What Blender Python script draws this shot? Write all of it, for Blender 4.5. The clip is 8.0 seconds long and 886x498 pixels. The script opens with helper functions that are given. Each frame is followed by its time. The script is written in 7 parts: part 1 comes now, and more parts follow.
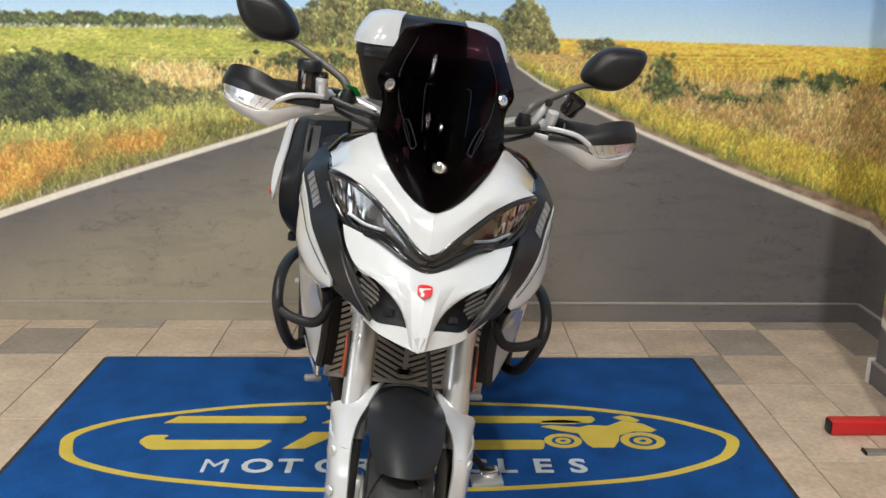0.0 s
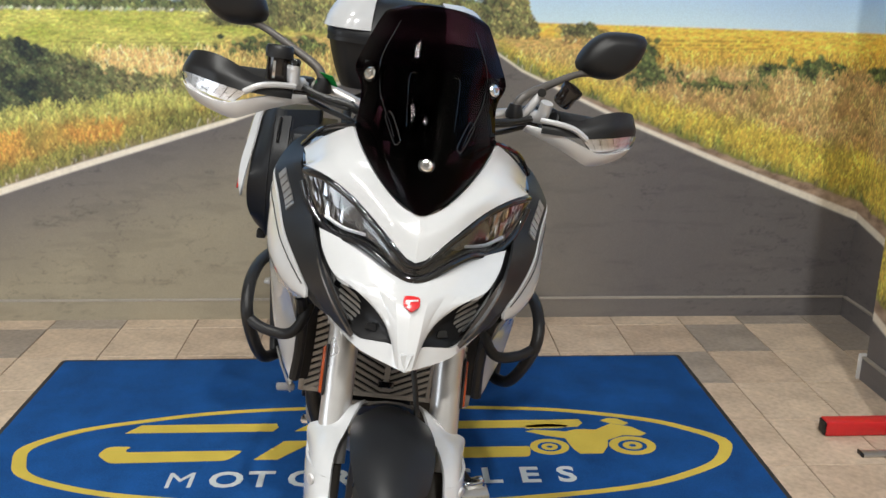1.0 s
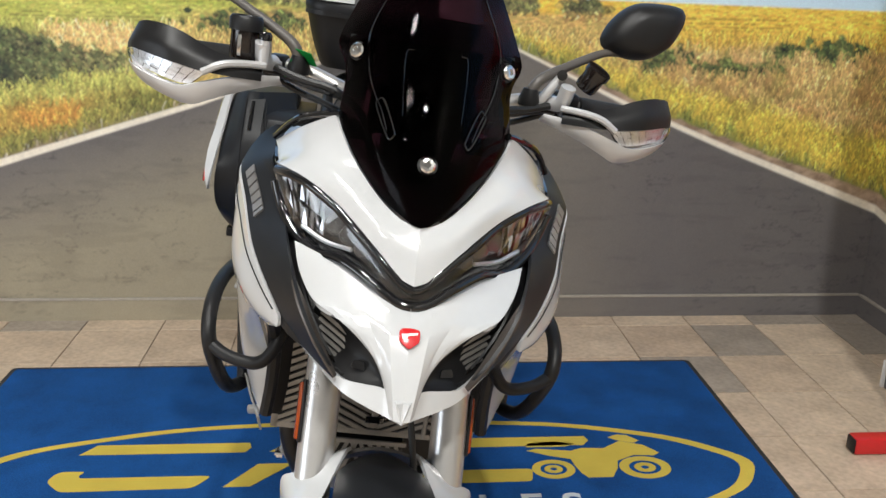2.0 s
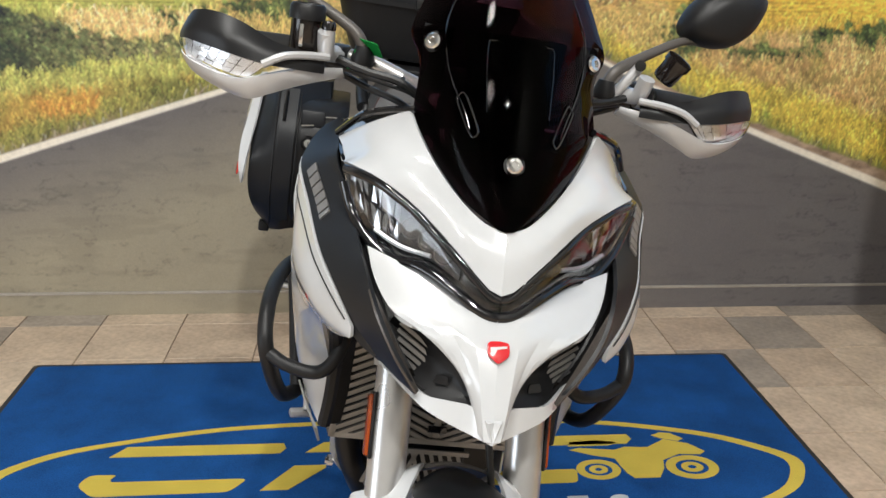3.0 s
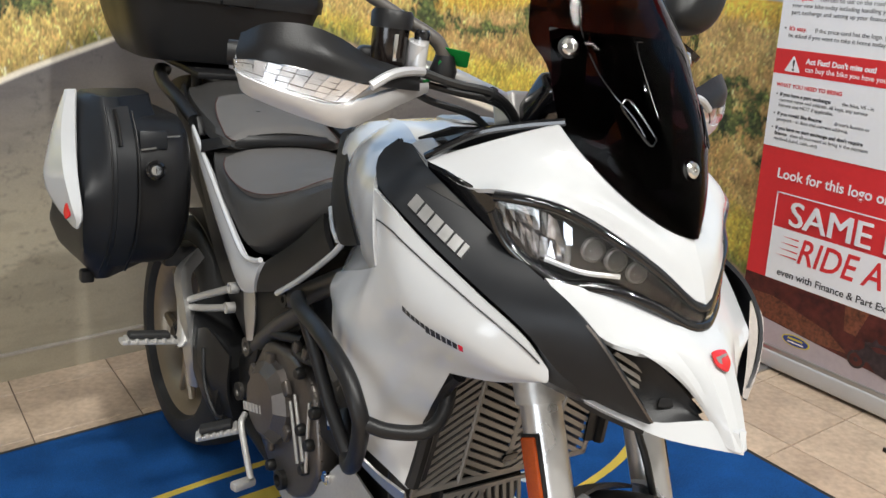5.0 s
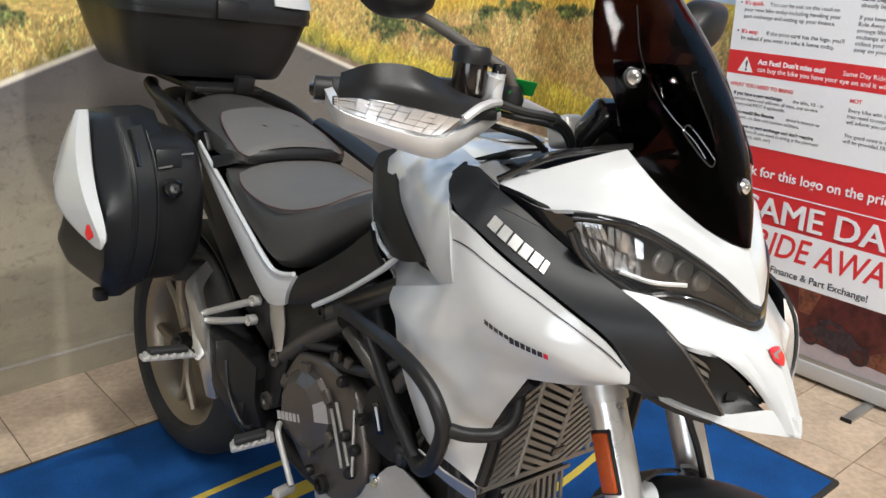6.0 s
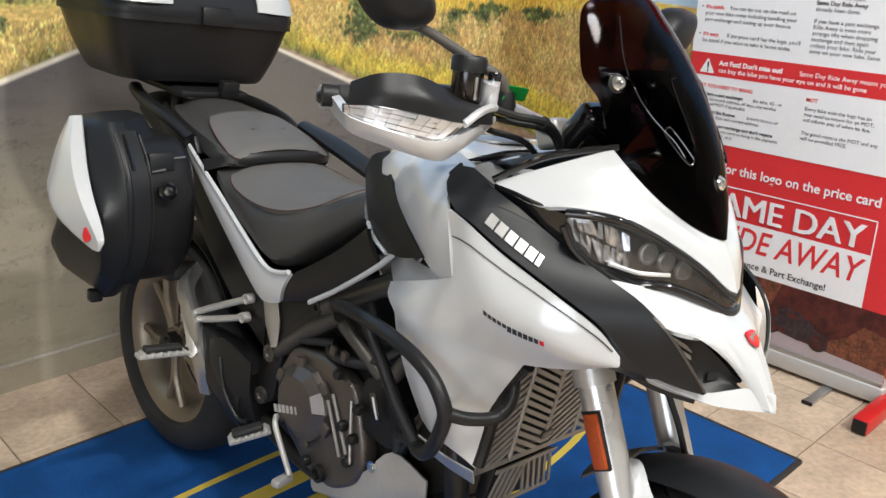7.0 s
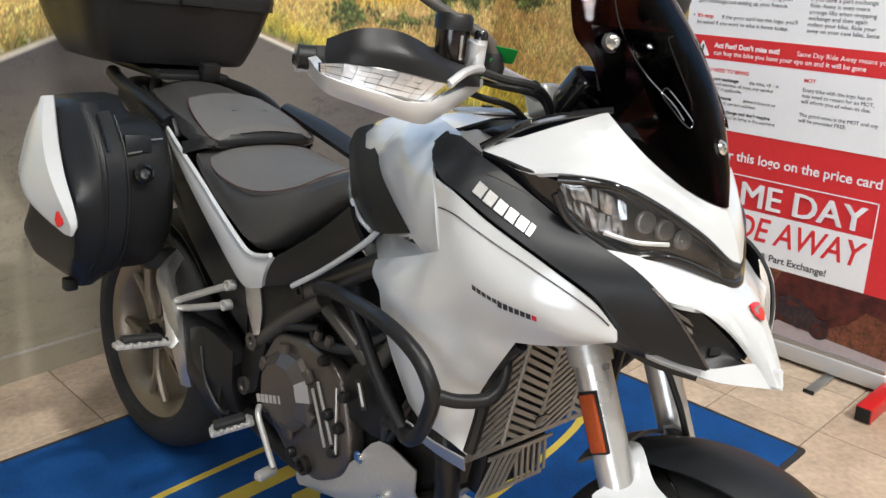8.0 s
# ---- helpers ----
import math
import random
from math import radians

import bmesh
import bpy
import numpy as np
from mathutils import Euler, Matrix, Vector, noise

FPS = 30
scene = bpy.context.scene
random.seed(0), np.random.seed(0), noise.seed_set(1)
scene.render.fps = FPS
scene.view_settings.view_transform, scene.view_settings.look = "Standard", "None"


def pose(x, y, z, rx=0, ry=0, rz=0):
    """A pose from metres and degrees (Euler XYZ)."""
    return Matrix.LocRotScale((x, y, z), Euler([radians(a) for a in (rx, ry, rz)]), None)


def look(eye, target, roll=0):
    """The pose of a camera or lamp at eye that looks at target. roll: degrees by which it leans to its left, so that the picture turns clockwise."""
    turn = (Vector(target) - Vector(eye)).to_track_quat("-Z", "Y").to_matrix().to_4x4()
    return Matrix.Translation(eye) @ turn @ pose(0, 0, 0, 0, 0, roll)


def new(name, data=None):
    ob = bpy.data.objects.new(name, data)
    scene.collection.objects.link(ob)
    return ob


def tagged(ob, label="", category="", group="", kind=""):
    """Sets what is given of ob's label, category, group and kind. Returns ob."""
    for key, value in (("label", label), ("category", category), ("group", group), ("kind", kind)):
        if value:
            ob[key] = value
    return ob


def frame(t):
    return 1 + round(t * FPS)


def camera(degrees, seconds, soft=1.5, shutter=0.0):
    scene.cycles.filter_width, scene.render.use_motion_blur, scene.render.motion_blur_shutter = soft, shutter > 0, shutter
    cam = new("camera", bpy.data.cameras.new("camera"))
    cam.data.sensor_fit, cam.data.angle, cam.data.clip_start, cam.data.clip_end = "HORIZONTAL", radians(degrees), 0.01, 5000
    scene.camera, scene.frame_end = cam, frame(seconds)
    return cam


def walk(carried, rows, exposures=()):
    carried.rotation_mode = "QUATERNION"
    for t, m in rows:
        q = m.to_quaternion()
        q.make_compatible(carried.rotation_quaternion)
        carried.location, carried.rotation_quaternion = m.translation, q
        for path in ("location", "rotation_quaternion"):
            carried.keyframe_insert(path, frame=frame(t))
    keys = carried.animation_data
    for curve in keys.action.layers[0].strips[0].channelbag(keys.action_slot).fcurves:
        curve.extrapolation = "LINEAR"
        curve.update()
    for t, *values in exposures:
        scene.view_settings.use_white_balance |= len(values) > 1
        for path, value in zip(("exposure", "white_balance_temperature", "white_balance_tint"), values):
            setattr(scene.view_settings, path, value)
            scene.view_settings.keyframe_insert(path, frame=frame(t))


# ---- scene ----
cam = camera(53.3, 8.0)
PATH = [
    (0, (0.01, -0.421, 1.382), (0.051, 1.509, 0.858), 0.6),
    (0.5, (0.006, -0.345, 1.378), (0.081, 1.58, 0.841), 0.5),
    (1, (-0.021, -0.254, 1.375), (0.092, 1.664, 0.82), 0.8),
    (1.5, (-0.042, -0.11, 1.365), (0.108, 1.803, 0.8), 1.0),
    (1.7, (-0.037, -0.034, 1.352), (0.115, 1.876, 0.775), 1.2),
    (2.8, (-0.095, 0.132, 1.34), (0.07, 2.024, 0.712), 1.2),
    (3, (-0.15, 0.147, 1.346), (0.012, 2.038, 0.715), 1.1),
    (3.5, (-0.34, 0.178, 1.353), (-0.081, 2.058, 0.72), 0.6),
    (4, (-0.508, 0.323, 1.325), (0.099, 2.12, 0.69), 0.7),
    (4.2, (-0.558, 0.402, 1.319), (0.15, 2.159, 0.678), 1.1),
    (5.3, (-0.926, 0.588, 1.379), (0.213, 2.088, 0.708), 0.8),
    (5.5, (-0.961, 0.625, 1.39), (0.203, 2.103, 0.711), 0.8),
    (6, (-1.078, 0.625, 1.429), (0.148, 2.048, 0.741), 1.0),
    (6.5, (-1.157, 0.601, 1.446), (0.109, 1.988, 0.757), 1.1),
    (7, (-1.181, 0.605, 1.455), (0.114, 1.964, 0.765), 1.1),
    (7.5, (-1.179, 0.613, 1.449), (0.133, 1.955, 0.756), 1.0),
    (8, (-1.132, 0.636, 1.384), (0.173, 1.989, 0.702), 0.6),
]
walk(cam, [(t, look(eye, target, roll)) for t, eye, target, roll in PATH], ((0.0, 0.25), (3.0, 0.26), (4.0, 0.32), (5.5, 0.48), (8.0, 0.53)))

# ---- world, lamps, exposure ----
world = bpy.data.worlds.new("world")
scene.world = world
world.use_nodes = True
wn = world.node_tree
sky = wn.nodes.new("ShaderNodeTexSky")
sky.sky_type, sky.sun_disc, sky.sun_elevation, sky.sun_rotation = "NISHITA", False, radians(35), radians(150)
wn.links.new(sky.outputs[0], wn.nodes["Background"].inputs[0])
wn.nodes["Background"].inputs[1].default_value = 0.08
CEILING = 5.8
# x, y, watts, width of each unseen ceiling lamp; the last two are added fill
LAMP_SPOTS = [(0.55, -2.7, 290, 0.26), (-2.1, -1.5, 100, 1.0), (-1.0, 0.6, 84, 0.5), (-3.6, -4.6, 72, 0.56)]


def area_lamp(name, m, size_x, size_y, watts, colour):
    data = bpy.data.lights.new(name, "AREA")
    data.shape, data.size, data.size_y, data.energy, data.color = "RECTANGLE", size_x, size_y, watts, colour
    ob = new(name, data)
    ob.matrix_world = m
    return ob


for lx, ly, watts, wide in LAMP_SPOTS:
    area_lamp("unseen_panel_lamp", pose(lx, ly, CEILING - 0.035), wide, wide, watts, (1.0, 0.99, 0.95))
area_lamp("shop_window_daylight", pose(-5.96, -1.6, 1.5, 90, 0, -90), 3.2, 1.9, 85, (0.84, 0.91, 1.0))


# ---- materials ----
def material(name, colour, rough=0.5, metal=0.0, vary=0.12, scale=6.0, grain=60.0, bump=0.0, coat=0.0, rough_vary=0.1, spec=0.5):
    """A surface with colour and gloss varied at two scales and an optional fine relief."""
    m = bpy.data.materials.new(name)
    m.use_nodes = True
    nt = m.node_tree
    b = nt.nodes["Principled BSDF"]
    b.inputs["Metallic"].default_value = metal
    b.inputs["Coat Weight"].default_value = coat
    b.inputs["Coat Roughness"].default_value = 0.04
    b.inputs["Specular IOR Level"].default_value = spec
    tc = nt.nodes.new("ShaderNodeTexCoord")
    big, fine = nt.nodes.new("ShaderNodeTexNoise"), nt.nodes.new("ShaderNodeTexNoise")
    for n, s in ((big, scale), (fine, grain)):
        n.inputs["Scale"].default_value, n.inputs["Detail"].default_value = s, 3.0
        nt.links.new(tc.outputs["Object"], n.inputs["Vector"])
    add = nt.nodes.new("ShaderNodeMath")
    add.operation = "ADD"
    nt.links.new(big.outputs["Fac"], add.inputs[0])
    nt.links.new(fine.outputs["Fac"], add.inputs[1])
    ramp = nt.nodes.new("ShaderNodeMapRange")
    ramp.inputs["From Min"].default_value, ramp.inputs["From Max"].default_value = 0.6, 1.4
    ramp.inputs["To Min"].default_value, ramp.inputs["To Max"].default_value = 1 - vary, 1 + vary
    nt.links.new(add.outputs[0], ramp.inputs["Value"])
    mul = nt.nodes.new("ShaderNodeVectorMath")
    mul.operation = "SCALE"
    mul.inputs[0].default_value = colour
    nt.links.new(ramp.outputs[0], mul.inputs["Scale"])
    nt.links.new(mul.outputs[0], b.inputs["Base Color"])
    rr = nt.nodes.new("ShaderNodeMapRange")
    rr.inputs["From Min"].default_value, rr.inputs["From Max"].default_value = 0.3, 0.7
    rr.inputs["To Min"].default_value, rr.inputs["To Max"].default_value = max(0.02, rough * (1 - rough_vary)), min(1, rough * (1 + rough_vary))
    nt.links.new(big.outputs["Fac"], rr.inputs["Value"])
    nt.links.new(rr.outputs[0], b.inputs["Roughness"])
    if bump:
        bn = nt.nodes.new("ShaderNodeBump")
        bn.inputs["Strength"].default_value, bn.inputs["Distance"].default_value = min(1.0, bump), 0.002
        nt.links.new(fine.outputs["Fac"], bn.inputs["Height"])
        nt.links.new(bn.outputs[0], b.inputs["Normal"])
    return m


def glass(name, colour, rough=0.02, alpha=1.0, ior=1.45):
    m = bpy.data.materials.new(name)
    m.use_nodes = True
    b = m.node_tree.nodes["Principled BSDF"]
    b.inputs["Base Color"].default_value = (*colour, 1)
    b.inputs["Roughness"].default_value = rough
    b.inputs["Transmission Weight"].default_value = alpha
    b.inputs["IOR"].default_value = ior
    return m


def glow(name, colour, power):
    m = bpy.data.materials.new(name)
    m.use_nodes = True
    b = m.node_tree.nodes["Principled BSDF"]
    b.inputs["Base Color"].default_value = (*colour, 1)
    b.inputs["Emission Color"].default_value = (*colour, 1)
    b.inputs["Emission Strength"].default_value = power
    return m


WHITE = material("gloss_white_paint", (0.50, 0.51, 0.52), 0.16, vary=0.015, scale=3, coat=0.5)
SILVER_PAINT = material("silver_white_paint", (0.50, 0.50, 0.505), 0.34, metal=0.25, vary=0.02, scale=3, coat=0.3)
MATT_BLACK = material("matt_black_plastic", (0.0095, 0.0095, 0.0102), 0.42, vary=0.15, scale=9, grain=400, bump=0.12, spec=0.32)
SATIN_BLACK = material("satin_black_panel", (0.011, 0.012, 0.014), 0.42, vary=0.08, scale=5, spec=0.3)
GLOSS_BLACK = material("gloss_black", (0.006, 0.006, 0.007), 0.08, vary=0.05, coat=0.5)
DARK_METAL = material("dark_cast_metal", (0.020, 0.019, 0.018), 0.42, metal=0.5, vary=0.15, scale=14, grain=300, bump=0.15)
FRAME_METAL = material("bronze_grey_frame", (0.085, 0.078, 0.07), 0.42, metal=0.55, vary=0.1, scale=8, grain=200)
ENGINE_METAL = material("bronze_grey_engine", (0.11, 0.097, 0.088), 0.34, metal=0.65, vary=0.1, scale=10, grain=250, bump=0.08)
GUARD_METAL = material("dull_aluminium_guard", (0.30, 0.29, 0.275), 0.45, metal=0.7, vary=0.08, scale=12, grain=220, bump=0.05)
ALUMINIUM = material("brushed_aluminium", (0.47, 0.465, 0.455), 0.36, metal=0.85, vary=0.06, scale=12, grain=220, bump=0.05)
CAST_ALLOY = material("cast_silver_alloy", (0.50, 0.49, 0.47), 0.36, metal=0.45, vary=0.08, scale=14, grain=160, bump=0.08)
FORK_SILVER = material("fork_silver", (0.60, 0.59, 0.58), 0.3, metal=0.75, vary=0.04, scale=10)
RIM_BRONZE = material("pale_bronze_rim", (0.23, 0.19, 0.14), 0.38, metal=0.6, vary=0.07, scale=8)
CHROME = material("chrome", (0.75, 0.75, 0.74), 0.12, metal=1.0, vary=0.03)
RUBBER = material("tyre_rubber", (0.014, 0.014, 0.014), 0.7, vary=0.25, scale=12, grain=200, bump=0.25)
SEAT_DARK = material("dark_seat_vinyl", (0.035, 0.033, 0.031), 0.55, vary=0.12, scale=9, grain=900, bump=0.35)
SEAT_GREY = material("grey_seat_vinyl", (0.098, 0.093, 0.089), 0.6, vary=0.08, scale=7, grain=900, bump=0.35)
GREY_PLASTIC = material("warm_grey_plastic", (0.085, 0.076, 0.068), 0.45, vary=0.1, scale=9, grain=300, bump=0.1)
STITCH = material("red_stitching", (0.06, 0.022, 0.018), 0.7)
EMBLEM_RED = material("red_enamel", (0.55, 0.015, 0.02), 0.2, coat=0.5)
AMBER = material("amber_reflector", (0.30, 0.048, 0.006), 0.22, vary=0.2, grain=500, scale=40, bump=0.3)
GREEN_TAG = material("green_plastic_tag", (0.004, 0.20, 0.035), 0.6, vary=0.05, spec=0.2)
CABLE = material("black_cable_sheath", (0.01, 0.01, 0.01), 0.45)
BADGE = material("satin_chrome_badge", (0.42, 0.415, 0.41), 0.34, metal=0.8)
GRAPHIC_BLACK = material("black_graphic_film", (0.02, 0.02, 0.022), 0.35)
GAP_BLACK = material("black_pinstripe", (0.012, 0.012, 0.012), 0.35)
TINT = glass("dark_tinted_screen", (0.035, 0.012, 0.018), 0.02, ior=1.12)
CLEAR = glass("clear_polycarbonate", (0.93, 0.94, 0.95), 0.02)
BOWL = material("lamp_bowl", (0.50, 0.51, 0.53), 0.2, metal=1.0, vary=0.3, scale=60)
REFLECTOR = material("silvered_reflector", (0.86, 0.87, 0.89), 0.3, metal=0.85, vary=0.06, scale=30)
LAMP_HOUSING = material("headlamp_housing", (0.022, 0.022, 0.024), 0.25)
SMOKE = material("smoked_reservoir", (0.012, 0.009, 0.008), 0.15)


# ---- mesh tools ----
def part(name, bm, mat, parent=None, label="", smooth=True, m=None, crease=38):
    """Links a bmesh as one mesh object, under a thing or a part if one is given; edges sharper than crease stay sharp."""
    me = bpy.data.meshes.new(name)
    bmesh.ops.recalc_face_normals(bm, faces=bm.faces)
    bm.to_mesh(me)
    bm.free()
    for p in me.polygons:
        p.use_smooth = smooth
    if smooth:
        me.set_sharp_from_angle(angle=radians(crease))
    me.materials.append(mat)
    ob = new(name, me)
    if m is not None:
        ob.matrix_basis = m
    if parent is not None:
        ob.parent = parent
    return tagged(ob, label)


def spline(points, n, closed=False):
    """n points evenly spread along a Catmull-Rom curve through the points."""
    p = np.array(points, float)
    if len(p) == 2:
        return np.array([p[0] + (p[1] - p[0]) * k for k in np.linspace(0, 1, n)])
    ext = np.vstack([p[-1], p, p[0], p[1]]) if closed else np.vstack([2 * p[0] - p[1], p, 2 * p[-1] - p[-2]])
    segs = len(p) if closed else len(p) - 1
    dense = []
    for s in range(segs):
        a, b, c, d = ext[s : s + 4]
        for k in np.arange(0, 1, 1 / 12):
            dense.append(0.5 * (2 * b + (c - a) * k + (2 * a - 5 * b + 4 * c - d) * k**2 + (3 * b - a - 3 * c + d) * k**3))
    dense.append(p[0] if closed else p[-1])
    dense = np.array(dense)
    run = np.r_[0, np.cumsum(np.linalg.norm(np.diff(dense, axis=0), axis=1))]
    want = np.linspace(0, run[-1], n + 1)[:-1] if closed else np.linspace(0, run[-1], n)
    return np.stack([np.interp(want, run, dense[:, i]) for i in range(3)], -1)


def shell(grid, thick=0.004, out=(0, 0, 1)):
    """A closed panel of the given thickness from a grid of points; out says which side is the outer one."""
    g = np.array(grid, float)
    nu, nv = g.shape[:2]
    du, dv = np.gradient(g, axis=0), np.gradient(g, axis=1)
    nrm = np.cross(du, dv)
    length = np.linalg.norm(nrm, axis=-1, keepdims=True)
    nrm = nrm / np.maximum(length, 1e-9)
    if (nrm.mean((0, 1)) * np.array(out)).sum() < 0:
        nrm = -nrm
    bm = bmesh.new()
    top = [[bm.verts.new(g[i, j]) for j in range(nv)] for i in range(nu)]
    low = [[bm.verts.new(g[i, j] - nrm[i, j] * thick) for j in range(nv)] for i in range(nu)]
    for i in range(nu - 1):
        for j in range(nv - 1):
            bm.faces.new((top[i][j], top[i + 1][j], top[i + 1][j + 1], top[i][j + 1]))
            bm.faces.new((low[i][j], low[i][j + 1], low[i + 1][j + 1], low[i + 1][j]))
    ring = [(i, 0) for i in range(nu)] + [(nu - 1, j) for j in range(1, nv)] + [(i, nv - 1) for i in range(nu - 2, -1, -1)] + [(0, j) for j in range(nv - 2, 0, -1)]
    for (a, b), (c, d) in zip(ring, ring[1:] + ring[:1]):
        bm.faces.new((top[a][b], top[c][d], low[c][d], low[a][b]))
    bmesh.ops.remove_doubles(bm, verts=bm.verts, dist=1e-5)
    bmesh.ops.dissolve_degenerate(bm, edges=bm.edges, dist=1e-6)
    return bm


def welded_shell(grids, thick, out):
    """One closed panel from several grids of points that meet along shared edges."""
    bm = bmesh.new()
    for g in grids:
        v = [[bm.verts.new(q) for q in row] for row in g]
        for a, b in zip(v, v[1:]):
            for k in range(len(a) - 1):
                bm.faces.new((a[k], b[k], b[k + 1], a[k + 1]))
    bmesh.ops.remove_doubles(bm, verts=bm.verts, dist=2e-4)
    bmesh.ops.recalc_face_normals(bm, faces=bm.faces)
    bm.normal_update()
    if sum((f.normal.dot(Vector(out)) for f in bm.faces)) < 0:
        bmesh.ops.reverse_faces(bm, faces=bm.faces)
        bm.normal_update()
    faces, rims = list(bm.faces), [(e.verts[0], e.verts[1]) for e in bm.edges if e.is_boundary]
    inner = {v: bm.verts.new(v.co - v.normal * thick) for v in list(bm.verts)}
    for f in faces:
        bm.faces.new([inner[v] for v in reversed(f.verts)])
    for a, b in rims:
        bm.faces.new((a, b, inner[b], inner[a]))
    bmesh.ops.recalc_face_normals(bm, faces=bm.faces)
    return bm


def ruled(edge_a, edge_b, n=20, across=6, bulge=0.0, out=(0, 0, 1), thick=0.004):
    """A panel stretched between two edge curves, bowed outwards in the middle."""
    a, b = spline(edge_a, n), spline(edge_b, n)
    o = Vector(out).normalized()
    g = [[a[i] * (1 - v) + b[i] * v + np.array(o) * bulge * 4 * v * (1 - v) for v in np.linspace(0, 1, across)] for i in range(n)]
    return shell(g, thick, out)


def lofted_grid(rows, n=20, m=10):
    """A grid of points through rows of control points."""
    lines = [spline(r, n) for r in rows]
    return np.array([spline([line[i] for line in lines], m) for i in range(n)])


def plated_grid(lines, n=24, steps=3):
    """A grid through lines of control points, flat from line to line, so that each line is a crease."""
    curves = [spline(c, n) for c in lines]
    return np.array([[a[i] + (b[i] - a[i]) * k / steps for a, b in zip(curves, curves[1:]) for k in range(steps)] + [curves[-1][i]] for i in range(n)])


def loft(sections, n=24, m=None, cap=True, closed=True):
    """A body through closed sections (each a list of points), smooth along its length."""
    rings = [spline(s, n, closed=True) for s in sections]
    if m:
        cols = [spline([r[i] for r in rings], m) for i in range(n)]
        rings = [[cols[i][k] for i in range(n)] for k in range(m)]
    bm = bmesh.new()
    vs = [[bm.verts.new(p) for p in r] for r in rings]
    for a, b in zip(vs, vs[1:]):
        for i in range(n):
            bm.faces.new((a[i], a[(i + 1) % n], b[(i + 1) % n], b[i]))
    if cap:
        bm.faces.new(vs[0][::-1])
        bm.faces.new(vs[-1])
    return bm


def tube(points, r, n=12, steps=None, closed=False):
    """A round bar along a smooth curve; r is one radius or one for each end."""
    steps = steps or max(2, 8 * (len(points) - 1))
    c = spline(points, steps, closed)
    bm = bmesh.new()
    rings, side = [], None
    for i, p in enumerate(c):
        if closed:
            t = Vector(c[(i + 1) % len(c)] - c[i - 1]).normalized()
        else:
            t = Vector(c[min(i + 1, len(c) - 1)] - c[max(i - 1, 0)]).normalized()
        if side is None:
            side = t.cross(Vector((0.31, 0.17, 0.93))).normalized()
        side = (side - t * side.dot(t)).normalized()
        up = t.cross(side)
        rad = r if not isinstance(r, tuple) else r[0] + (r[1] - r[0]) * i / (len(c) - 1)
        rings.append([bm.verts.new(Vector(p) + (side * math.cos(a) + up * math.sin(a)) * rad) for a in np.linspace(0, 2 * math.pi, n, endpoint=False)])
    pairs = list(zip(rings, rings[1:])) + ([(rings[-1], rings[0])] if closed else [])
    for a, b in pairs:
        for i in range(n):
            bm.faces.new((a[i], a[(i + 1) % n], b[(i + 1) % n], b[i]))
    if not closed:
        bm.faces.new(rings[0][::-1])
        bm.faces.new(rings[-1])
    return bm


def lathe(profile, n=32, m=None):
    """A turned body about z from (radius, z) pairs, moved by m."""
    bm = bmesh.new()
    rings = []
    for r, z in profile:
        if r < 1e-6:
            rings.append([bm.verts.new((0, 0, z))])
        else:
            rings.append([bm.verts.new((r * math.cos(a), r * math.sin(a), z)) for a in np.linspace(0, 2 * math.pi, n, endpoint=False)])
    for a, b in zip(rings, rings[1:]):
        for i in range(n):
            q = [a[i % len(a)], a[(i + 1) % len(a)], b[(i + 1) % len(b)], b[i % len(b)]]
            q = [v for k, v in enumerate(q) if v not in q[:k]]
            if len(q) > 2:
                bm.faces.new(q)
    for ring, flip in ((rings[0], True), (rings[-1], False)):
        if len(ring) > 2:
            bm.faces.new(ring[::-1] if flip else ring)
    if m is not None:
        bm.transform(m)
    return bm


def ring_profile(profile, n=40, m=None):
    """A closed ring about z: the profile is a closed loop of (radius, z)."""
    bm = bmesh.new()
    rings = [[bm.verts.new((r * math.cos(a), r * math.sin(a), z)) for r, z in profile] for a in np.linspace(0, 2 * math.pi, n, endpoint=False)]
    k = len(profile)
    for a, b in zip(rings, rings[1:] + rings[:1]):
        for i in range(k):
            bm.faces.new((a[i], a[(i + 1) % k], b[(i + 1) % k], b[i]))
    if m is not None:
        bm.transform(m)
    return bm


def box(sx, sy, sz, m=None, bevel=0.004, seg=2):
    """A bevelled block centred on the origin, moved by m."""
    bm = bmesh.new()
    bmesh.ops.create_cube(bm, size=1)
    bmesh.ops.scale(bm, vec=(sx, sy, sz), verts=bm.verts)
    if bevel:
        bmesh.ops.bevel(bm, geom=list(bm.edges), offset=min(bevel, 0.45 * min(sx, sy, sz)), segments=seg, affect="EDGES", profile=0.5)
    if m is not None:
        bm.transform(m)
    return bm


def prism(outline, depth, m=None, bevel=0.0, seg=2):
    """A flat plate: the (x, y) outline pushed from z = 0 to depth, moved by m."""
    bm = bmesh.new()
    low = [bm.verts.new((x, y, 0)) for x, y in outline]
    face = bm.faces.new(low)
    res = bmesh.ops.extrude_face_region(bm, geom=[face])
    bmesh.ops.translate(bm, vec=(0, 0, depth), verts=[g for g in res["geom"] if isinstance(g, bmesh.types.BMVert)])
    if bevel:
        bmesh.ops.bevel(bm, geom=list(bm.edges), offset=bevel, segments=seg, affect="EDGES", profile=0.5)
    if m is not None:
        bm.transform(m)
    return bm


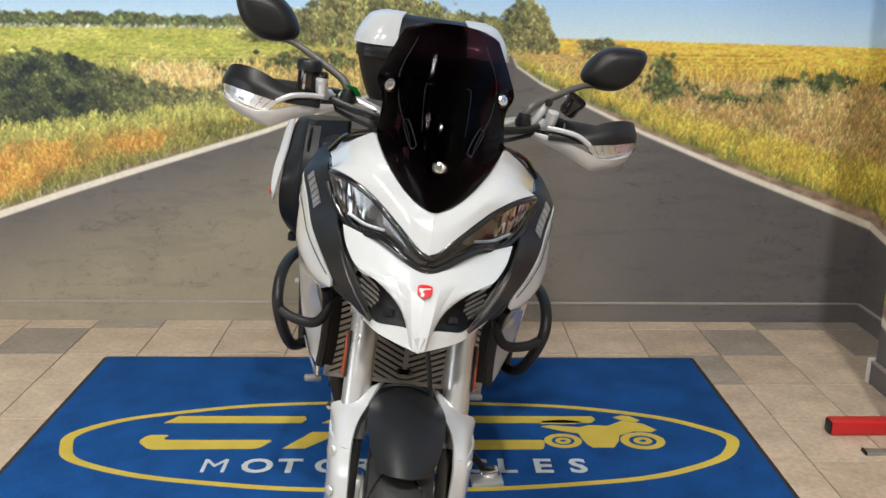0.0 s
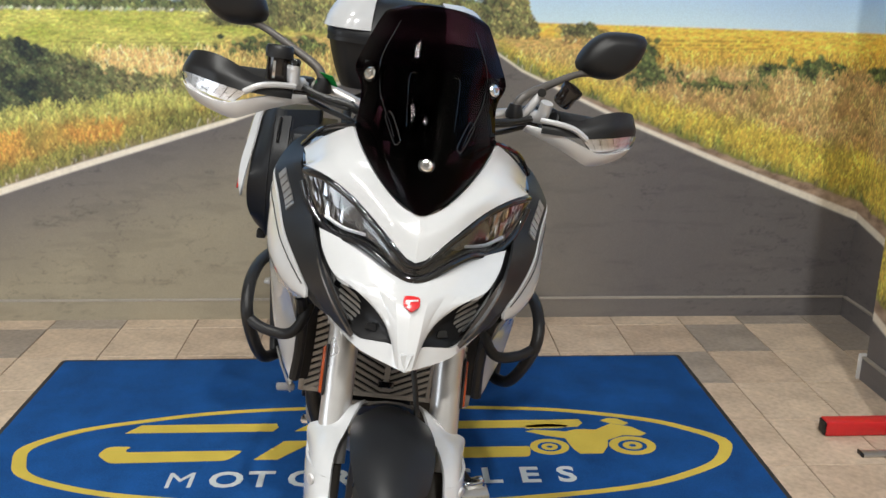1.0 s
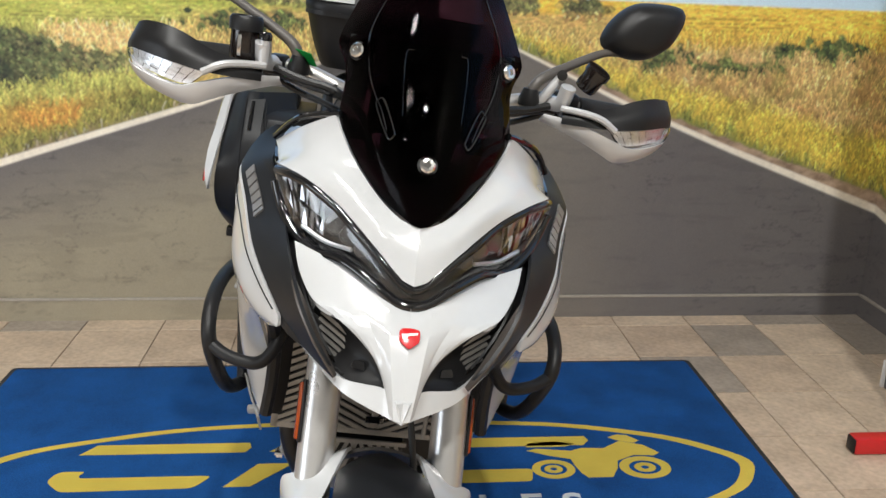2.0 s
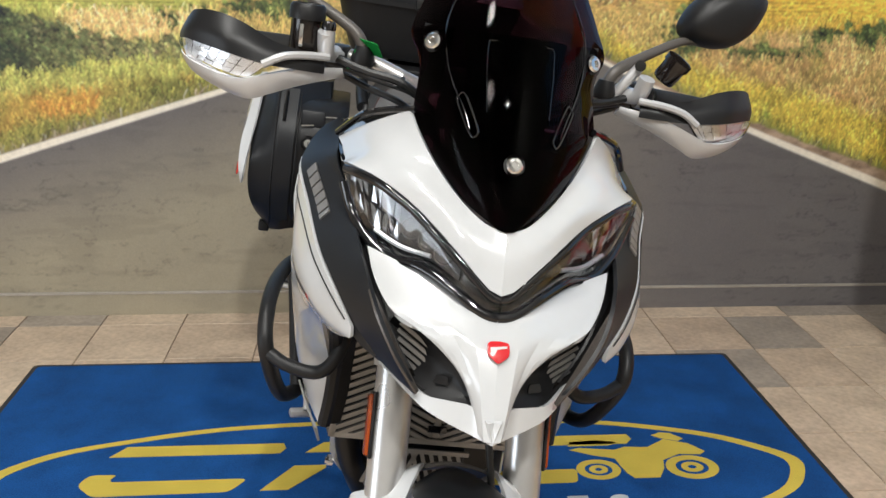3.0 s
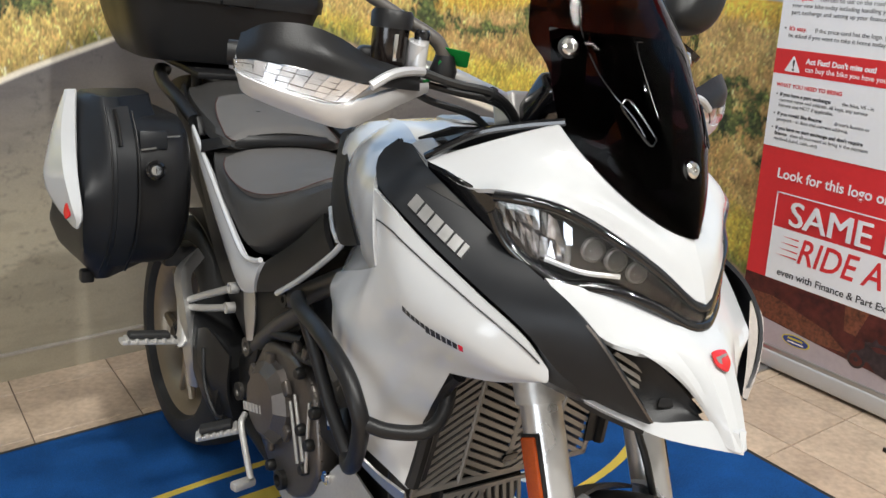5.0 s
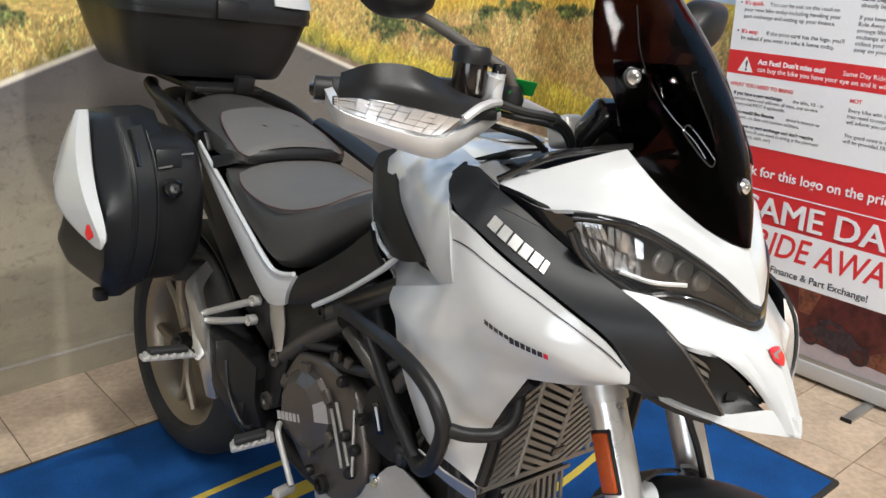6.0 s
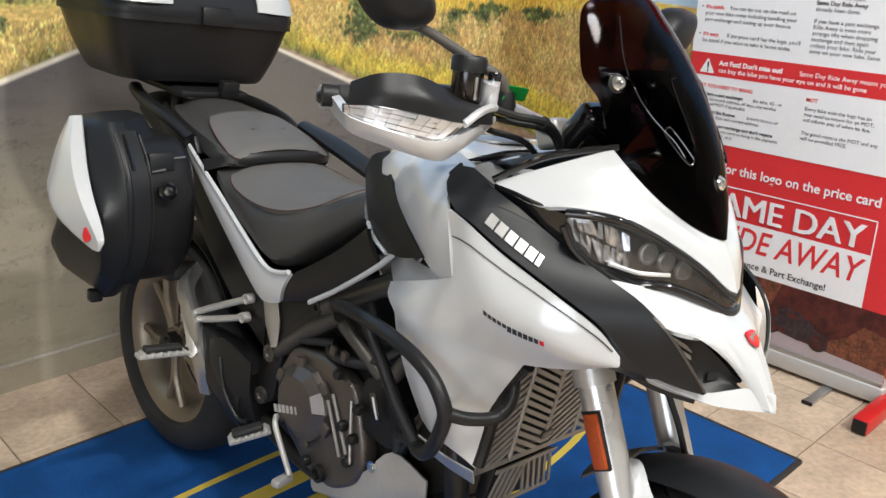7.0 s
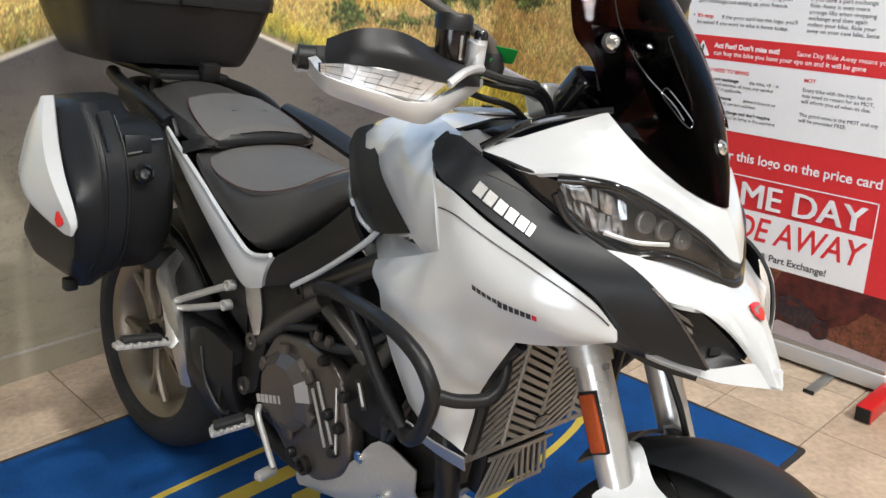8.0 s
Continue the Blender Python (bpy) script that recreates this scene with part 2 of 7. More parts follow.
def rounded(points, r=0.01, steps=4):
    """An outline with its corners rounded by r."""
    out, n = [], len(points)
    for i in range(n):
        p, a, b = (Vector(points[k % n]).to_2d() for k in (i, i - 1, i + 1))
        da, db = (a - p), (b - p)
        ra = min(r, 0.45 * da.length, 0.45 * db.length)
        s, e = p + da.normalized() * ra, p + db.normalized() * ra
        for k in np.linspace(0, 1, steps):
            q = s * (1 - k) ** 2 + p * 2 * k * (1 - k) + e * k**2
            out.append((q.x, q.y))
    return out


def frame_of(origin, x_way, y_way):
    """The matrix of a plane with its x and y along the given ways."""
    x = Vector(x_way).normalized()
    z = x.cross(Vector(y_way)).normalized()
    y = z.cross(x)
    m = Matrix((x, y, z)).transposed().to_4x4()
    m.translation = origin
    return m


def mirrored(bm):
    """The same body on the other side of the plane x = 0."""
    bm.transform(Matrix.Diagonal((-1, 1, 1, 1)))
    bmesh.ops.reverse_faces(bm, faces=bm.faces)
    return bm


def thing(name, label, category, m=None, group="", kind=""):
    ob = new(name)
    ob.empty_display_size = 0.05
    if m is not None:
        ob.matrix_basis = m
    return tagged(ob, label, category, group, kind)


def lettering(name, text, size, mat, parent, m, label="", bold=0.0, shear=0.0, width=1.0, depth=0.0006):
    """Raised letters as a mesh, from the built-in font."""
    cu = bpy.data.curves.new(name, "FONT")
    cu.body, cu.size, cu.extrude, cu.offset, cu.shear = text, size, depth, bold, shear
    cu.align_x, cu.resolution_u = "LEFT", 3
    tmp = new(name + "_tmp", cu)
    dg = bpy.context.evaluated_depsgraph_get()
    dg.update()
    me = bpy.data.meshes.new_from_object(tmp.evaluated_get(dg))
    bpy.data.objects.remove(tmp)
    bpy.data.curves.remove(cu)
    me.name = name
    me.transform(Matrix.Diagonal((width, 1, 1, 1)))
    me.materials.clear()
    me.materials.append(mat)
    ob = new(name, me)
    ob.matrix_basis = m
    ob.parent = parent
    return tagged(ob, label)


# ---- the room: walls, mural, floor, ceiling ----
WALL_Y, WALL_X, STEP_X, STEP_Y = 3.42, 2.02, 1.75, 2.72
WEST, SOUTH = -6.0, -7.0


def value_noise(u, v, scale, seed):
    """Smooth random values between 0 and 1 at the places u, v."""
    rng = np.random.RandomState(seed)
    table = rng.rand(256, 256)
    x, y = u * scale + 1000, v * scale + 1000
    xi, yi = np.floor(x).astype(int), np.floor(y).astype(int)
    fx, fy = x - xi, y - yi
    fx, fy = fx * fx * (3 - 2 * fx), fy * fy * (3 - 2 * fy)
    a, b = table[xi % 256, yi % 256], table[(xi + 1) % 256, yi % 256]
    c, d = table[xi % 256, (yi + 1) % 256], table[(xi + 1) % 256, (yi + 1) % 256]
    return (a * (1 - fx) + b * fx) * (1 - fy) + (c * (1 - fx) + d * fx) * fy


def fractal(u, v, scale, seed, octaves=4):
    total, weight = 0, 0
    for k in range(octaves):
        w = 0.6**k
        total, weight = total + w * value_noise(u, v, scale * 2**k, seed + k), weight + w
    return total / weight


def srgb(r, g, b):
    c = np.array([r, g, b]) / 255
    return np.where(c < 0.04045, c / 12.92, ((c + 0.055) / 1.055) ** 2.4)


def mix(base, colour, mask):
    return base * (1 - mask[..., None]) + colour * mask[..., None]


def edge(x, soft):
    return np.clip(x / soft + 0.5, 0, 1)


def mottled(u, z, a, b, scale, seed, stretch=1.0, contrast=2.2):
    f = np.clip((fractal(u, z * stretch, scale, seed) - 0.5) * contrast + 0.5, 0, 1)[..., None]
    return np.array(a) * (1 - f) + np.array(b) * f


LEFT_LINE = [(-2.7, 0.21), (-1.868, 0.488), (-1.56, 0.592), (-1.281, 0.681), (-0.682, 0.866), (-0.39, 0.972), (-0.228, 1.022), (-0.09, 1.064), (0.1, 1.11), (0.3, 1.165), (0.37, 1.20)]
RIGHT_LINE = [(0.375, 1.195), (0.4, 1.15), (0.513, 1.075), (0.954, 0.872), (1.382, 0.699), (2.02, 0.458), (2.46, 0.367), (2.719, 0.30), (2.721, 0.255), (3.0, 0.18), (3.4, 0.08), (4.6, -0.2)]


BUSH_TOP = [(-2.4, 1.15), (-1.82, 1.165), (-1.64, 1.2), (-1.5, 1.19), (-1.4, 1.13), (-1.25, 1.105), (-1.08, 1.06), (-0.95, 1.045), (-0.85, 1.06), (-0.78, 1.0), (-0.7, 0.97)]
BUSH_FOOT = [(-2.4, 0.84), (-1.82, 0.865), (-1.5, 0.9), (-1.25, 0.94), (-1.1, 0.962), (-0.85, 0.968), (-0.78, 0.98), (-0.7, 0.97)]


def along(u, pts):
    return np.interp(u, [p[0] for p in pts], [p[1] for p in pts])


def print_colour(u, z):
    """The printed landscape: sky, far trees, fields, verges, a bending road; also where leaves, blades and stubble grow."""
    n1, n2, n3 = fractal(u, z, 5, 3, 3), fractal(u, z, 22, 11, 3), fractal(u, z, 60, 23, 2)
    f = np.clip((z - 1.27) / 0.26, 0, 1)[..., None]
    col = srgb(176, 197, 208) * (1 - f) + srgb(122, 160, 200) * f
    col = col * (1 - 0.12 * np.clip((u - 1.2) / 0.8, 0, 1))[..., None]
    right_side = edge(u - 0.45, 0.1)
    horizon = np.where(u > 0.4, 1.263 - 0.019 * np.clip(u - 0.84, -1, 1.1) - 0.05 * np.clip(u - 1.95, 0, 3), 1.298)
    ground = edge(horizon - z, 0.005)
    leafy = np.zeros_like(u)
    # fields
    left_field = mottled(u, z, srgb(146, 150, 42), srgb(184, 178, 74), 7, 31, 5, 1.5)
    left_field = mix(left_field, srgb(150, 142, 70), 0.5 * edge(1.15 - z, 0.06))
    left_field = mix(left_field, srgb(214, 176, 98), edge(0.05 + 0.05 * (n1 - 0.5) - np.abs(z - 1.092), 0.02) * edge(u + 1.22, 0.08) * edge(-0.7 - u, 0.15))
    yellow = mottled(u, z, srgb(206, 158, 18), srgb(232, 190, 40), 10, 41, 6, 1.4)
    yellow = mix(yellow, srgb(176, 140, 40), 0.6 * edge(1.14 - z, 0.06))
    col = mix(col, left_field * (1 - right_side[..., None]) + yellow * right_side[..., None], ground)
    # far tree line on the left, a grove in the middle
    tops = 1.35 + 0.03 * (fractal(u, u * 0, 9, 51) - 0.5) + 0.026 * (fractal(u, u * 0, 40, 52) - 0.5)
    w = edge(tops - z, 0.006) * edge(z - 1.302, 0.004) * edge(0.42 - u, 0.05)
    col, leafy = mix(col, mottled(u, z, srgb(62, 70, 34), srgb(104, 110, 56), 30, 53), w), np.maximum(leafy, w)
    col = mix(col, srgb(206, 200, 130), 0.6 * edge(0.003 - np.abs(z - 1.3), 0.003) * edge(-0.75 - u, 0.05))
    hill = 1.31 + 0.15 * np.exp(-(((u + 0.2) / 0.38) ** 2)) + 0.10 * np.exp(-(((u - 0.44) / 0.10) ** 2)) + 0.10 * (fractal(u, z, 16, 55) - 0.5) + 0.05 * (fractal(u, z, 60, 56) - 0.5) - 1.4 * np.clip(u - 0.5, 0, 1)
    grove = mottled(u, z, srgb(70, 72, 34), srgb(132, 126, 64), 22, 57)
    w = edge(hill - z, 0.01) * edge(z - 1.205 - 0.06 * np.clip(-u, 0, 1), 0.015) * edge(u + 0.78, 0.1) * edge(0.72 - u, 0.06)
    w = np.maximum(w, edge(0.55 - ((u - 0.75) / 0.13) ** 2 - ((z - 1.225) / 0.055) ** 2 + 0.9 * (n2 - 0.5), 0.25))
    col, leafy = mix(col, grove, w), np.maximum(leafy, w)
    # dry grass and scrub
    dry = mottled(u, z, srgb(158, 122, 56), srgb(200, 166, 92), 9, 61, 2, 1.5)
    dry = mix(dry, srgb(116, 114, 44), 0.45 * edge(n2 - 0.56, 0.2))
    col = mix(col, dry, edge(1.085 - z + 0.08 * (n1 - 0.5), 0.03) * right_side)
    col = mix(col, mottled(u, z, srgb(196, 158, 74), srgb(166, 144, 68), 14, 65, 2, 1.4), edge(1.21 - z, 0.02) * edge(u - 0.3, 0.1) * edge(1.0 - u + 0.3 * (n1 - 0.5), 0.1))
    col = mix(col, mottled(u, z, srgb(164, 138, 62), srgb(196, 164, 82), 12, 66, 2, 1.4), edge(1.20 - z + 0.05 * (n1 - 0.5), 0.03) * edge(u + 0.72, 0.1) * edge(0.3 - u, 0.1))
    for bu, bz, ru, rz in ((1.05, 1.06, 0.17, 0.06), (1.32, 1.02, 0.27, 0.036), (1.03, 1.13, 0.06, 0.08), (1.55, 1.08, 0.08, 0.04), (1.75, 1.09, 0.14, 0.05), (2.1, 1.06, 0.16, 0.04), (2.55, 0.99, 0.13, 0.11), (2.9, 0.8, 0.22, 0.12), (3.15, 0.66, 0.16, 0.08), (3.6, 0.8, 0.4, 0.14), (-0.86, 1.112, 0.045, 0.035), (-0.5, 1.16, 0.26, 0.05)):
        w = edge(0.8 - ((u - bu) / ru) ** 2 - ((z - bz) / rz) ** 2 + 2.2 * (n2 - 0.55) + 1.6 * (n3 - 0.5), 0.3)
        col, leafy = mix(col, mottled(u, z, srgb(50, 60, 24), srgb(100, 106, 46), 30, 63), w), np.maximum(leafy, w)
    # the bank of bushes on the left
    ragged = 0.07 * (n2 - 0.5) + 0.05 * (n3 - 0.5)
    w = edge(along(u, BUSH_TOP) + ragged - z, 0.012) * edge(z - along(u, BUSH_FOOT) + ragged, 0.02) * edge(-0.72 - u, 0.04)
    paler = np.clip((u + 1.45) / 0.6, 0, 1)[..., None]
    bank = mottled(u, z, srgb(32, 40, 22), srgb(84, 90, 46), 16, 67) * (1 - paler) + mottled(u, z, srgb(92, 94, 48), srgb(132, 126, 70), 16, 68) * paler
    col, leafy = mix(col, bank, w), np.maximum(leafy, w)
    # verges
    lz, rz = along(u, LEFT_LINE), along(u, RIGHT_LINE)
    verge_l = mottled(u, z, srgb(168, 116, 28), srgb(202, 152, 46), 8, 71, 2, 1.5)
    verge_l = mix(verge_l, srgb(156, 108, 52), 0.8 * edge(-1.35 - u + 0.4 * (n1 - 0.5), 0.3) * edge(z - lz - 0.24 + 0.05 * (n1 - 0.5), 0.06))
    verge_l = mix(verge_l, mottled(u, z, srgb(80, 92, 34), srgb(130, 128, 50), 24, 73), np.clip(0.8 * edge(n1 - 0.5 + 0.25 * np.clip(u + 1.3, -1, 0.6), 0.25) + edge(lz + 0.06 + 0.05 * (n1 - 0.5) - z, 0.05), 0, 0.9))
    on_left = edge(0.36 - u, 0.02)
    col = mix(col, verge_l, edge(lz + 0.27 + 0.05 * (n1 - 0.5) + 0.04 * (n2 - 0.5) - 0.19 * np.clip(u + 1.8, 0, 1.3) - z, 0.04) * on_left * (1 - 0.9 * leafy * edge(z - along(u, BUSH_FOOT), 0.03)))
    past = np.clip((u - 0.5) / 1.5, 0, 1)
    verge_r = mottled(u, z, srgb(176, 150, 30), srgb(204, 176, 46), 8, 75, 2, 1.5)
    verge_r = mix(verge_r, mottled(u, z, srgb(78, 94, 32), srgb(132, 134, 46), 26, 77), np.clip(edge(n2 - 0.6, 0.2) * 0.4 + edge(rz + 0.025 + 0.06 * past + 0.05 * (n2 - 0.5) - z, 0.04), 0, 0.95))
    w = edge(rz + 0.05 + 0.22 * past + 0.06 * (n1 - 0.5) - z, 0.05) * edge(u - 0.4, 0.03)
    col = mix(col, verge_r, w)
    grassy = np.clip(ground - leafy, 0, 1)
    stubble = grassy * edge(z - 1.14, 0.02)
    soil = mottled(u, z, srgb(112, 94, 76), srgb(156, 134, 112), 24, 79, 2)
    bare = edge(rz + 0.012 + 0.06 * past * (0.4 + n1) + 0.02 * (n2 - 0.5) - z, 0.01) * edge(u - 0.6, 0.1)
    bare_l = edge(lz + 0.02 + 0.012 * (n2 - 0.5) - z, 0.01) * edge(-1.0 - u, 0.4)
    col = mix(col, soil, np.clip(bare + 0.7 * bare_l, 0, 1))
    # road
    wedge = np.clip(edge(lz - z, 0.004) * edge(0.37 - u, 0.01) + edge(rz - z, 0.004) * edge(u - 0.37, 0.01), 0, 1)
    below = np.clip((lz - z) / 0.42, 0, 1) * edge(0.3 - u, 1.6)
    road = srgb(88, 85, 80) * (1 - below[..., None]) + srgb(128, 121, 101) * below[..., None]
    road = road * (0.9 + 0.14 * n1 + 0.06 * n3)[..., None] * (1 - 0.10 * edge(fractal(u, z * 6, 4, 83) - 0.62, 0.1))[..., None]
    cracks = edge(0.012 - np.abs(fractal(u, z * 3, 7, 85, 4) - 0.5), 0.014) * edge(fractal(u, z, 3, 87) - 0.52, 0.08)
    col = mix(col, road * (1 - 0.3 * cracks)[..., None], wedge)
    paint = srgb(206, 199, 184) * (0.9 + 0.2 * n3)[..., None]
    wl = 0.005 + 0.011 * np.clip((0.37 - u) / 2.2, 0, 1)
    wr = 0.004 + 0.013 * np.clip((u - 0.37) / 1.6, 0, 1)
    line = edge(wl - np.abs(z - lz), 0.005) * edge(0.36 - u, 0.02) + edge(wr - np.abs(z - rz), 0.005) * edge(u - 0.385, 0.02)
    col = mix(col, paint, np.clip(line, 0, 1) * 0.9)
    bald = 1 - np.clip(wedge + bare + line, 0, 1)
    return col, leafy * bald, np.clip(grassy - stubble, 0, 1) * bald, stubble * bald


PRINT_U0, PRINT_STEP = -2.4, 0.0043


def painted_print():
    """The print as a grid of colours, with leaves, grass blades and stubble laid over it from far to near."""
    uu, zz = np.meshgrid(np.arange(PRINT_U0, 4.75, PRINT_STEP), np.arange(0, 1.56, PRINT_STEP), indexing="ij")
    base, leafy, grassy, stubble = print_colour(uu, zz)
    pic = base.copy()
    nu, nz = uu.shape
    rng = np.random.RandomState(7)

    def spots(mask, count):
        i, k = np.nonzero(mask > 0.5)
        pick = rng.randint(0, len(i), count)
        order = np.argsort(-k[pick])
        return i[pick][order], k[pick][order]

    def lay(i, k, colour):
        ok = (i >= 0) & (i < nu) & (k >= 0) & (k < nz)
        pic[i[ok], k[ok]] = colour[ok]

    def tone(i, k, spread, hue):
        c = base[i, k] * np.exp(rng.normal(0, spread, (len(i), 1)))
        return c * (1 + rng.normal(0, hue, (len(i), 3)))

    # stubble and flower heads: short level dashes
    i, k = spots(stubble, 26000)
    c, run = tone(i, k, 0.22, 0.05), rng.randint(2, 7, len(i))
    for d in range(6):
        lay(np.where(d < run, i + d, -1), k, c)
    # dark furrow flecks in the yellow field and the pale one
    for box_u, box_z, count in (((0.95, 1.55), (1.10, 1.21), 420), ((-1.35, -0.75), (1.10, 1.19), 300)):
        i = ((rng.uniform(*box_u, count) - PRINT_U0) / PRINT_STEP).astype(int)
        k = (np.round(rng.uniform(*box_z, count) / 0.014) * 0.014 / PRINT_STEP).astype(int)
        c = base[i, k] * rng.uniform(0.45, 0.75, (count, 1))
        for d in range(4):
            lay(i + d, k, c)
            lay(i + d, k - 1, c * 1.15)
    # leaves: small lit ovals over darker gaps
    i, k = spots(leafy, 42000)
    c, size = tone(i, k, 0.50, 0.07), rng.choice([1, 1, 2, 2, 3], len(i))
    for dx in range(-3, 4):
        for dz in range(-2, 3):
            inside = (dx / (size + 0.3)) ** 2 + (dz / (0.7 * size + 0.3)) ** 2 <= 1
            lay(np.where(inside, i + dx, -1), k + dz, c * (1 + 0.24 * dz / size)[:, None])
    # blades: upright, bending to either side, paler at the tip
    i, k = spots(grassy, 62000)
    c, tall = tone(i, k, 0.40, 0.05), rng.randint(3, 10, len(i))
    lean, bend = rng.normal(0, 0.28, len(i)), rng.normal(0, 0.035, len(i))
    for d in range(10):
        x = np.round(i + lean * d + bend * d * d).astype(int)
        lay(np.where(d < tall, x, -1), k + d, c * (0.82 + 0.40 * d / tall)[:, None])
    grow = np.clip(leafy + grassy + stubble, 0, 1)[..., None]
    grey = pic.mean(-1, keepdims=True)
    pic = pic * (1 - 0.16 * grow) + grey * np.array((0.0, 0.045, 0.11)) * grow
    return np.clip(pic * 1.5 + np.array((0.0, 0.0, 0.016)), 0.004, 0.9)


PICTURE = painted_print()


def print_at(u, z):
    """The print's colours at the places u, z."""
    x = np.clip((u - PRINT_U0) / PRINT_STEP, 0, PICTURE.shape[0] - 1.001)
    y = np.clip(z / PRINT_STEP, 0, PICTURE.shape[1] - 1.001)
    i, k = x.astype(int), y.astype(int)
    fx, fy = (x - i)[..., None], (y - k)[..., None]
    return (PICTURE[i, k] * (1 - fx) + PICTURE[i + 1, k] * fx) * (1 - fy) + (PICTURE[i, k + 1] * (1 - fx) + PICTURE[i + 1, k + 1] * fx) * fy


def print_material():
    """A matt wall print: its colours come from the drawing, with fine ink grain and a faint sheen."""
    m = bpy.data.materials.new("wall_print")
    m.use_nodes = True
    nt = m.node_tree
    b = nt.nodes["Principled BSDF"]
    at = nt.nodes.new("ShaderNodeAttribute")
    at.attribute_name = "print"
    tc = nt.nodes.new("ShaderNodeTexCoord")
    no = nt.nodes.new("ShaderNodeTexNoise")
    no.inputs["Scale"].default_value, no.inputs["Detail"].default_value = 170, 4
    nt.links.new(tc.outputs["Object"], no.inputs["Vector"])
    mr = nt.nodes.new("ShaderNodeMapRange")
    mr.inputs["From Min"].default_value, mr.inputs["From Max"].default_value = 0.3, 0.7
    mr.inputs["To Min"].default_value, mr.inputs["To Max"].default_value = 0.95, 1.05
    nt.links.new(no.outputs["Fac"], mr.inputs["Value"])
    sc = nt.nodes.new("ShaderNodeVectorMath")
    sc.operation = "SCALE"
    nt.links.new(at.outputs["Color"], sc.inputs[0])
    nt.links.new(mr.outputs[0], sc.inputs["Scale"])
    nt.links.new(sc.outputs[0], b.inputs["Base Color"])
    b.inputs["Roughness"].default_value = 0.5
    b.inputs["Specular IOR Level"].default_value = 0.35
    return m


PRINT = print_material()


def printed_sheet(name, place, u0, u1, z_rows, parent, du=0.0043):
    """A flat sheet of the print: place(u, z) gives its points."""
    us = np.linspace(u0, u1, max(2, int((u1 - u0) / du)))
    uu, zz = np.meshgrid(us, z_rows, indexing="ij")
    pts = np.stack(place(uu, zz), -1).reshape(-1, 3)
    n, k = len(us), len(z_rows)
    i, j = np.meshgrid(np.arange(n - 1), np.arange(k - 1), indexing="ij")
    a = (i * k + j).ravel()
    faces = np.stack([a, a + k, a + k + 1, a + 1], -1)
    me = bpy.data.meshes.new(name)
    me.from_pydata(pts.tolist(), [], faces.tolist())
    ca = me.color_attributes.new("print", "FLOAT_COLOR", "POINT")
    col = print_at(uu, zz).reshape(-1, 3)
    ca.data.foreach_set("color", np.c_[col, np.ones(len(col))].astype(np.float32).ravel())
    me.materials.append(PRINT)
    ob = new(name, me)
    ob.parent = parent
    return ob


PLASTER = material("painted_plaster", (0.34, 0.33, 0.31), 0.8, vary=0.05, scale=2, grain=80, bump=0.15)
CEIL_PAINT = material("grey_ceiling", (0.30, 0.30, 0.29), 0.85, vary=0.04, scale=2)
HIGH = np.r_[np.arange(0.088, 1.5, 0.0043), np.linspace(1.52, 2.9, 8)]


def structure_wall(name, sx, sy, sz, m, label):
    return tagged(part(name, box(sx, sy, sz, m, 0), PLASTER, None, label, smooth=False), category="wall", kind="structure")


w_n = structure_wall("wall_north", 8.2, 0.15, CEILING, pose(-1.9, WALL_Y + 0.078, CEILING / 2), "back wall covered with a printed landscape of a country road")
w_e = structure_wall("wall_east", 0.15, 0.8, CEILING, pose(WALL_X + 0.078, 3.1, CEILING / 2), "side wall covered with the printed landscape")
w_p = structure_wall("wall_east_pier", 0.5, 4.0, CEILING, pose(STEP_X + 0.253, STEP_Y - 2.0, CEILING / 2), "projecting side wall covered with the printed landscape")
structure_wall("wall_east_front", 0.15, 5.8, CEILING, pose(WALL_X + 0.15, -4.18, CEILING / 2), "plain painted showroom wall")
structure_wall("wall_south", 8.4, 0.15, CEILING, pose(-1.9, SOUTH - 0.075, CEILING / 2), "plain painted showroom wall")
printed_sheet("wall_print", lambda u, z: (u, 0 * u + WALL_Y, z), -2.4, WALL_X, HIGH, w_n)
printed_sheet("wall_print", lambda u, z: (0 * u + WALL_X, WALL_Y - (u - WALL_X), z), WALL_X, WALL_X + WALL_Y - STEP_Y, HIGH, w_e)
printed_sheet("wall_print", lambda u, z: (0 * u + STEP_X, STEP_Y - (u - 2.72), z), 2.721, 4.7, HIGH, w_p, 0.007)

# west wall with the shop window's opening
for nm, cy, cz, ly, lz in (("wall_west", -5.15, CEILING / 2, 3.7, CEILING), ("wall_west_north", 1.75, CEILING / 2, 3.5, CEILING), ("wall_west_sill", -1.65, 0.25, 3.3, 0.5), ("wall_west_lintel", -1.65, 4.15, 3.3, 3.3)):
    structure_wall(nm, 0.15, ly, lz, pose(WEST - 0.076, cy, cz), "plain painted showroom wall")
win = thing("window_1", "large white-framed shop window", "window", pose(WEST - 0.07, -1.65, 1.5), kind="structure")
FRAME_WHITE = material("white_window_frame", (0.75, 0.75, 0.74), 0.35, vary=0.03)
for nm, y, z, ly, lz in (("window_frame", 0, 0.97, 3.3, 0.06), ("window_frame", 0, -0.97, 3.3, 0.06), ("window_frame", -1.62, 0, 0.06, 1.88), ("window_frame", 1.62, 0, 0.06, 1.88), ("window_frame", 0, 0, 0.05, 1.88)):
    part(nm, box(0.06, ly, lz, pose(0, y, z), 0.006), FRAME_WHITE, win)
for y in (-0.81, 0.81):
    pane = part("pane", box(0.006, 1.57, 1.88, pose(0, y, 0), 0), CLEAR, win, smooth=False)
    pane.visible_shadow = False

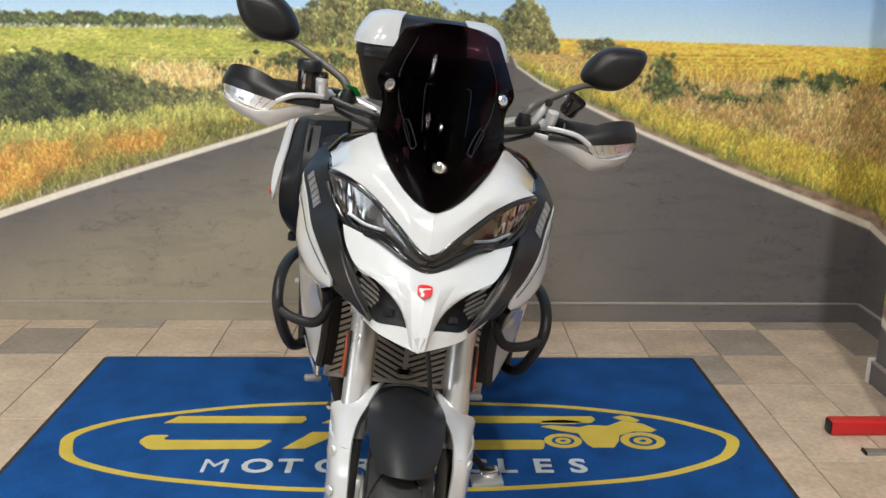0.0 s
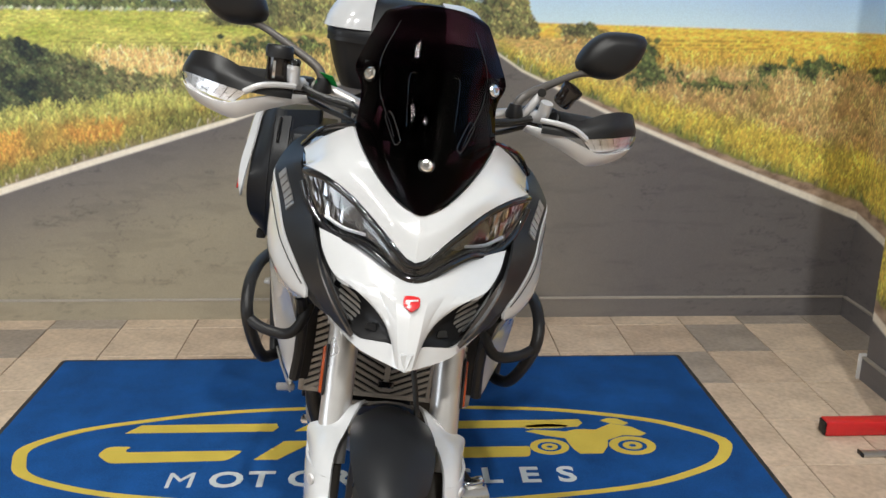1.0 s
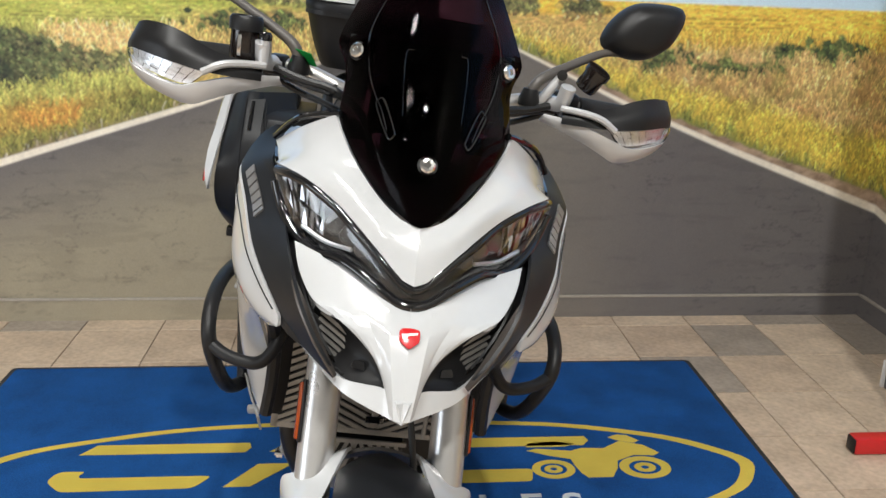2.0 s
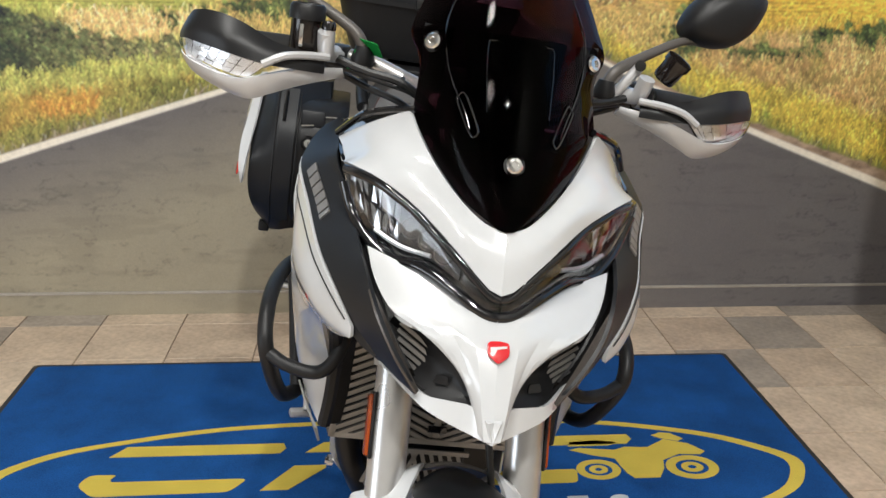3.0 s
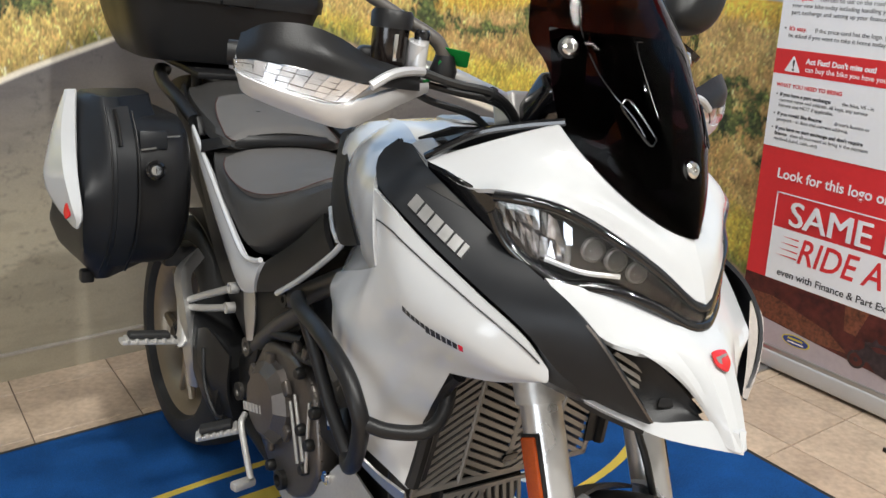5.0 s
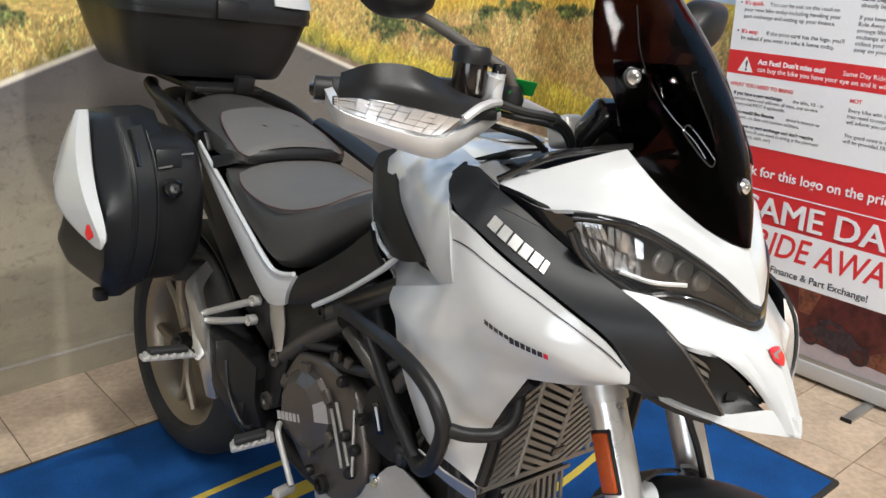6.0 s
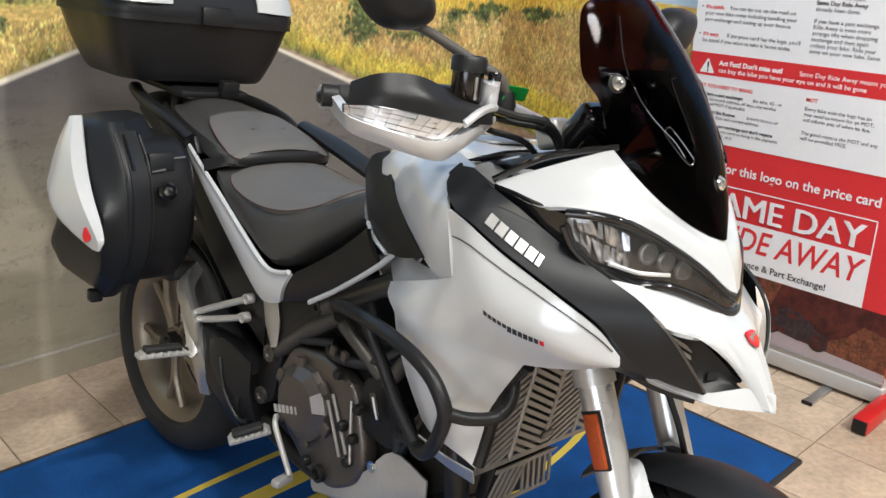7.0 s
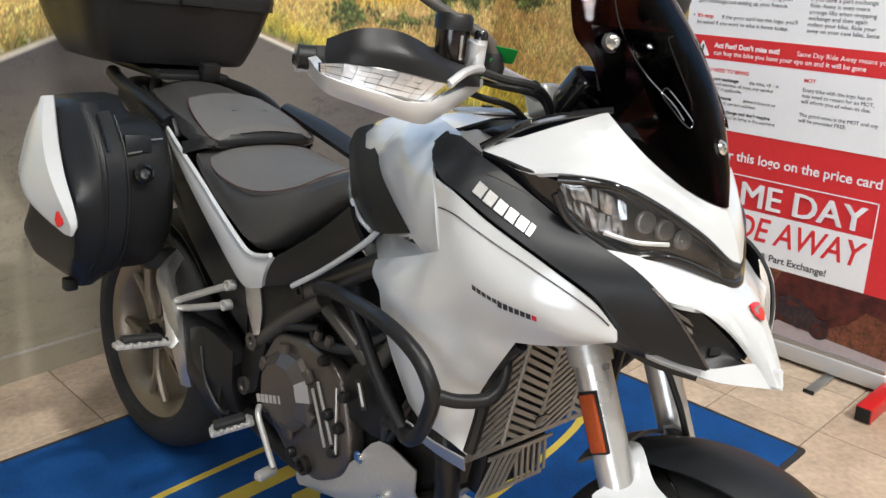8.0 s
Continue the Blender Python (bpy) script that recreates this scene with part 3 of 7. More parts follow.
# skirting, printed over like the wall
SKIRT_H = 0.088
sk_n = thing("baseboard", "low printed skirting along the back wall", "skirting", kind="structure")
low = np.linspace(0.0, SKIRT_H, 10)
printed_sheet("skirting_face", lambda u, z: (u, 0 * u + WALL_Y - 0.016, z), -2.4, WALL_X - 0.016, low, sk_n, 0.02)
sk_e = thing("baseboard", "low printed skirting along the side wall", "skirting", kind="structure")
printed_sheet("skirting_face", lambda u, z: (0 * u + WALL_X - 0.016, WALL_Y - (u - WALL_X), z), WALL_X + 0.016, 2.74, low, sk_e, 0.02)
sk_p = thing("baseboard", "low printed skirting along the projecting wall, with a white end cap", "skirting", kind="structure")
printed_sheet("skirting_face", lambda u, z: (0 * u + STEP_X - 0.016, STEP_Y - (u - 2.72), z), 2.721, 4.7, low, sk_p, 0.02)
LEDGE = material("skirting_ledge", (0.33, 0.30, 0.26), 0.6, vary=0.15, scale=8)
part("skirting_ledge", box(4.4, 0.018, 0.008, pose(-0.195, WALL_Y - 0.009, SKIRT_H), 0.002), LEDGE, sk_n)
part("skirting_ledge", box(0.018, 0.7, 0.008, pose(WALL_X - 0.009, 3.05, SKIRT_H), 0.002), LEDGE, sk_e)
part("skirting_ledge", box(0.018, 2.0, 0.008, pose(STEP_X - 0.009, STEP_Y - 1.0, SKIRT_H), 0.002), LEDGE, sk_p)
part("end_cap", box(0.03, 0.012, SKIRT_H + 0.014, pose(STEP_X - 0.012, STEP_Y + 0.004, 0.051), 0.003), FRAME_WHITE, sk_p, "white end cap")

tagged(part("ceiling", box(8.6, 10.8, 0.12, pose(-1.9, -1.8, CEILING + 0.06), 0), CEIL_PAINT, None, "plain grey showroom ceiling", smooth=False), category="ceiling", kind="structure")
DIFFUSER = glow("lit_diffuser", (1.0, 0.94, 0.86), 6.0)
# unseen panels for all four lamps, the two added fills among them
for lx, ly, watts, wide in LAMP_SPOTS:
    cl = thing("unseen_light_panel", "unseen square lit ceiling panel in a white frame, added to light the room", "ceiling light", pose(lx, ly, CEILING), group="ceiling panel lights")
    part("diffuser", box(wide + 0.02, wide + 0.02, 0.008, pose(0, 0, -0.018), 0), DIFFUSER, cl, smooth=False)
    for a in range(4):
        part("frame", box(wide + 0.08, 0.03, 0.026, pose(0, 0, 0, 0, 0, 90 * a) @ pose(0, wide / 2 + 0.025, -0.013), 0.003), FRAME_WHITE, cl)

# floor: a grout bed with single tiles
GROUT = material("dirty_grout", (0.17, 0.13, 0.10), 0.9, vary=0.2, scale=6)
floor = tagged(part("floor", box(8.6, 10.8, 0.1, pose(-1.9, -1.8, -0.0545), 0), GROUT, None, "beige square floor tiles with some grey ones, worn", smooth=False), category="floor", kind="structure")


def tile_material(name, a, b):
    m = material(name, a, 0.42, vary=0.3, scale=6.0, grain=55, bump=0.08, rough_vary=0.35)
    nt = m.node_tree
    mul = [n for n in nt.nodes if n.bl_idname == "ShaderNodeVectorMath"][0]
    inf = nt.nodes.new("ShaderNodeObjectInfo")
    mx = nt.nodes.new("ShaderNodeMix")
    mx.data_type = "RGBA"
    mx.inputs["A"].default_value, mx.inputs["B"].default_value = (*a, 1), (*b, 1)
    nt.links.new(inf.outputs["Random"], mx.inputs["Factor"])
    nt.links.new(mx.outputs["Result"], mul.inputs[0])
    return m


TILE_PALE = tile_material("beige_floor_tile", (0.42, 0.322, 0.24), (0.49, 0.388, 0.292))
TILE_DARK = tile_material("grey_floor_tile", (0.26, 0.22, 0.185), (0.31, 0.265, 0.22))
XJ = sorted([1.247 - 0.302 * k for k in range(0, 15)] + [1.515, 1.815, 2.115])
YJ = [3.303 + 0.3, 3.303] + [3.0 - 0.3 * k for k in range(0, 9)]
DARK = {(1.247, 3.303), (0.945, 3.0), (-1.773, 3.303), (-1.471, 3.603), (1.515, 3.603), (1.815, 3.303), (1.815, 3.603)}
tile_meshes = {}
for x0, x1 in zip(XJ, XJ[1:]):
    for y1, y0 in zip(YJ, YJ[1:]):
        key = (round(x1 - x0, 3), round(y1 - y0, 3))
        if key not in tile_meshes:
            bm = bmesh.new()
            bmesh.ops.create_cube(bm, size=1)
            bmesh.ops.scale(bm, vec=(key[0] - 0.004, key[1] - 0.004, 0.008), verts=bm.verts)
            bmesh.ops.bevel(bm, geom=[e for e in bm.edges if all(v.co.z > 0 for v in e.verts)], offset=0.0015, segments=1, affect="EDGES")
            pair = []
            for mt in (TILE_PALE, TILE_DARK):
                me = bpy.data.meshes.new("tile")
                bm.to_mesh(me)
                me.materials.append(mt)
                pair.append(me)
            bm.free()
            tile_meshes[key] = pair
        dark = any(abs(x0 - a) < 0.02 and abs(y1 - b) < 0.02 for a, b in DARK)
        t = new("tile", tile_meshes[key][int(dark)])
        t.matrix_basis = pose((x0 + x1) / 2, (y0 + y1) / 2, -0.004 + random.uniform(-0.0004, 0.0002), random.uniform(-0.05, 0.05), random.uniform(-0.05, 0.05))
        t.parent = floor
rest = bmesh.new()
for ix in range(26):
    for iy in range(25):
        x, y = -5.9 + 0.31 * ix, YJ[-1] - 0.155 - 0.302 * iy
        if iy > 13:
            x, y = XJ[0] - 0.155 - 0.302 * (ix % 10), YJ[0] - 0.15 - 0.3 * (iy - 14)
            if ix > 9:
                continue
        b = box(0.302, 0.298, 0.008, pose(x, y, -0.004), 0)
        me = bpy.data.meshes.new("t")
        b.to_mesh(me)
        b.free()
        rest.from_mesh(me)
        bpy.data.meshes.remove(me)
tagged(part("tiles_behind", rest, TILE_PALE, floor, "further beige floor tiles", smooth=False), kind="stuff")

# ---- the mat ----
CARPET = material("blue_carpet_pile", (0.009, 0.062, 0.215), 0.95, vary=0.38, scale=7, grain=260, bump=0.8, spec=0.1)
CARPET_YELLOW = material("yellow_carpet_pile", (0.56, 0.43, 0.075), 0.95, vary=0.14, scale=8, grain=700, bump=0.8, spec=0.1)
CARPET_WHITE = material("pale_carpet_pile", (0.50, 0.55, 0.56), 0.95, vary=0.12, scale=8, grain=700, bump=0.8, spec=0.1)
MAT_RUBBER = material("black_rubber_edge", (0.02, 0.02, 0.02), 0.7)
MX0, MX1, MY0, MY1 = -1.29, 1.118, 1.47, 2.957
floor_mat = thing("floor_mat", "blue carpet mat with a yellow oval and lettering, black rubber edge", "floor mat", pose((MX0 + MX1) / 2, (MY0 + MY1) / 2, 0.0005))
part("edge", prism(rounded([(-1.204, -0.744), (1.204, -0.744), (1.204, 0.744), (-1.204, 0.744)], 0.02), 0.005, None, 0.0015), MAT_RUBBER, floor_mat, "black rubber border")
part("carpet", prism(rounded([(-1.186, -0.726), (1.186, -0.726), (1.186, 0.726), (-1.186, 0.726)], 0.015), 0.0085, None, 0.0015), CARPET, floor_mat)
mat_c = Vector(((MX0 + MX1) / 2, (MY0 + MY1) / 2))


def inlay(name, pts, mat, label=""):
    """A flat figure of coloured pile, from outline points on the floor."""
    return part(name, prism([(x - mat_c.x, y - mat_c.y) for x, y in pts], 0.002, pose(0, 0, 0.0075)), mat, floor_mat, label, smooth=False)


oval = bmesh.new()
ang = np.linspace(0, 2 * math.pi, 97)[:-1]
wob = [1 + 0.006 * math.sin(7 * a + 1) + 0.004 * math.sin(13 * a) for a in ang]
outer = [(1.115 * w * math.cos(a) * abs(math.cos(a)) ** -0.12 if abs(math.cos(a)) > 1e-3 else 0, 0.312 * w * math.sin(a)) for a, w in zip(ang, wob)]
inner = [(x * 0.962, y * 0.93) for x, y in outer]
for zz, flip in ((0.0095, False),):
    vo, vi = [oval.verts.new((x + 0.02, y, zz)) for x, y in outer], [oval.verts.new((x + 0.02, y, zz)) for x, y in inner]
    for k in range(96):
        oval.faces.new((vo[k], vo[(k + 1) % 96], vi[(k + 1) % 96], vi[k]))
ext = bmesh.ops.extrude_face_region(oval, geom=list(oval.faces))
bmesh.ops.translate(oval, vec=(0, 0, -0.002), verts=[g for g in ext["geom"] if isinstance(g, bmesh.types.BMVert)])
part("oval_ring", oval, CARPET_YELLOW, floor_mat, "yellow oval ring", smooth=False)
inlay("emblem_bar", [(-0.878, 2.349), (-0.41, 2.349), (-0.395, 2.375), (-0.404, 2.402), (-0.84, 2.402)], CARPET_YELLOW)
inlay("emblem_hook", rounded([(-0.925, 2.214), (-0.905, 2.262), (-0.833, 2.26), (-0.846, 2.24), (-0.84, 2.226), (-0.483, 2.226), (-0.525, 2.166), (-0.874, 2.16)], 0.02), CARPET_YELLOW)
for dx in (0.0, 0.29):
    inlay("emblem_slant", [(-0.446 + dx, 2.168), (-0.373 + dx, 2.168), (-0.265 + dx, 2.283), (-0.365 + dx, 2.283)], CARPET_YELLOW)
inlay("emblem_bar", [(-0.34, 2.349), (0.0, 2.349), (0.02, 2.402), (-0.29, 2.402)], CARPET_YELLOW)
inlay("emblem_bar", [(0.06, 2.352), (0.585, 2.352), (0.606, 2.378), (0.598, 2.404), (0.1, 2.404)], CARPET_YELLOW)
inlay("emblem_hook", rounded([(0.03, 2.2), (0.05, 2.24), (0.12, 2.24), (0.118, 2.227), (0.41, 2.227), (0.40, 2.163), (0.07, 2.161)], 0.015), CARPET_YELLOW)
# the figure of a racing motorcycle
for cx, r in ((0.47, 0.062), (0.735, 0.074)):
    wheel = bmesh.new()
    pts = [(math.cos(a), math.sin(a) * 0.8) for a in np.linspace(0, 2 * math.pi, 29)[:-1]]
    for ro, ri in ((r, r * 0.62), (r * 0.42, r * 0.16)):
        vo = [wheel.verts.new((cx - mat_c.x + ro * x, 2.222 - mat_c.y + ro * y, 0.0095)) for x, y in pts]
        vi = [wheel.verts.new((cx - mat_c.x + ri * x, 2.222 - mat_c.y + ri * y, 0.0095)) for x, y in pts]
        for k in range(28):
            wheel.faces.new((vo[k], vo[(k + 1) % 28], vi[(k + 1) % 28], vi[k]))
    ex = bmesh.ops.extrude_face_region(wheel, geom=list(wheel.faces))
    bmesh.ops.translate(wheel, vec=(0, 0, -0.002), verts=[g for g in ex["geom"] if isinstance(g, bmesh.types.BMVert)])
    part("figure_wheel", wheel, CARPET_YELLOW, floor_mat, smooth=False)
inlay("figure_body", [(0.545, 2.2), (0.56, 2.175), (0.63, 2.175), (0.655, 2.22), (0.665, 2.26), (0.72, 2.29), (0.78, 2.285), (0.80, 2.30), (0.765, 2.345), (0.70, 2.372), (0.64, 2.33), (0.575, 2.335), (0.54, 2.32), (0.44, 2.335), (0.41, 2.325), (0.47, 2.295), (0.53, 2.275), (0.535, 2.24)], CARPET_YELLOW)
inlay("figure_screen", [(0.69, 2.378), (0.74, 2.36), (0.76, 2.372), (0.73, 2.405), (0.70, 2.41), (0.67, 2.395)], CARPET_YELLOW)
inlay("figure_seat", [(0.41, 2.345), (0.53, 2.345), (0.56, 2.36), (0.50, 2.375), (0.42, 2.368)], CARPET_YELLOW)
for k, ch in enumerate("MOTORCYCLES"):
    lettering("mat_letter", ch, 0.118, CARPET_WHITE, floor_mat, pose(-0.672 + 0.1135 * k - (0.012 if ch == "M" else 0) - mat_c.x, 2.017 - mat_c.y, 0.0075), "pale woven letter", bold=0.0 if ch == "M" else 0.003, width=1.06 if ch != "M" else 0.98, depth=0.002)


# ---- banner and red stand ----
BANNER_WHITE = material("banner_print_white", (0.84, 0.84, 0.86), 0.45, vary=0.02)
BANNER_RED = material("banner_print_red", (0.68, 0.032, 0.036), 0.45, vary=0.05)
BANNER_PHOTO = material("banner_photo_dark_red", (0.075, 0.014, 0.010), 0.45, vary=0.75, scale=14, grain=42)
BANNER_BUSH = material("banner_photo_brown", (0.15, 0.048, 0.024), 0.45, vary=0.75, scale=30, grain=90)
BANNER_ROAD = material("banner_photo_road", (0.42, 0.36, 0.38), 0.45, vary=0.08, scale=9)
INK_GREY = material("dark_grey_ink", (0.045, 0.045, 0.05), 0.6)
INK_BLUE = material("blue_ink", (0.03, 0.05, 0.22), 0.5)
INK_YELLOW = material("yellow_ink", (0.6, 0.5, 0.03), 0.5)
INK_DARK = material("photo_black", (0.035, 0.022, 0.026), 0.45, vary=0.5, scale=60)
STAND_RED = material("red_painted_steel", (0.50, 0.016, 0.018), 0.32, vary=0.08, coat=0.2)
BX, BY0, BY1 = 1.605, 1.455, 2.285
banner = thing("roller_banner", "tall red and white printed roller banner on a silver base", "banner", pose(BX, BY1, 0))
# the banner's own plane: x runs along it towards the viewer's right, y up
PLANE = frame_of((0, 0, 0), (0, -1, 0), (0, 0, 1))
BW = BY1 - BY0


def sheet(name, x0, x1, z0, z1, mat, lift=0.001, label=""):
    return part(name, prism([(x0, z0), (x1, z0), (x1, z1), (x0, z1)], 0.0006, PLANE @ pose(0, 0, lift)), mat, banner, label, smooth=False)


def figure(name, pts, mat, lift=0.003, label=""):
    return part(name, prism(pts, 0.0004, PLANE @ pose(0, 0, lift)), mat, banner, label, smooth=False)


def words(text, x, z, size, mat=INK_GREY, bold=0.0, shear=0.0, width=1.0, lift=0.0016):
    return lettering("print_line", text, size, mat, banner, PLANE @ pose(x, z, lift), "", bold, shear, width, 0.0003)


part("fabric", box(0.003, BW, 1.98, pose(0.002, -BW / 2, 1.06), 0), BANNER_RED, banner, "red printed fabric", smooth=False)
sheet("white_ground", 0.0, BW, 0.752, 1.80, BANNER_WHITE, 0.0006)
sheet("red_band", 0.0, BW, 0.982, 1.058, BANNER_RED, 0.0013)
figure("warning_triangle", rounded([(0.038, 0.991), (0.095, 0.991), (0.0665, 1.042)], 0.006), BANNER_WHITE, 0.002)
words("!", 0.0625, 0.996, 0.046, INK_GREY, 0.001, lift=0.0026)
words("Act Fast! Don't miss out!", 0.11, 1.021, 0.0225, BANNER_WHITE, 0.0009, width=1.0, lift=0.002)
words("Same Day Ride Away means you", 0.395, 1.021, 0.0215, BANNER_WHITE, lift=0.002)
words("can buy the bike you have your eye on and it will be gone", 0.11, 0.997, 0.0215, BANNER_WHITE, 0.0002, lift=0.002)
TX = 0.0182
for z, red, line in ((1.205, "It's quick.", " You can be out on the road on"), (1.184, "", "your new bike today including handling your"), (1.163, "", "part exchange and setting up your finance."), (1.115, "It's easy.", " If the price card has the logo, you'll"), (1.094, "", "be asked if you want to take it home today.")):
    if red:
        words(red, 0.035, z, TX, BANNER_RED, 0.0004)
        figure("bullet", [(0.022 + 0.003 * math.cos(a), z + 0.006 + 0.003 * math.sin(a)) for a in np.linspace(0, 6.28, 9)[:-1]], INK_GREY, 0.0016)
    words(line, 0.035 + (0.084 if red else 0), z, TX)
for k, (line, bold) in enumerate((("by our service team", 0), ("Same Day Ride Away", 0.0005), ("already been done.", 0))):
    words(line, 0.415, 1.262 - 0.019 * k, TX, INK_GREY, bold)
for k, line in enumerate(("If you have a part exchange", "Ride Away is even more", "arrange lifts when dropping", "exchange and then again", "collect your bike. Ride your", "away on your new bike. Same")):
    words(line, 0.415, 1.188 - 0.0186 * k, TX)
words("WHAT YOU NEED TO BRING", 0.018, 0.942, 0.0172, BANNER_RED, 0.0004)
for z, lead, line in ((0.914, "If you have a part exchange:", " the bike, V5 - in"), (0.897, "", "current name and address, all keys, any service"), (0.88, "", "history and MOT if applicable."), (0.853, "If you would like finance:", " driver's licence or"), (0.836, "", "passport - in date and current address."), (0.808, "If you have no part exchange and don't require", ""), (0.791, "finance", " then all you need to bring is the payment"), (0.774, "", "method (card, cash, etc)")):
    off = 0.0
    if lead:
        words(lead, 0.035, z, 0.0158, INK_GREY, 0.0005)
        off = len(lead) * 0.0075
    if line:
        words(line, 0.035 + off, z, 0.0158)
for z in (0.914, 0.853, 0.808):
    figure("bullet", [(0.024 + 0.0026 * math.cos(a), z + 0.005 + 0.0026 * math.sin(a)) for a in np.linspace(0, 6.28, 9)[:-1]], INK_GREY, 0.0016)
words("MOT", 0.43, 0.944, 0.0172, BANNER_RED, 0.0004)
for z, line in ((0.915, "Every bike with the logo has an"), (0.897, "may need to return for an MOT,"), (0.879, "will inform you of when its due."), (0.837, "The good news is the MOT and any"), (0.819, "will be provided FREE.")):
    words(line, 0.43, z, 0.0168)
words("Look for this logo on the price card", 0.066, 0.656, 0.0455, BANNER_WHITE, 0.0008, width=0.985)
for x0, x1, z0, z1 in ((0.077, 0.72, 0.608, 0.612), (0.077, 0.081, 0.318, 0.612), (0.716, 0.72, 0.318, 0.612)):
    sheet("box_line", x0, x1, z0, z1, BANNER_WHITE, 0.0013)
sheet("white_box", 0.077, 0.72, 0.318, 0.497, BANNER_WHITE, 0.001)
for dx, up in ((-0.0036, 0.0016), (-0.0012, 0.0026), (0.0012, 0.0036), (0.0036, 0.0046)):
    words("SAME DAY", 0.132 + dx, 0.511, 0.116, BANNER_WHITE, 0.0, width=1.02, lift=up)
words("RIDE AWAY", 0.178, 0.398, 0.118, BANNER_RED, 0.0012, 0.22, width=0.81, lift=0.0022)
for k in range(4):
    figure("speed_line", [(0.105 + 0.006 * k, 0.408 + 0.021 * k), (0.18, 0.404 + 0.021 * k), (0.182, 0.409 + 0.021 * k)], BANNER_RED, 0.0022)
words("even with Finance & Part Exchange!", 0.118, 0.338, 0.0332, INK_GREY, 0.0005, width=1.0, lift=0.0022)
# the printed photograph at the foot
sheet("photo_ground", 0.0, BW, 0.082, 0.317, BANNER_PHOTO, 0.0006)
figure("photo_road", [(0.0, 0.082), (BW, 0.082), (BW, 0.115), (0.62, 0.128), (0.3, 0.155), (0.0, 0.185)], BANNER_ROAD, 0.0012)
figure("photo_bank", [(0.0, 0.188), (0.3, 0.158), (0.40, 0.165), (0.33, 0.21), (0.22, 0.235), (0.12, 0.26), (0.0, 0.255)], BANNER_BUSH, 0.0012)
figure("photo_bank", [(0.60, 0.132), (BW, 0.115), (BW, 0.24), (0.74, 0.255), (0.69, 0.2), (0.64, 0.17)], BANNER_BUSH, 0.0012)
figure("photo_bank", [(0.42, 0.23), (0.45, 0.317), (0.37, 0.317), (0.38, 0.235)], BANNER_BUSH, 0.0012)


def disc(cx, cz, r, n=20):
    return [(cx + r * math.cos(a), cz + r * math.sin(a)) for a in np.linspace(0, 2 * math.pi, n + 1)[:-1]]


for cx, cz, r in ((0.435, 0.160, 0.030), (0.602, 0.150, 0.034)):
    figure("photo_wheel", disc(cx, cz, r), INK_DARK, 0.0022)
    figure("photo_rim", disc(cx, cz, r * 0.72), BANNER_PHOTO, 0.0029)
    figure("photo_hub", disc(cx, cz, r * 0.25, 10), INK_DARK, 0.0036)
figure("photo_motorcycle", [(0.431, 0.184), (0.456, 0.207), (0.454, 0.228), (0.476, 0.232), (0.488, 0.250), (0.498, 0.236), (0.526, 0.238), (0.546, 0.220), (0.571, 0.216), (0.591, 0.188), (0.621, 0.188), (0.628, 0.180), (0.591, 0.174), (0.571, 0.147), (0.536, 0.134), (0.501, 0.142), (0.476, 0.167), (0.461, 0.162)], INK_DARK, 0.0042)
figure("photo_shine", [(0.471, 0.217), (0.506, 0.227), (0.536, 0.214), (0.496, 0.207)], BANNER_PHOTO, 0.0049)
figure("small_oval", [(0.225 + 0.052 * math.cos(a), 0.135 + 0.02 * math.sin(a)) for a in np.linspace(0, 6.283, 25)[:-1]], INK_YELLOW, 0.002, "small blue and yellow oval emblem")
figure("oval_centre", [(0.225 + 0.047 * math.cos(a), 0.135 + 0.0165 * math.sin(a)) for a in np.linspace(0, 6.283, 25)[:-1]], INK_BLUE, 0.0028)
figure("oval_bar", [(0.195, 0.138), (0.25, 0.138), (0.252, 0.144), (0.198, 0.144)], INK_YELLOW, 0.0036)
figure("oval_bar", [(0.195, 0.127), (0.255, 0.127), (0.256, 0.131), (0.196, 0.131)], BANNER_WHITE, 0.0036)
part("base", box(0.085, BW + 0.02, 0.062, pose(0.03, -BW / 2, 0.043), 0.01, 3), SILVER_PAINT, banner, "silver-white banner base")
part("base_lip", box(0.012, BW, 0.02, pose(-0.002, -BW / 2, 0.078), 0.003), ALUMINIUM, banner)
part("top_rail", box(0.02, BW + 0.01, 0.03, pose(0, -BW / 2, 2.05), 0.004), ALUMINIUM, banner)
part("pole", tube([(0.03, -BW / 2, 0.07), (0.03, -BW / 2, 2.04)], 0.009, 10, 2), ALUMINIUM, banner)
for y in (0.13, 0.665):
    ft = part("foot", box(0.2, 0.034, 0.009, pose(-0.06, -y, 0.0055), 0.002), ALUMINIUM, banner)
    part("foot_cap", box(0.006, 0.036, 0.013, pose(-0.161, -y, 0.0065), 0.002), MATT_BLACK, ft)

stand_red = thing("display_stand", "red steel stand with square feet behind the banner", "stand", pose(1.66, 1.86, 0))
for y in (0.44, -0.43):
    fb = part("foot", box(0.40, 0.05, 0.05, pose(-0.07, y, 0.0265), 0.005), STAND_RED, stand_red, "red square tube foot")
    part("foot_plug", box(0.006, 0.044, 0.044, pose(-0.272, y, 0.0265), 0.006), MATT_BLACK, fb)
part("upright", box(0.04, 0.05, 1.72, pose(0.03, 0.375, 0.9), 0.004), STAND_RED, stand_red)
part("upright", box(0.04, 0.05, 1.72, pose(0.03, -0.43, 0.9), 0.004), STAND_RED, stand_red)
part("crossbar", box(0.04, 0.76, 0.05, pose(0.032, -0.0275, 1.74), 0.004), STAND_RED, stand_red)
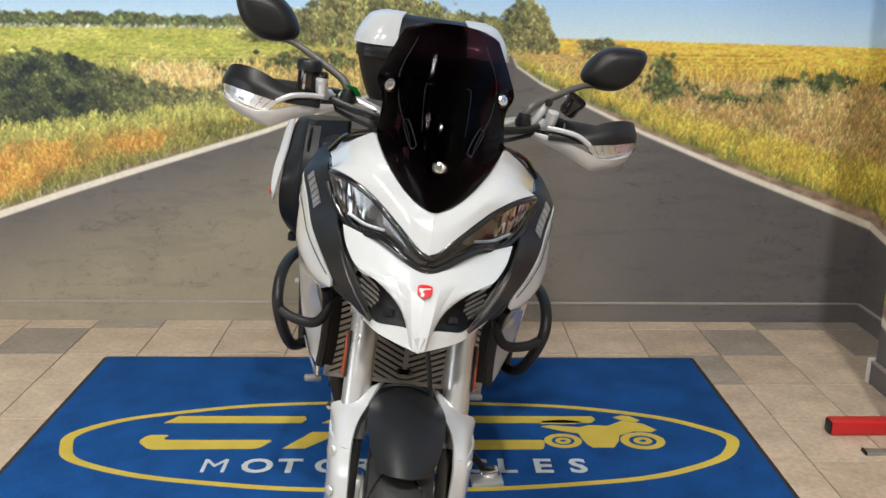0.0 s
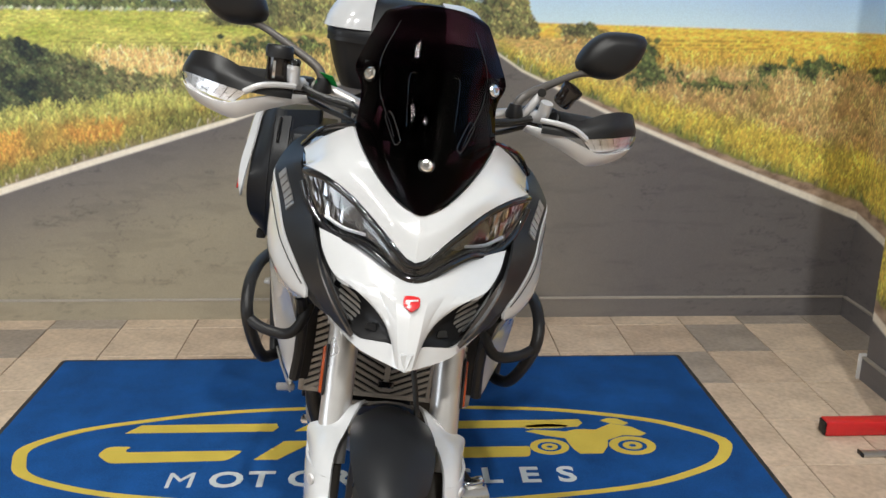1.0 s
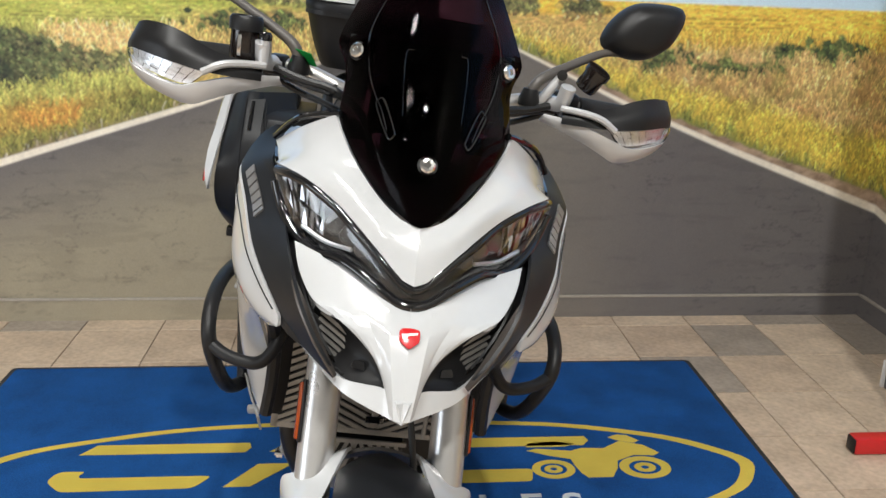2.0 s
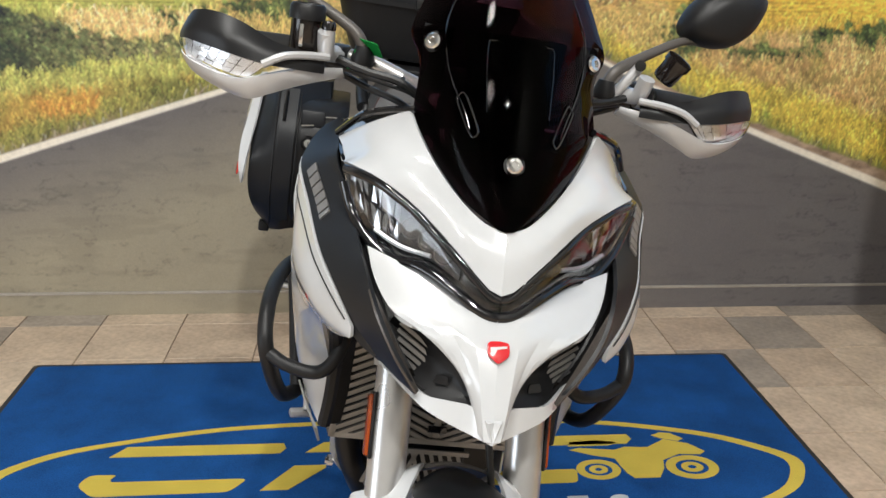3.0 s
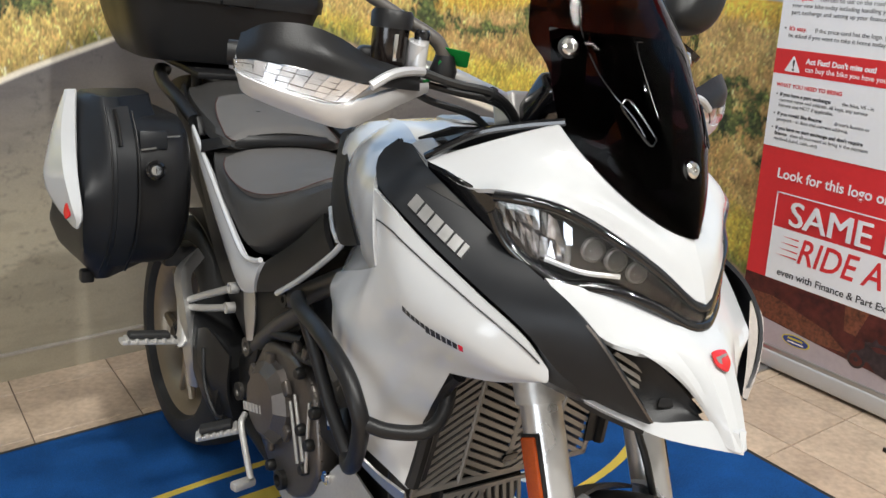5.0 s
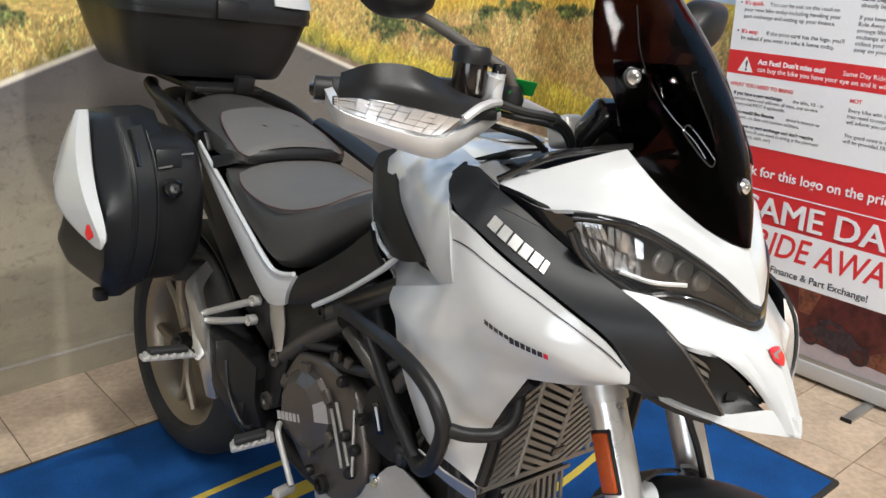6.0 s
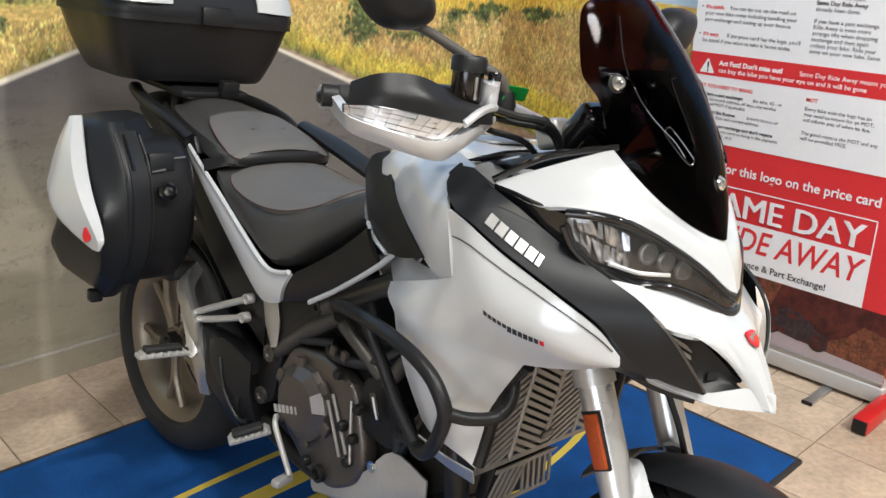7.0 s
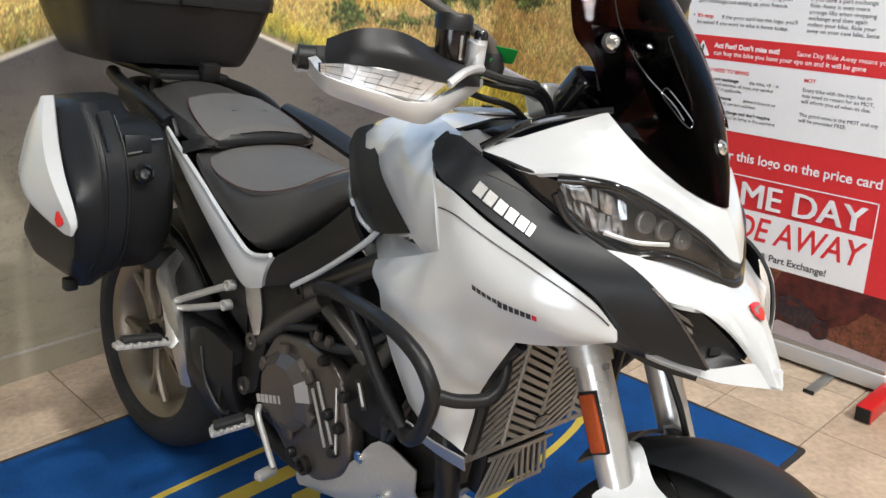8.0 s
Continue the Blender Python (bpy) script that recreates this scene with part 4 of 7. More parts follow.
part("crossbar", box(0.03, 0.755, 0.04, pose(0.045, -0.0275, 0.25), 0.004), STAND_RED, stand_red)


# ---- the motorcycle ----
# its own axes: x to its left, y to its rear, z up; it leans on its side stand, bars turned a little to its left
bike = thing("motorcycle", "white and black touring motorcycle on its side stand on a mat", "motorcycle", Matrix.Translation((-0.104, 1.15, 0.0095)) @ pose(0, 0, 0, 0, 0, 1.0) @ pose(0, 0, 0, 0, 7.6, 0))
RAKE = Vector((0, math.sin(radians(25)), math.cos(radians(25))))
PIVOT = Vector((0, -0.11, 0))
STEER = Matrix.Translation(PIVOT) @ Matrix.Rotation(radians(4.2), 4, RAKE) @ Matrix.Translation(-PIVOT)
FLIP = Matrix.Diagonal((-1, 1, 1, 1))
FORK = (STEER, Matrix.Identity(4))
# the bars stand a little straighter than the fork and to one side in their clamps
BARS = (Matrix.Translation(PIVOT) @ Matrix.Rotation(radians(2.3), 4, RAKE) @ Matrix.Translation(-PIVOT), Matrix.Translation((-0.02, 0.002, 0.007)))


def pair(name, bm, mat, parent=None, label="", steered=None, smooth=True, crease=38):
    """The part on the right side as built, and its mirror image on the left."""
    twin = bm.copy()
    if steered:
        twin.transform(steered[0].inverted())
    twin.transform(FLIP)
    bmesh.ops.reverse_faces(twin, faces=twin.faces)
    if steered:
        twin.transform(steered[1] @ steered[0])
    up = parent if isinstance(parent, (tuple, list)) else (parent or bike,) * 2
    return part(name, bm, mat, up[0], label, smooth, None, crease), part(name, twin, mat, up[1], label, smooth, None, crease)


def turned(bm):
    bm.transform(STEER)
    return bm


AXLE = Matrix.Rotation(radians(90), 4, "Y")


def wheel(name, centre, radius, width, rim_r, face, spokes=5):
    """Tyre, rim, hub, spokes and discs about a cross axle."""
    m = Matrix.Translation(centre) @ AXLE
    w = width / 2
    rim = part(name, ring_profile([(rim_r + 0.008, -w * 0.78), (rim_r + 0.008, -w * 0.66), (rim_r - 0.012, -w * 0.6), (rim_r - 0.026, -w * 0.2), (rim_r - 0.026, w * 0.2), (rim_r - 0.012, w * 0.6), (rim_r + 0.008, w * 0.66), (rim_r + 0.008, w * 0.78), (rim_r - 0.006, w * 0.74), (rim_r - 0.03, w * 0.5), (rim_r - 0.045, 0.0), (rim_r - 0.03, -w * 0.5), (rim_r - 0.006, -w * 0.74)], 64, m), RIM_BRONZE, bike, "pale bronze alloy wheel rim")
    prof = [(rim_r + 0.002, -w * 0.72)]
    for a in np.linspace(-1, 1, 15):
        prof.append((radius - (radius - rim_r - 0.012) * abs(a) ** 2.6 * 0.93, w * math.sin(a * math.pi / 2) ** 1 if abs(a) < 1 else w * a * 0.96))
    prof.append((rim_r + 0.002, w * 0.72))
    part("tyre", ring_profile(prof, 72, m), RUBBER, rim, "black road tyre with curved tread grooves")
    part("hub", lathe([(0, -0.055), (0.045, -0.055), (0.05, -0.03), (0.036, 0), (0.05, 0.03), (0.045, 0.055), (0, 0.055)], 28, m), RIM_BRONZE, rim)
    for k in range(spokes):
        for side in (-1, 1):
            a0, a1 = 2 * math.pi * k / spokes, 2 * math.pi * k / spokes + side * 0.2
            pts = [m @ Vector((0.04 * math.cos(a0), 0.04 * math.sin(a0), face)), m @ Vector((0.11 * math.cos(a0 + side * 0.05), 0.11 * math.sin(a0 + side * 0.05), face * 1.1 + 0.006)), m @ Vector(((rim_r - 0.03) * math.cos(a1), (rim_r - 0.03) * math.sin(a1), face * 0.9))]
            part("spoke", tube(pts, (0.014, 0.011), 8, 8), RIM_BRONZE, rim)
    return rim, m


front_rim, front_m = wheel("front_wheel", (0, 0, 0.30), 0.300, 0.125, 0.218, 0.0)
rear_rim, rear_m = wheel("rear_wheel", (-0.03, 1.602, 0.318), 0.318, 0.19, 0.222, -0.05)
for z in (-0.07, 0.07):
    part("brake_disc", ring_profile([(0.16, z - 0.0025), (0.16, z + 0.0025), (0.105, z + 0.0025), (0.105, z - 0.0025)], 48, front_m), CAST_ALLOY, front_rim, "steel brake disc")
part("brake_disc", ring_profile([(0.13, 0.0825), (0.13, 0.0875), (0.085, 0.0875), (0.085, 0.0825)], 48, rear_m), CAST_ALLOY, rear_rim, "steel brake disc")
# curved grooves cut into the front tread
for k in range(16):
    a0 = 2 * math.pi * k / 16
    for s in (-1, 1):
        pts = []
        for f in np.linspace(0.12, 0.85, 5):
            r = 0.3005 - (0.3 - 0.23) * (f ** 2.6) * 0.93
            pts.append(front_m @ Vector((r * math.cos(a0 + s * 0.05 + 0.35 * f), r * math.sin(a0 + s * 0.05 + 0.35 * f), s * 0.0625 * math.sin(f * math.pi / 2))))
        part("tread_groove", tube(pts, 0.0022, 5, 8), GLOSS_BLACK, front_rim)

# fork
LEG_X = 0.106


def leg_point(z, dy=0.0, x=-LEG_X):
    return Vector((x, 0.012 + (z - 0.30) * math.tan(radians(25)) + dy, z))


legs = pair("fork_leg", turned(tube([leg_point(0.50), leg_point(0.60), leg_point(0.86)], 0.0295, 20, 6)), FORK_SILVER, None, "silver fork tube", FORK)
pair("fork_clamp", turned(tube([leg_point(0.735), leg_point(0.775)], 0.035, 20, 2)), CAST_ALLOY, legs, "", FORK)
pair("stanchion", turned(tube([leg_point(0.30), leg_point(0.51)], 0.024, 16, 2)), FRAME_METAL, legs, "", FORK)
pair("fork_foot", turned(box(0.05, 0.075, 0.13, pose(-LEG_X, 0.0, 0.31, -25), 0.014)), FRAME_METAL, legs, "", FORK)
refl_m = frame_of(leg_point(0.655, 0, -LEG_X - 0.033), (0, 1, -0.466), (0, 0.466, 1))
refl = pair("reflector", turned(box(0.026, 0.09, 0.008, refl_m, 0.003)), AMBER, legs, "amber side reflector in a black frame", FORK)
pair("reflector_frame", turned(box(0.034, 0.098, 0.006, refl_m @ pose(0, 0, 0.004), 0.003)), MATT_BLACK, refl, "", FORK)
pair("brake_caliper", turned(box(0.045, 0.12, 0.075, pose(-0.082, 0.115, 0.37, -28), 0.014, 3)), CAST_ALLOY, legs, "radial brake caliper", FORK)
part("triple_clamp", turned(box(0.27, 0.07, 0.045, pose(0, 0.21, 0.80, -25), 0.014, 3)), DARK_METAL, bike)

# front mudguard: black arch, white frame and guards beside the fork
def arch_point(ang, x, r):
    a = radians(ang)
    return (x, -r * math.sin(a), 0.30 + r * math.cos(a))


HALF = [(-34, 0.045), (-26, 0.056), (-14, 0.070), (0, 0.076), (12, 0.073), (22, 0.063), (29, 0.049), (32, 0.040)]
mud = part("mudguard", shell([[arch_point(a + 3.5 * (1 - s * s) * (a > 20), np.interp(a, [p[0] for p in HALF], [p[1] for p in HALF]) * s, 0.341 - 0.024 * s * s) for s in np.linspace(-1, 1, 13)] for a in np.linspace(-34, 30, 26)], 0.004, (0, 0, 1)), SATIN_BLACK, bike, "black front mudguard with white side guards")
COWL = [
    [(-0.050, 0.150, 0.614), (-0.056, 0.150, 0.611), (-0.068, 0.152, 0.604)],
    [(-0.060, 0.122, 0.619), (-0.070, 0.126, 0.613), (-0.084, 0.135, 0.600)],
    [(-0.081, 0.080, 0.583), (-0.096, 0.098, 0.586), (-0.112, 0.128, 0.578)],
    [(-0.094, 0.035, 0.572), (-0.120, 0.065, 0.573), (-0.140, 0.135, 0.566)],
    [(-0.100, -0.005, 0.560), (-0.128, 0.030, 0.558), (-0.153, 0.140, 0.553)],
    [(-0.101, -0.030, 0.545), (-0.130, 0.000, 0.540), (-0.151, 0.120, 0.530)]]
pair("white_cowl", shell(lofted_grid(COWL, 10, 22), 0.006, (-0.3, -0.4, 1)), WHITE, (mud, mud), "gloss white mudguard cowl")
part("grey_bridge", shell([[arch_point(a, x, 0.350 - 0.6 * x * x * 6) for x in np.linspace(-0.06, 0.06, 9)] for a in np.linspace(-44, -27, 5)], 0.005, (0, 0, 1)), GREY_PLASTIC, mud, "grey mudguard bridge")
guard_rows = [
    [(-0.101, -0.028, 0.546), (-0.130, 0.002, 0.541), (-0.148, 0.06, 0.536), (-0.151, 0.122, 0.531)],
    [(-0.101, -0.048, 0.530), (-0.130, -0.025, 0.520), (-0.147, 0.04, 0.505), (-0.149, 0.11, 0.490)],
    [(-0.098, -0.066, 0.480), (-0.128, -0.045, 0.470), (-0.143, 0.02, 0.455), (-0.145, 0.085, 0.445)],
    [(-0.092, -0.080, 0.340), (-0.124, -0.055, 0.330), (-0.138, -0.01, 0.320), (-0.140, 0.04, 0.320)],
]
guards = pair("fork_guard", shell(lofted_grid(guard_rows, 14, 16), 0.005, (-1, -0.6, 0)), WHITE, (mud, mud), "white fork guard")
for p in ((-0.1335, -0.013, 0.530), (-0.1305, -0.047, 0.463), (-0.128, -0.052, 0.37)):
    pair("guard_plug", lathe([(0, 0), (0.0105, 0), (0.009, 0.0035), (0, 0.0045)], 16, frame_of(p, (0.55, -0.83, 0), (0, 0, 1))), SILVER_PAINT, guards)

# upper fairing round the screen
INNER = [(-0.137, 0.226, 1.123), (-0.117, 0.196, 1.09), (-0.092, 0.165, 1.058), (-0.058, 0.128, 1.026), (-0.028, 0.100, 1.008), (0.0, 0.088, 1.001)]
OUTER = [(-0.229, 0.374, 1.045), (-0.222, 0.296, 1.026), (-0.211, 0.232, 1.036), (-0.168, 0.172, 1.033), (-0.118, 0.134, 1.010), (-0.064, 0.085, 0.972), (-0.024, 0.060, 0.938), (-0.010, 0.052, 0.929), (0.0, 0.050, 0.927)]
MIDDLE = [(p + q) / 2 + np.array((-0.004, -0.004, 0.004)) * min(1, (7 - k) / 2) * min(1, (k + 1) / 2) + np.array((0, -0.003, 0.001)) for k, (p, q) in enumerate(zip(spline(INNER, 8), spline(OUTER, 8)))]
MIDDLE[7][0] = 0.0
cowl_grid = lofted_grid([INNER, MIDDLE, OUTER], 26, 12)
cowls = pair("fairing_cowl", shell(cowl_grid, 0.006, (-0.4, -0.8, 0.5)), WHITE, None, "gloss white nose fairing around the screen")
pair("fairing_trim", tube([(-0.128, 0.222, 1.126), (-0.165, 0.268, 1.112), (-0.198, 0.315, 1.092), (-0.231, 0.374, 1.05)], 0.0055, 8, 14), GLOSS_BLACK, cowls)
pair("fairing_inner", ruled([(-0.115, 0.225, 1.122), (-0.16, 0.29, 1.11), (-0.205, 0.36, 1.075)], [(-0.08, 0.33, 1.075), (-0.13, 0.40, 1.06), (-0.178, 0.45, 1.045)], 12, 5, 0.01, (0, 0.2, 1), 0.004), MATT_BLACK, cowls)
pair("cowl_cheek", ruled([(-0.229, 0.372, 1.044), (-0.224, 0.30, 1.032), (-0.209, 0.240, 1.022)], [(-0.205, 0.385, 0.985), (-0.205, 0.31, 0.97), (-0.192, 0.24, 0.962)], 8, 4, 0.0, (-1, -0.2, 0), 0.005), GLOSS_BLACK, cowls)

# screen: rounded top, straight sides out to two ears beside the screws, a step in, then down to a point
def screen_row(half, z_edge, y_edge, z_mid, y_mid):
    """One line across the screen, flat in the middle and swept back at the edges."""
    row = []
    for f in (-1, -0.86, -0.62, -0.3, 0, 0.3, 0.62, 0.86, 1):
        k = abs(f) ** 2.3
        row.append((half * f, y_mid + (y_edge - y_mid) * k, z_mid + (z_edge - z_mid) * k))
    return row


rows = [
    screen_row(0.072, 1.346, 0.338, 1.354, 0.308),
    screen_row(0.098, 1.334, 0.345, 1.345, 0.297),
    screen_row(0.108, 1.318, 0.345, 1.328, 0.280),
    screen_row(0.122, 1.288, 0.332, 1.296, 0.248),
    screen_row(0.136, 1.254, 0.314, 1.260, 0.218),
    screen_row(0.144, 1.232, 0.301, 1.236, 0.200),
    screen_row(0.143, 1.217, 0.292, 1.220, 0.187),
    screen_row(0.132, 1.198, 0.276, 1.200, 0.172),
    screen_row(0.128, 1.176, 0.262, 1.178, 0.157),
    screen_row(0.130, 1.145, 0.244, 1.147, 0.140),
    screen_row(0.131, 1.119, 0.226, 1.119, 0.127),
    screen_row(0.114, 1.090, 0.197, 1.092, 0.117),
    screen_row(0.090, 1.059, 0.166, 1.060, 0.104),
    screen_row(0.056, 1.027, 0.129, 1.028, 0.094),
    screen_row(0.012, 1.004, 0.090, 1.003, 0.086),
]
screen_grid = lofted_grid(rows, 33, 46)
screen = part("screen", shell(screen_grid, 0.004, (0, -1, 0.3)), TINT, bike, "dark tinted touring screen")
part("screen_bracket", ruled([(-0.075, 0.255, 1.24), (-0.05, 0.195, 1.12), (-0.025, 0.16, 1.05)], [(0.075, 0.255, 1.24), (0.05, 0.195, 1.12), (0.025, 0.16, 1.05)], 10, 8, 0.006, (0, -1, 0.3), 0.006), MATT_BLACK, screen, "black screen bracket behind the tint")
pair("screen_lug", ruled([(-0.09, 0.245, 1.24), (-0.10, 0.225, 1.15)], [(-0.128, 0.28, 1.24), (-0.125, 0.255, 1.15)], 5, 4, 0.0, (0, -1, 0.3), 0.006), MATT_BLACK, (screen, screen))
for p, way in (((-0.116, 0.249, 1.219), (-0.5, -0.82, 0.3)), ((0.116, 0.249, 1.219), (0.5, -0.82, 0.3)), ((0.0, 0.113, 1.087), (0, -0.92, 0.38))):
    w = Vector(way).normalized()
    m = Matrix.Translation(p) @ w.to_track_quat("Z", "Y").to_matrix().to_4x4()
    sc = part("screw", lathe([(0, -0.004), (0.0105, -0.004), (0.0115, 0.002), (0.009, 0.005), (0.005, 0.0055), (0.0045, 0.002), (0, 0.002)], 20, m), CHROME, screen, "bright screen screw")
    part("washer", lathe([(0, -0.006), (0.0145, -0.006), (0.0145, -0.002), (0, -0.002)], 20, m), RUBBER, sc)

def on_screen(u, v, lift=0.001):
    q = screen_grid[int(round(u * 32)), int(round(v * 45))]
    return (q[0], q[1] - lift, q[2] + 0.3 * lift)


for s in (0, 1):
    part("screen_groove", tube([on_screen(abs(s - u), v) for u, v in ((0.22, 0.12), (0.20, 0.28), (0.19, 0.42), (0.22, 0.52), (0.27, 0.60), (0.32, 0.66))], 0.0012, 8, 40), GLOSS_BLACK, screen)
    slot = [on_screen(abs(s - u), v, 0.002) for u, v in ((0.255, 0.545), (0.285, 0.545), (0.345, 0.665), (0.35, 0.69), (0.32, 0.69), (0.26, 0.58))]
    part("screen_vent", tube(slot, 0.0014, 8, 48, closed=True), GLOSS_BLACK, screen, "raised rim of an air vent")
for u, v0, v1 in ((0.37, 0.40, 0.62), (0.63, 0.40, 0.62)):
    part("screen_groove", tube([on_screen(u + (0.5 - u) * 0.25, v0 - 0.03), on_screen(u, v0), on_screen(u, v1)], 0.0007, 6, 24), GLOSS_BLACK, screen)

# headlamps
UPPER = [(-0.214, 0.236, 1.030), (-0.196, 0.203, 1.033), (-0.168, 0.173, 1.030), (-0.143, 0.153, 1.020), (-0.118, 0.135, 1.007), (-0.089, 0.104, 0.987), (-0.064, 0.086, 0.969), (-0.040, 0.070, 0.949), (-0.022, 0.060, 0.933), (-0.010, 0.054, 0.925), (0.0, 0.053, 0.923)]
LOWER = [(-0.214, 0.237, 1.010), (-0.200, 0.221, 0.975), (-0.180, 0.192, 0.950), (-0.156, 0.166, 0.934), (-0.136, 0.150, 0.929), (-0.112, 0.127, 0.934), (-0.088, 0.105, 0.931), (-0.052, 0.075, 0.917), (-0.026, 0.060, 0.903), (-0.012, 0.054, 0.899), (0.0, 0.053, 0.898)]


def facets(edge_a, edge_b, nu, nv, seed, jitter=0.0025):
    """A silvered bowl broken into small tilted cells."""
    a, b = spline(edge_a, nu + 1), spline(edge_b, nu + 1)
    rng = random.Random(seed)
    bm = bmesh.new()
    for i in range(nu):
        for j in range(nv):
            q = []
            for di, dj in ((0, 0), (1, 0), (1, 1), (0, 1)):
                v = (j + dj * 0.92) / nv
                p = a[i + di] * (1 - v) + b[i + di] * v
                if di:
                    p = a[i] * (1 - v) * 0.08 + b[i] * v * 0.08 + p * 0.92
                q.append(bm.verts.new(Vector(p) + Vector((rng.uniform(-1, 1), rng.uniform(-1, 1), rng.uniform(-1, 1))) * jitter))
            bm.faces.new(q)
    ex = bmesh.ops.extrude_face_region(bm, geom=list(bm.faces))
    bmesh.ops.translate(bm, vec=(0, 0.002, 0), verts=[g for g in ex["geom"] if isinstance(g, bmesh.types.BMVert)])
    return bm


lamp_house = pair("headlamp", ruled([Vector(p) + Vector((0.012, 0.03, 0)) for p in UPPER], [Vector(p) + Vector((0.012, 0.026, 0)) for p in LOWER], 24, 6, -0.006, (-0.3, -1, 0), 0.006), LAMP_HOUSING, None, "headlamp with clear cover, silvered reflector and three round projectors")
pair("lamp_lip", tube([Vector(p) + Vector((0, 0.001, -0.003)) for p in LOWER], 0.0085, 10, 36), GLOSS_BLACK, lamp_house)
pair("lamp_brow", tube([Vector(p) + Vector((0, 0.002, -0.004)) for p in UPPER], 0.0068, 10, 36), GLOSS_BLACK, lamp_house)
covers = pair("lamp_cover", ruled(UPPER, LOWER, 24, 7, 0.006, (-0.35, -0.9, 0.2), 0.0025), CLEAR, lamp_house, "clear lamp cover")
for c in covers:
    c.visible_shadow = False
pair("reflector_bowl", facets([(-0.205, 0.243, 1.020), (-0.172, 0.204, 1.016), (-0.134, 0.174, 1.000)], [(-0.194, 0.226, 0.985), (-0.164, 0.192, 0.956), (-0.128, 0.166, 0.950)], 9, 2, 3, 0.0035), BOWL, lamp_house, "silvered reflector", smooth=False)
pair("lamp_blade", tube([(-0.165, 0.182, 0.958), (-0.13, 0.150, 0.948), (-0.09, 0.120, 0.948)], 0.0035, 6, 12), REFLECTOR, lamp_house)
pair("lamp_panel", ruled([(-0.135, 0.178, 1.004), (-0.09, 0.140, 0.975), (-0.05, 0.105, 0.945)], [(-0.13, 0.166, 0.946), (-0.09, 0.132, 0.938), (-0.05, 0.100, 0.925)], 10, 4, 0, (-0.3, -1, 0.2), 0.003), DARK_METAL, lamp_house, "dark grey lamp panel")
for p, r in (((-0.118, 0.145, 0.977), 0.0135), ((-0.096, 0.125, 0.968), 0.0125), ((-0.075, 0.106, 0.956), 0.0115)):
    m = Matrix.Translation(p) @ Vector((-0.35, -0.9, 0.1)).normalized().to_track_quat("Z", "Y").to_matrix().to_4x4()
    pr = pair("projector", lathe([(0, -0.006), (r * 1.2, -0.006), (r * 1.2, 0), (r, 0.002), (r * 0.95, 0.0)], 20, m), GREY_PLASTIC, lamp_house, "round projector lens")
    pair("lens", lathe([(r * 0.95, -0.001), (r * 0.8, r * 0.35), (r * 0.45, r * 0.58), (0, r * 0.66)], 20, m), CLEAR, pr)
pair("marker_lens", ruled([(-0.165, 0.192, 0.952), (-0.14, 0.168, 0.938)], [(-0.158, 0.186, 0.94), (-0.134, 0.163, 0.929)], 4, 3, 0, (-0.3, -1, 0), 0.002), CHROME, lamp_house)

# beak below the lamps
CENTRE_LINE = [(0, 0.056, 0.896), (0, 0.040, 0.886), (0, 0.024, 0.875), (0, 0.012, 0.864), (0, -0.004, 0.842), (0, -0.020, 0.816), (0, -0.034, 0.792), (0, -0.047, 0.767)]
SPINE_LINE = [(-0.030, 0.064, 0.904), (-0.030, 0.044, 0.890), (-0.029, 0.027, 0.876), (-0.027, 0.015, 0.864), (-0.023, -0.001, 0.842), (-0.019, -0.018, 0.816), (-0.015, -0.032, 0.792), (-0.011, -0.044, 0.768)]
HALF_LINE = [(-0.085, 0.105, 0.922), (-0.078, 0.074, 0.900), (-0.064, 0.046, 0.882), (-0.052, 0.030, 0.866), (-0.038, 0.012, 0.843), (-0.029, -0.005, 0.817), (-0.022, -0.020, 0.795), (-0.016, -0.034, 0.770)]
SIDE_LINE = [(-0.174, 0.166, 0.938), (-0.162, 0.126, 0.908), (-0.138, 0.082, 0.882), (-0.108, 0.050, 0.874), (-0.074, 0.034, 0.854), (-0.044, 0.016, 0.828), (-0.027, -0.006, 0.799), (-0.021, -0.026, 0.772)]
beak = pair("beak", shell(plated_grid([CENTRE_LINE, SPINE_LINE, HALF_LINE, SIDE_LINE], 30, 3), 0.006, (-0.2, -1, 0.2)), WHITE, None, "gloss white beak with two air inlets", crease=13)
INLET_TOP = [(-0.132, 0.080, 0.872), (-0.107, 0.062, 0.876), (-0.074, 0.048, 0.855), (-0.044, 0.030, 0.828), (-0.027, 0.006, 0.800)]
LIP_TOP = [(-0.153, 0.122, 0.815), (-0.118, 0.078, 0.799), (-0.086, 0.032, 0.788), (-0.055, 0.008, 0.793), (-0.026, -0.010, 0.797), (-0.008, -0.040, 0.790)]
LIP_FOOT = [(-0.160, 0.122, 0.806), (-0.125, 0.074, 0.789), (-0.086, 0.024, 0.773), (-0.055, -0.004, 0.768), (-0.026, -0.027, 0.766), (0.0, -0.048, 0.764)]
pair("beak_lip", ruled(LIP_TOP, LIP_FOOT, 22, 5, 0.0, (-0.4, -1, 0), 0.012), WHITE, beak)
pair("inlet_back", ruled(INLET_TOP, [Vector(p) + Vector((0, 0.005, -0.005)) for p in LIP_TOP[:5]], 16, 5, -0.010, (-0.3, -1, 0.1), 0.004), MATT_BLACK, beak, "black inner wall of the air inlet")
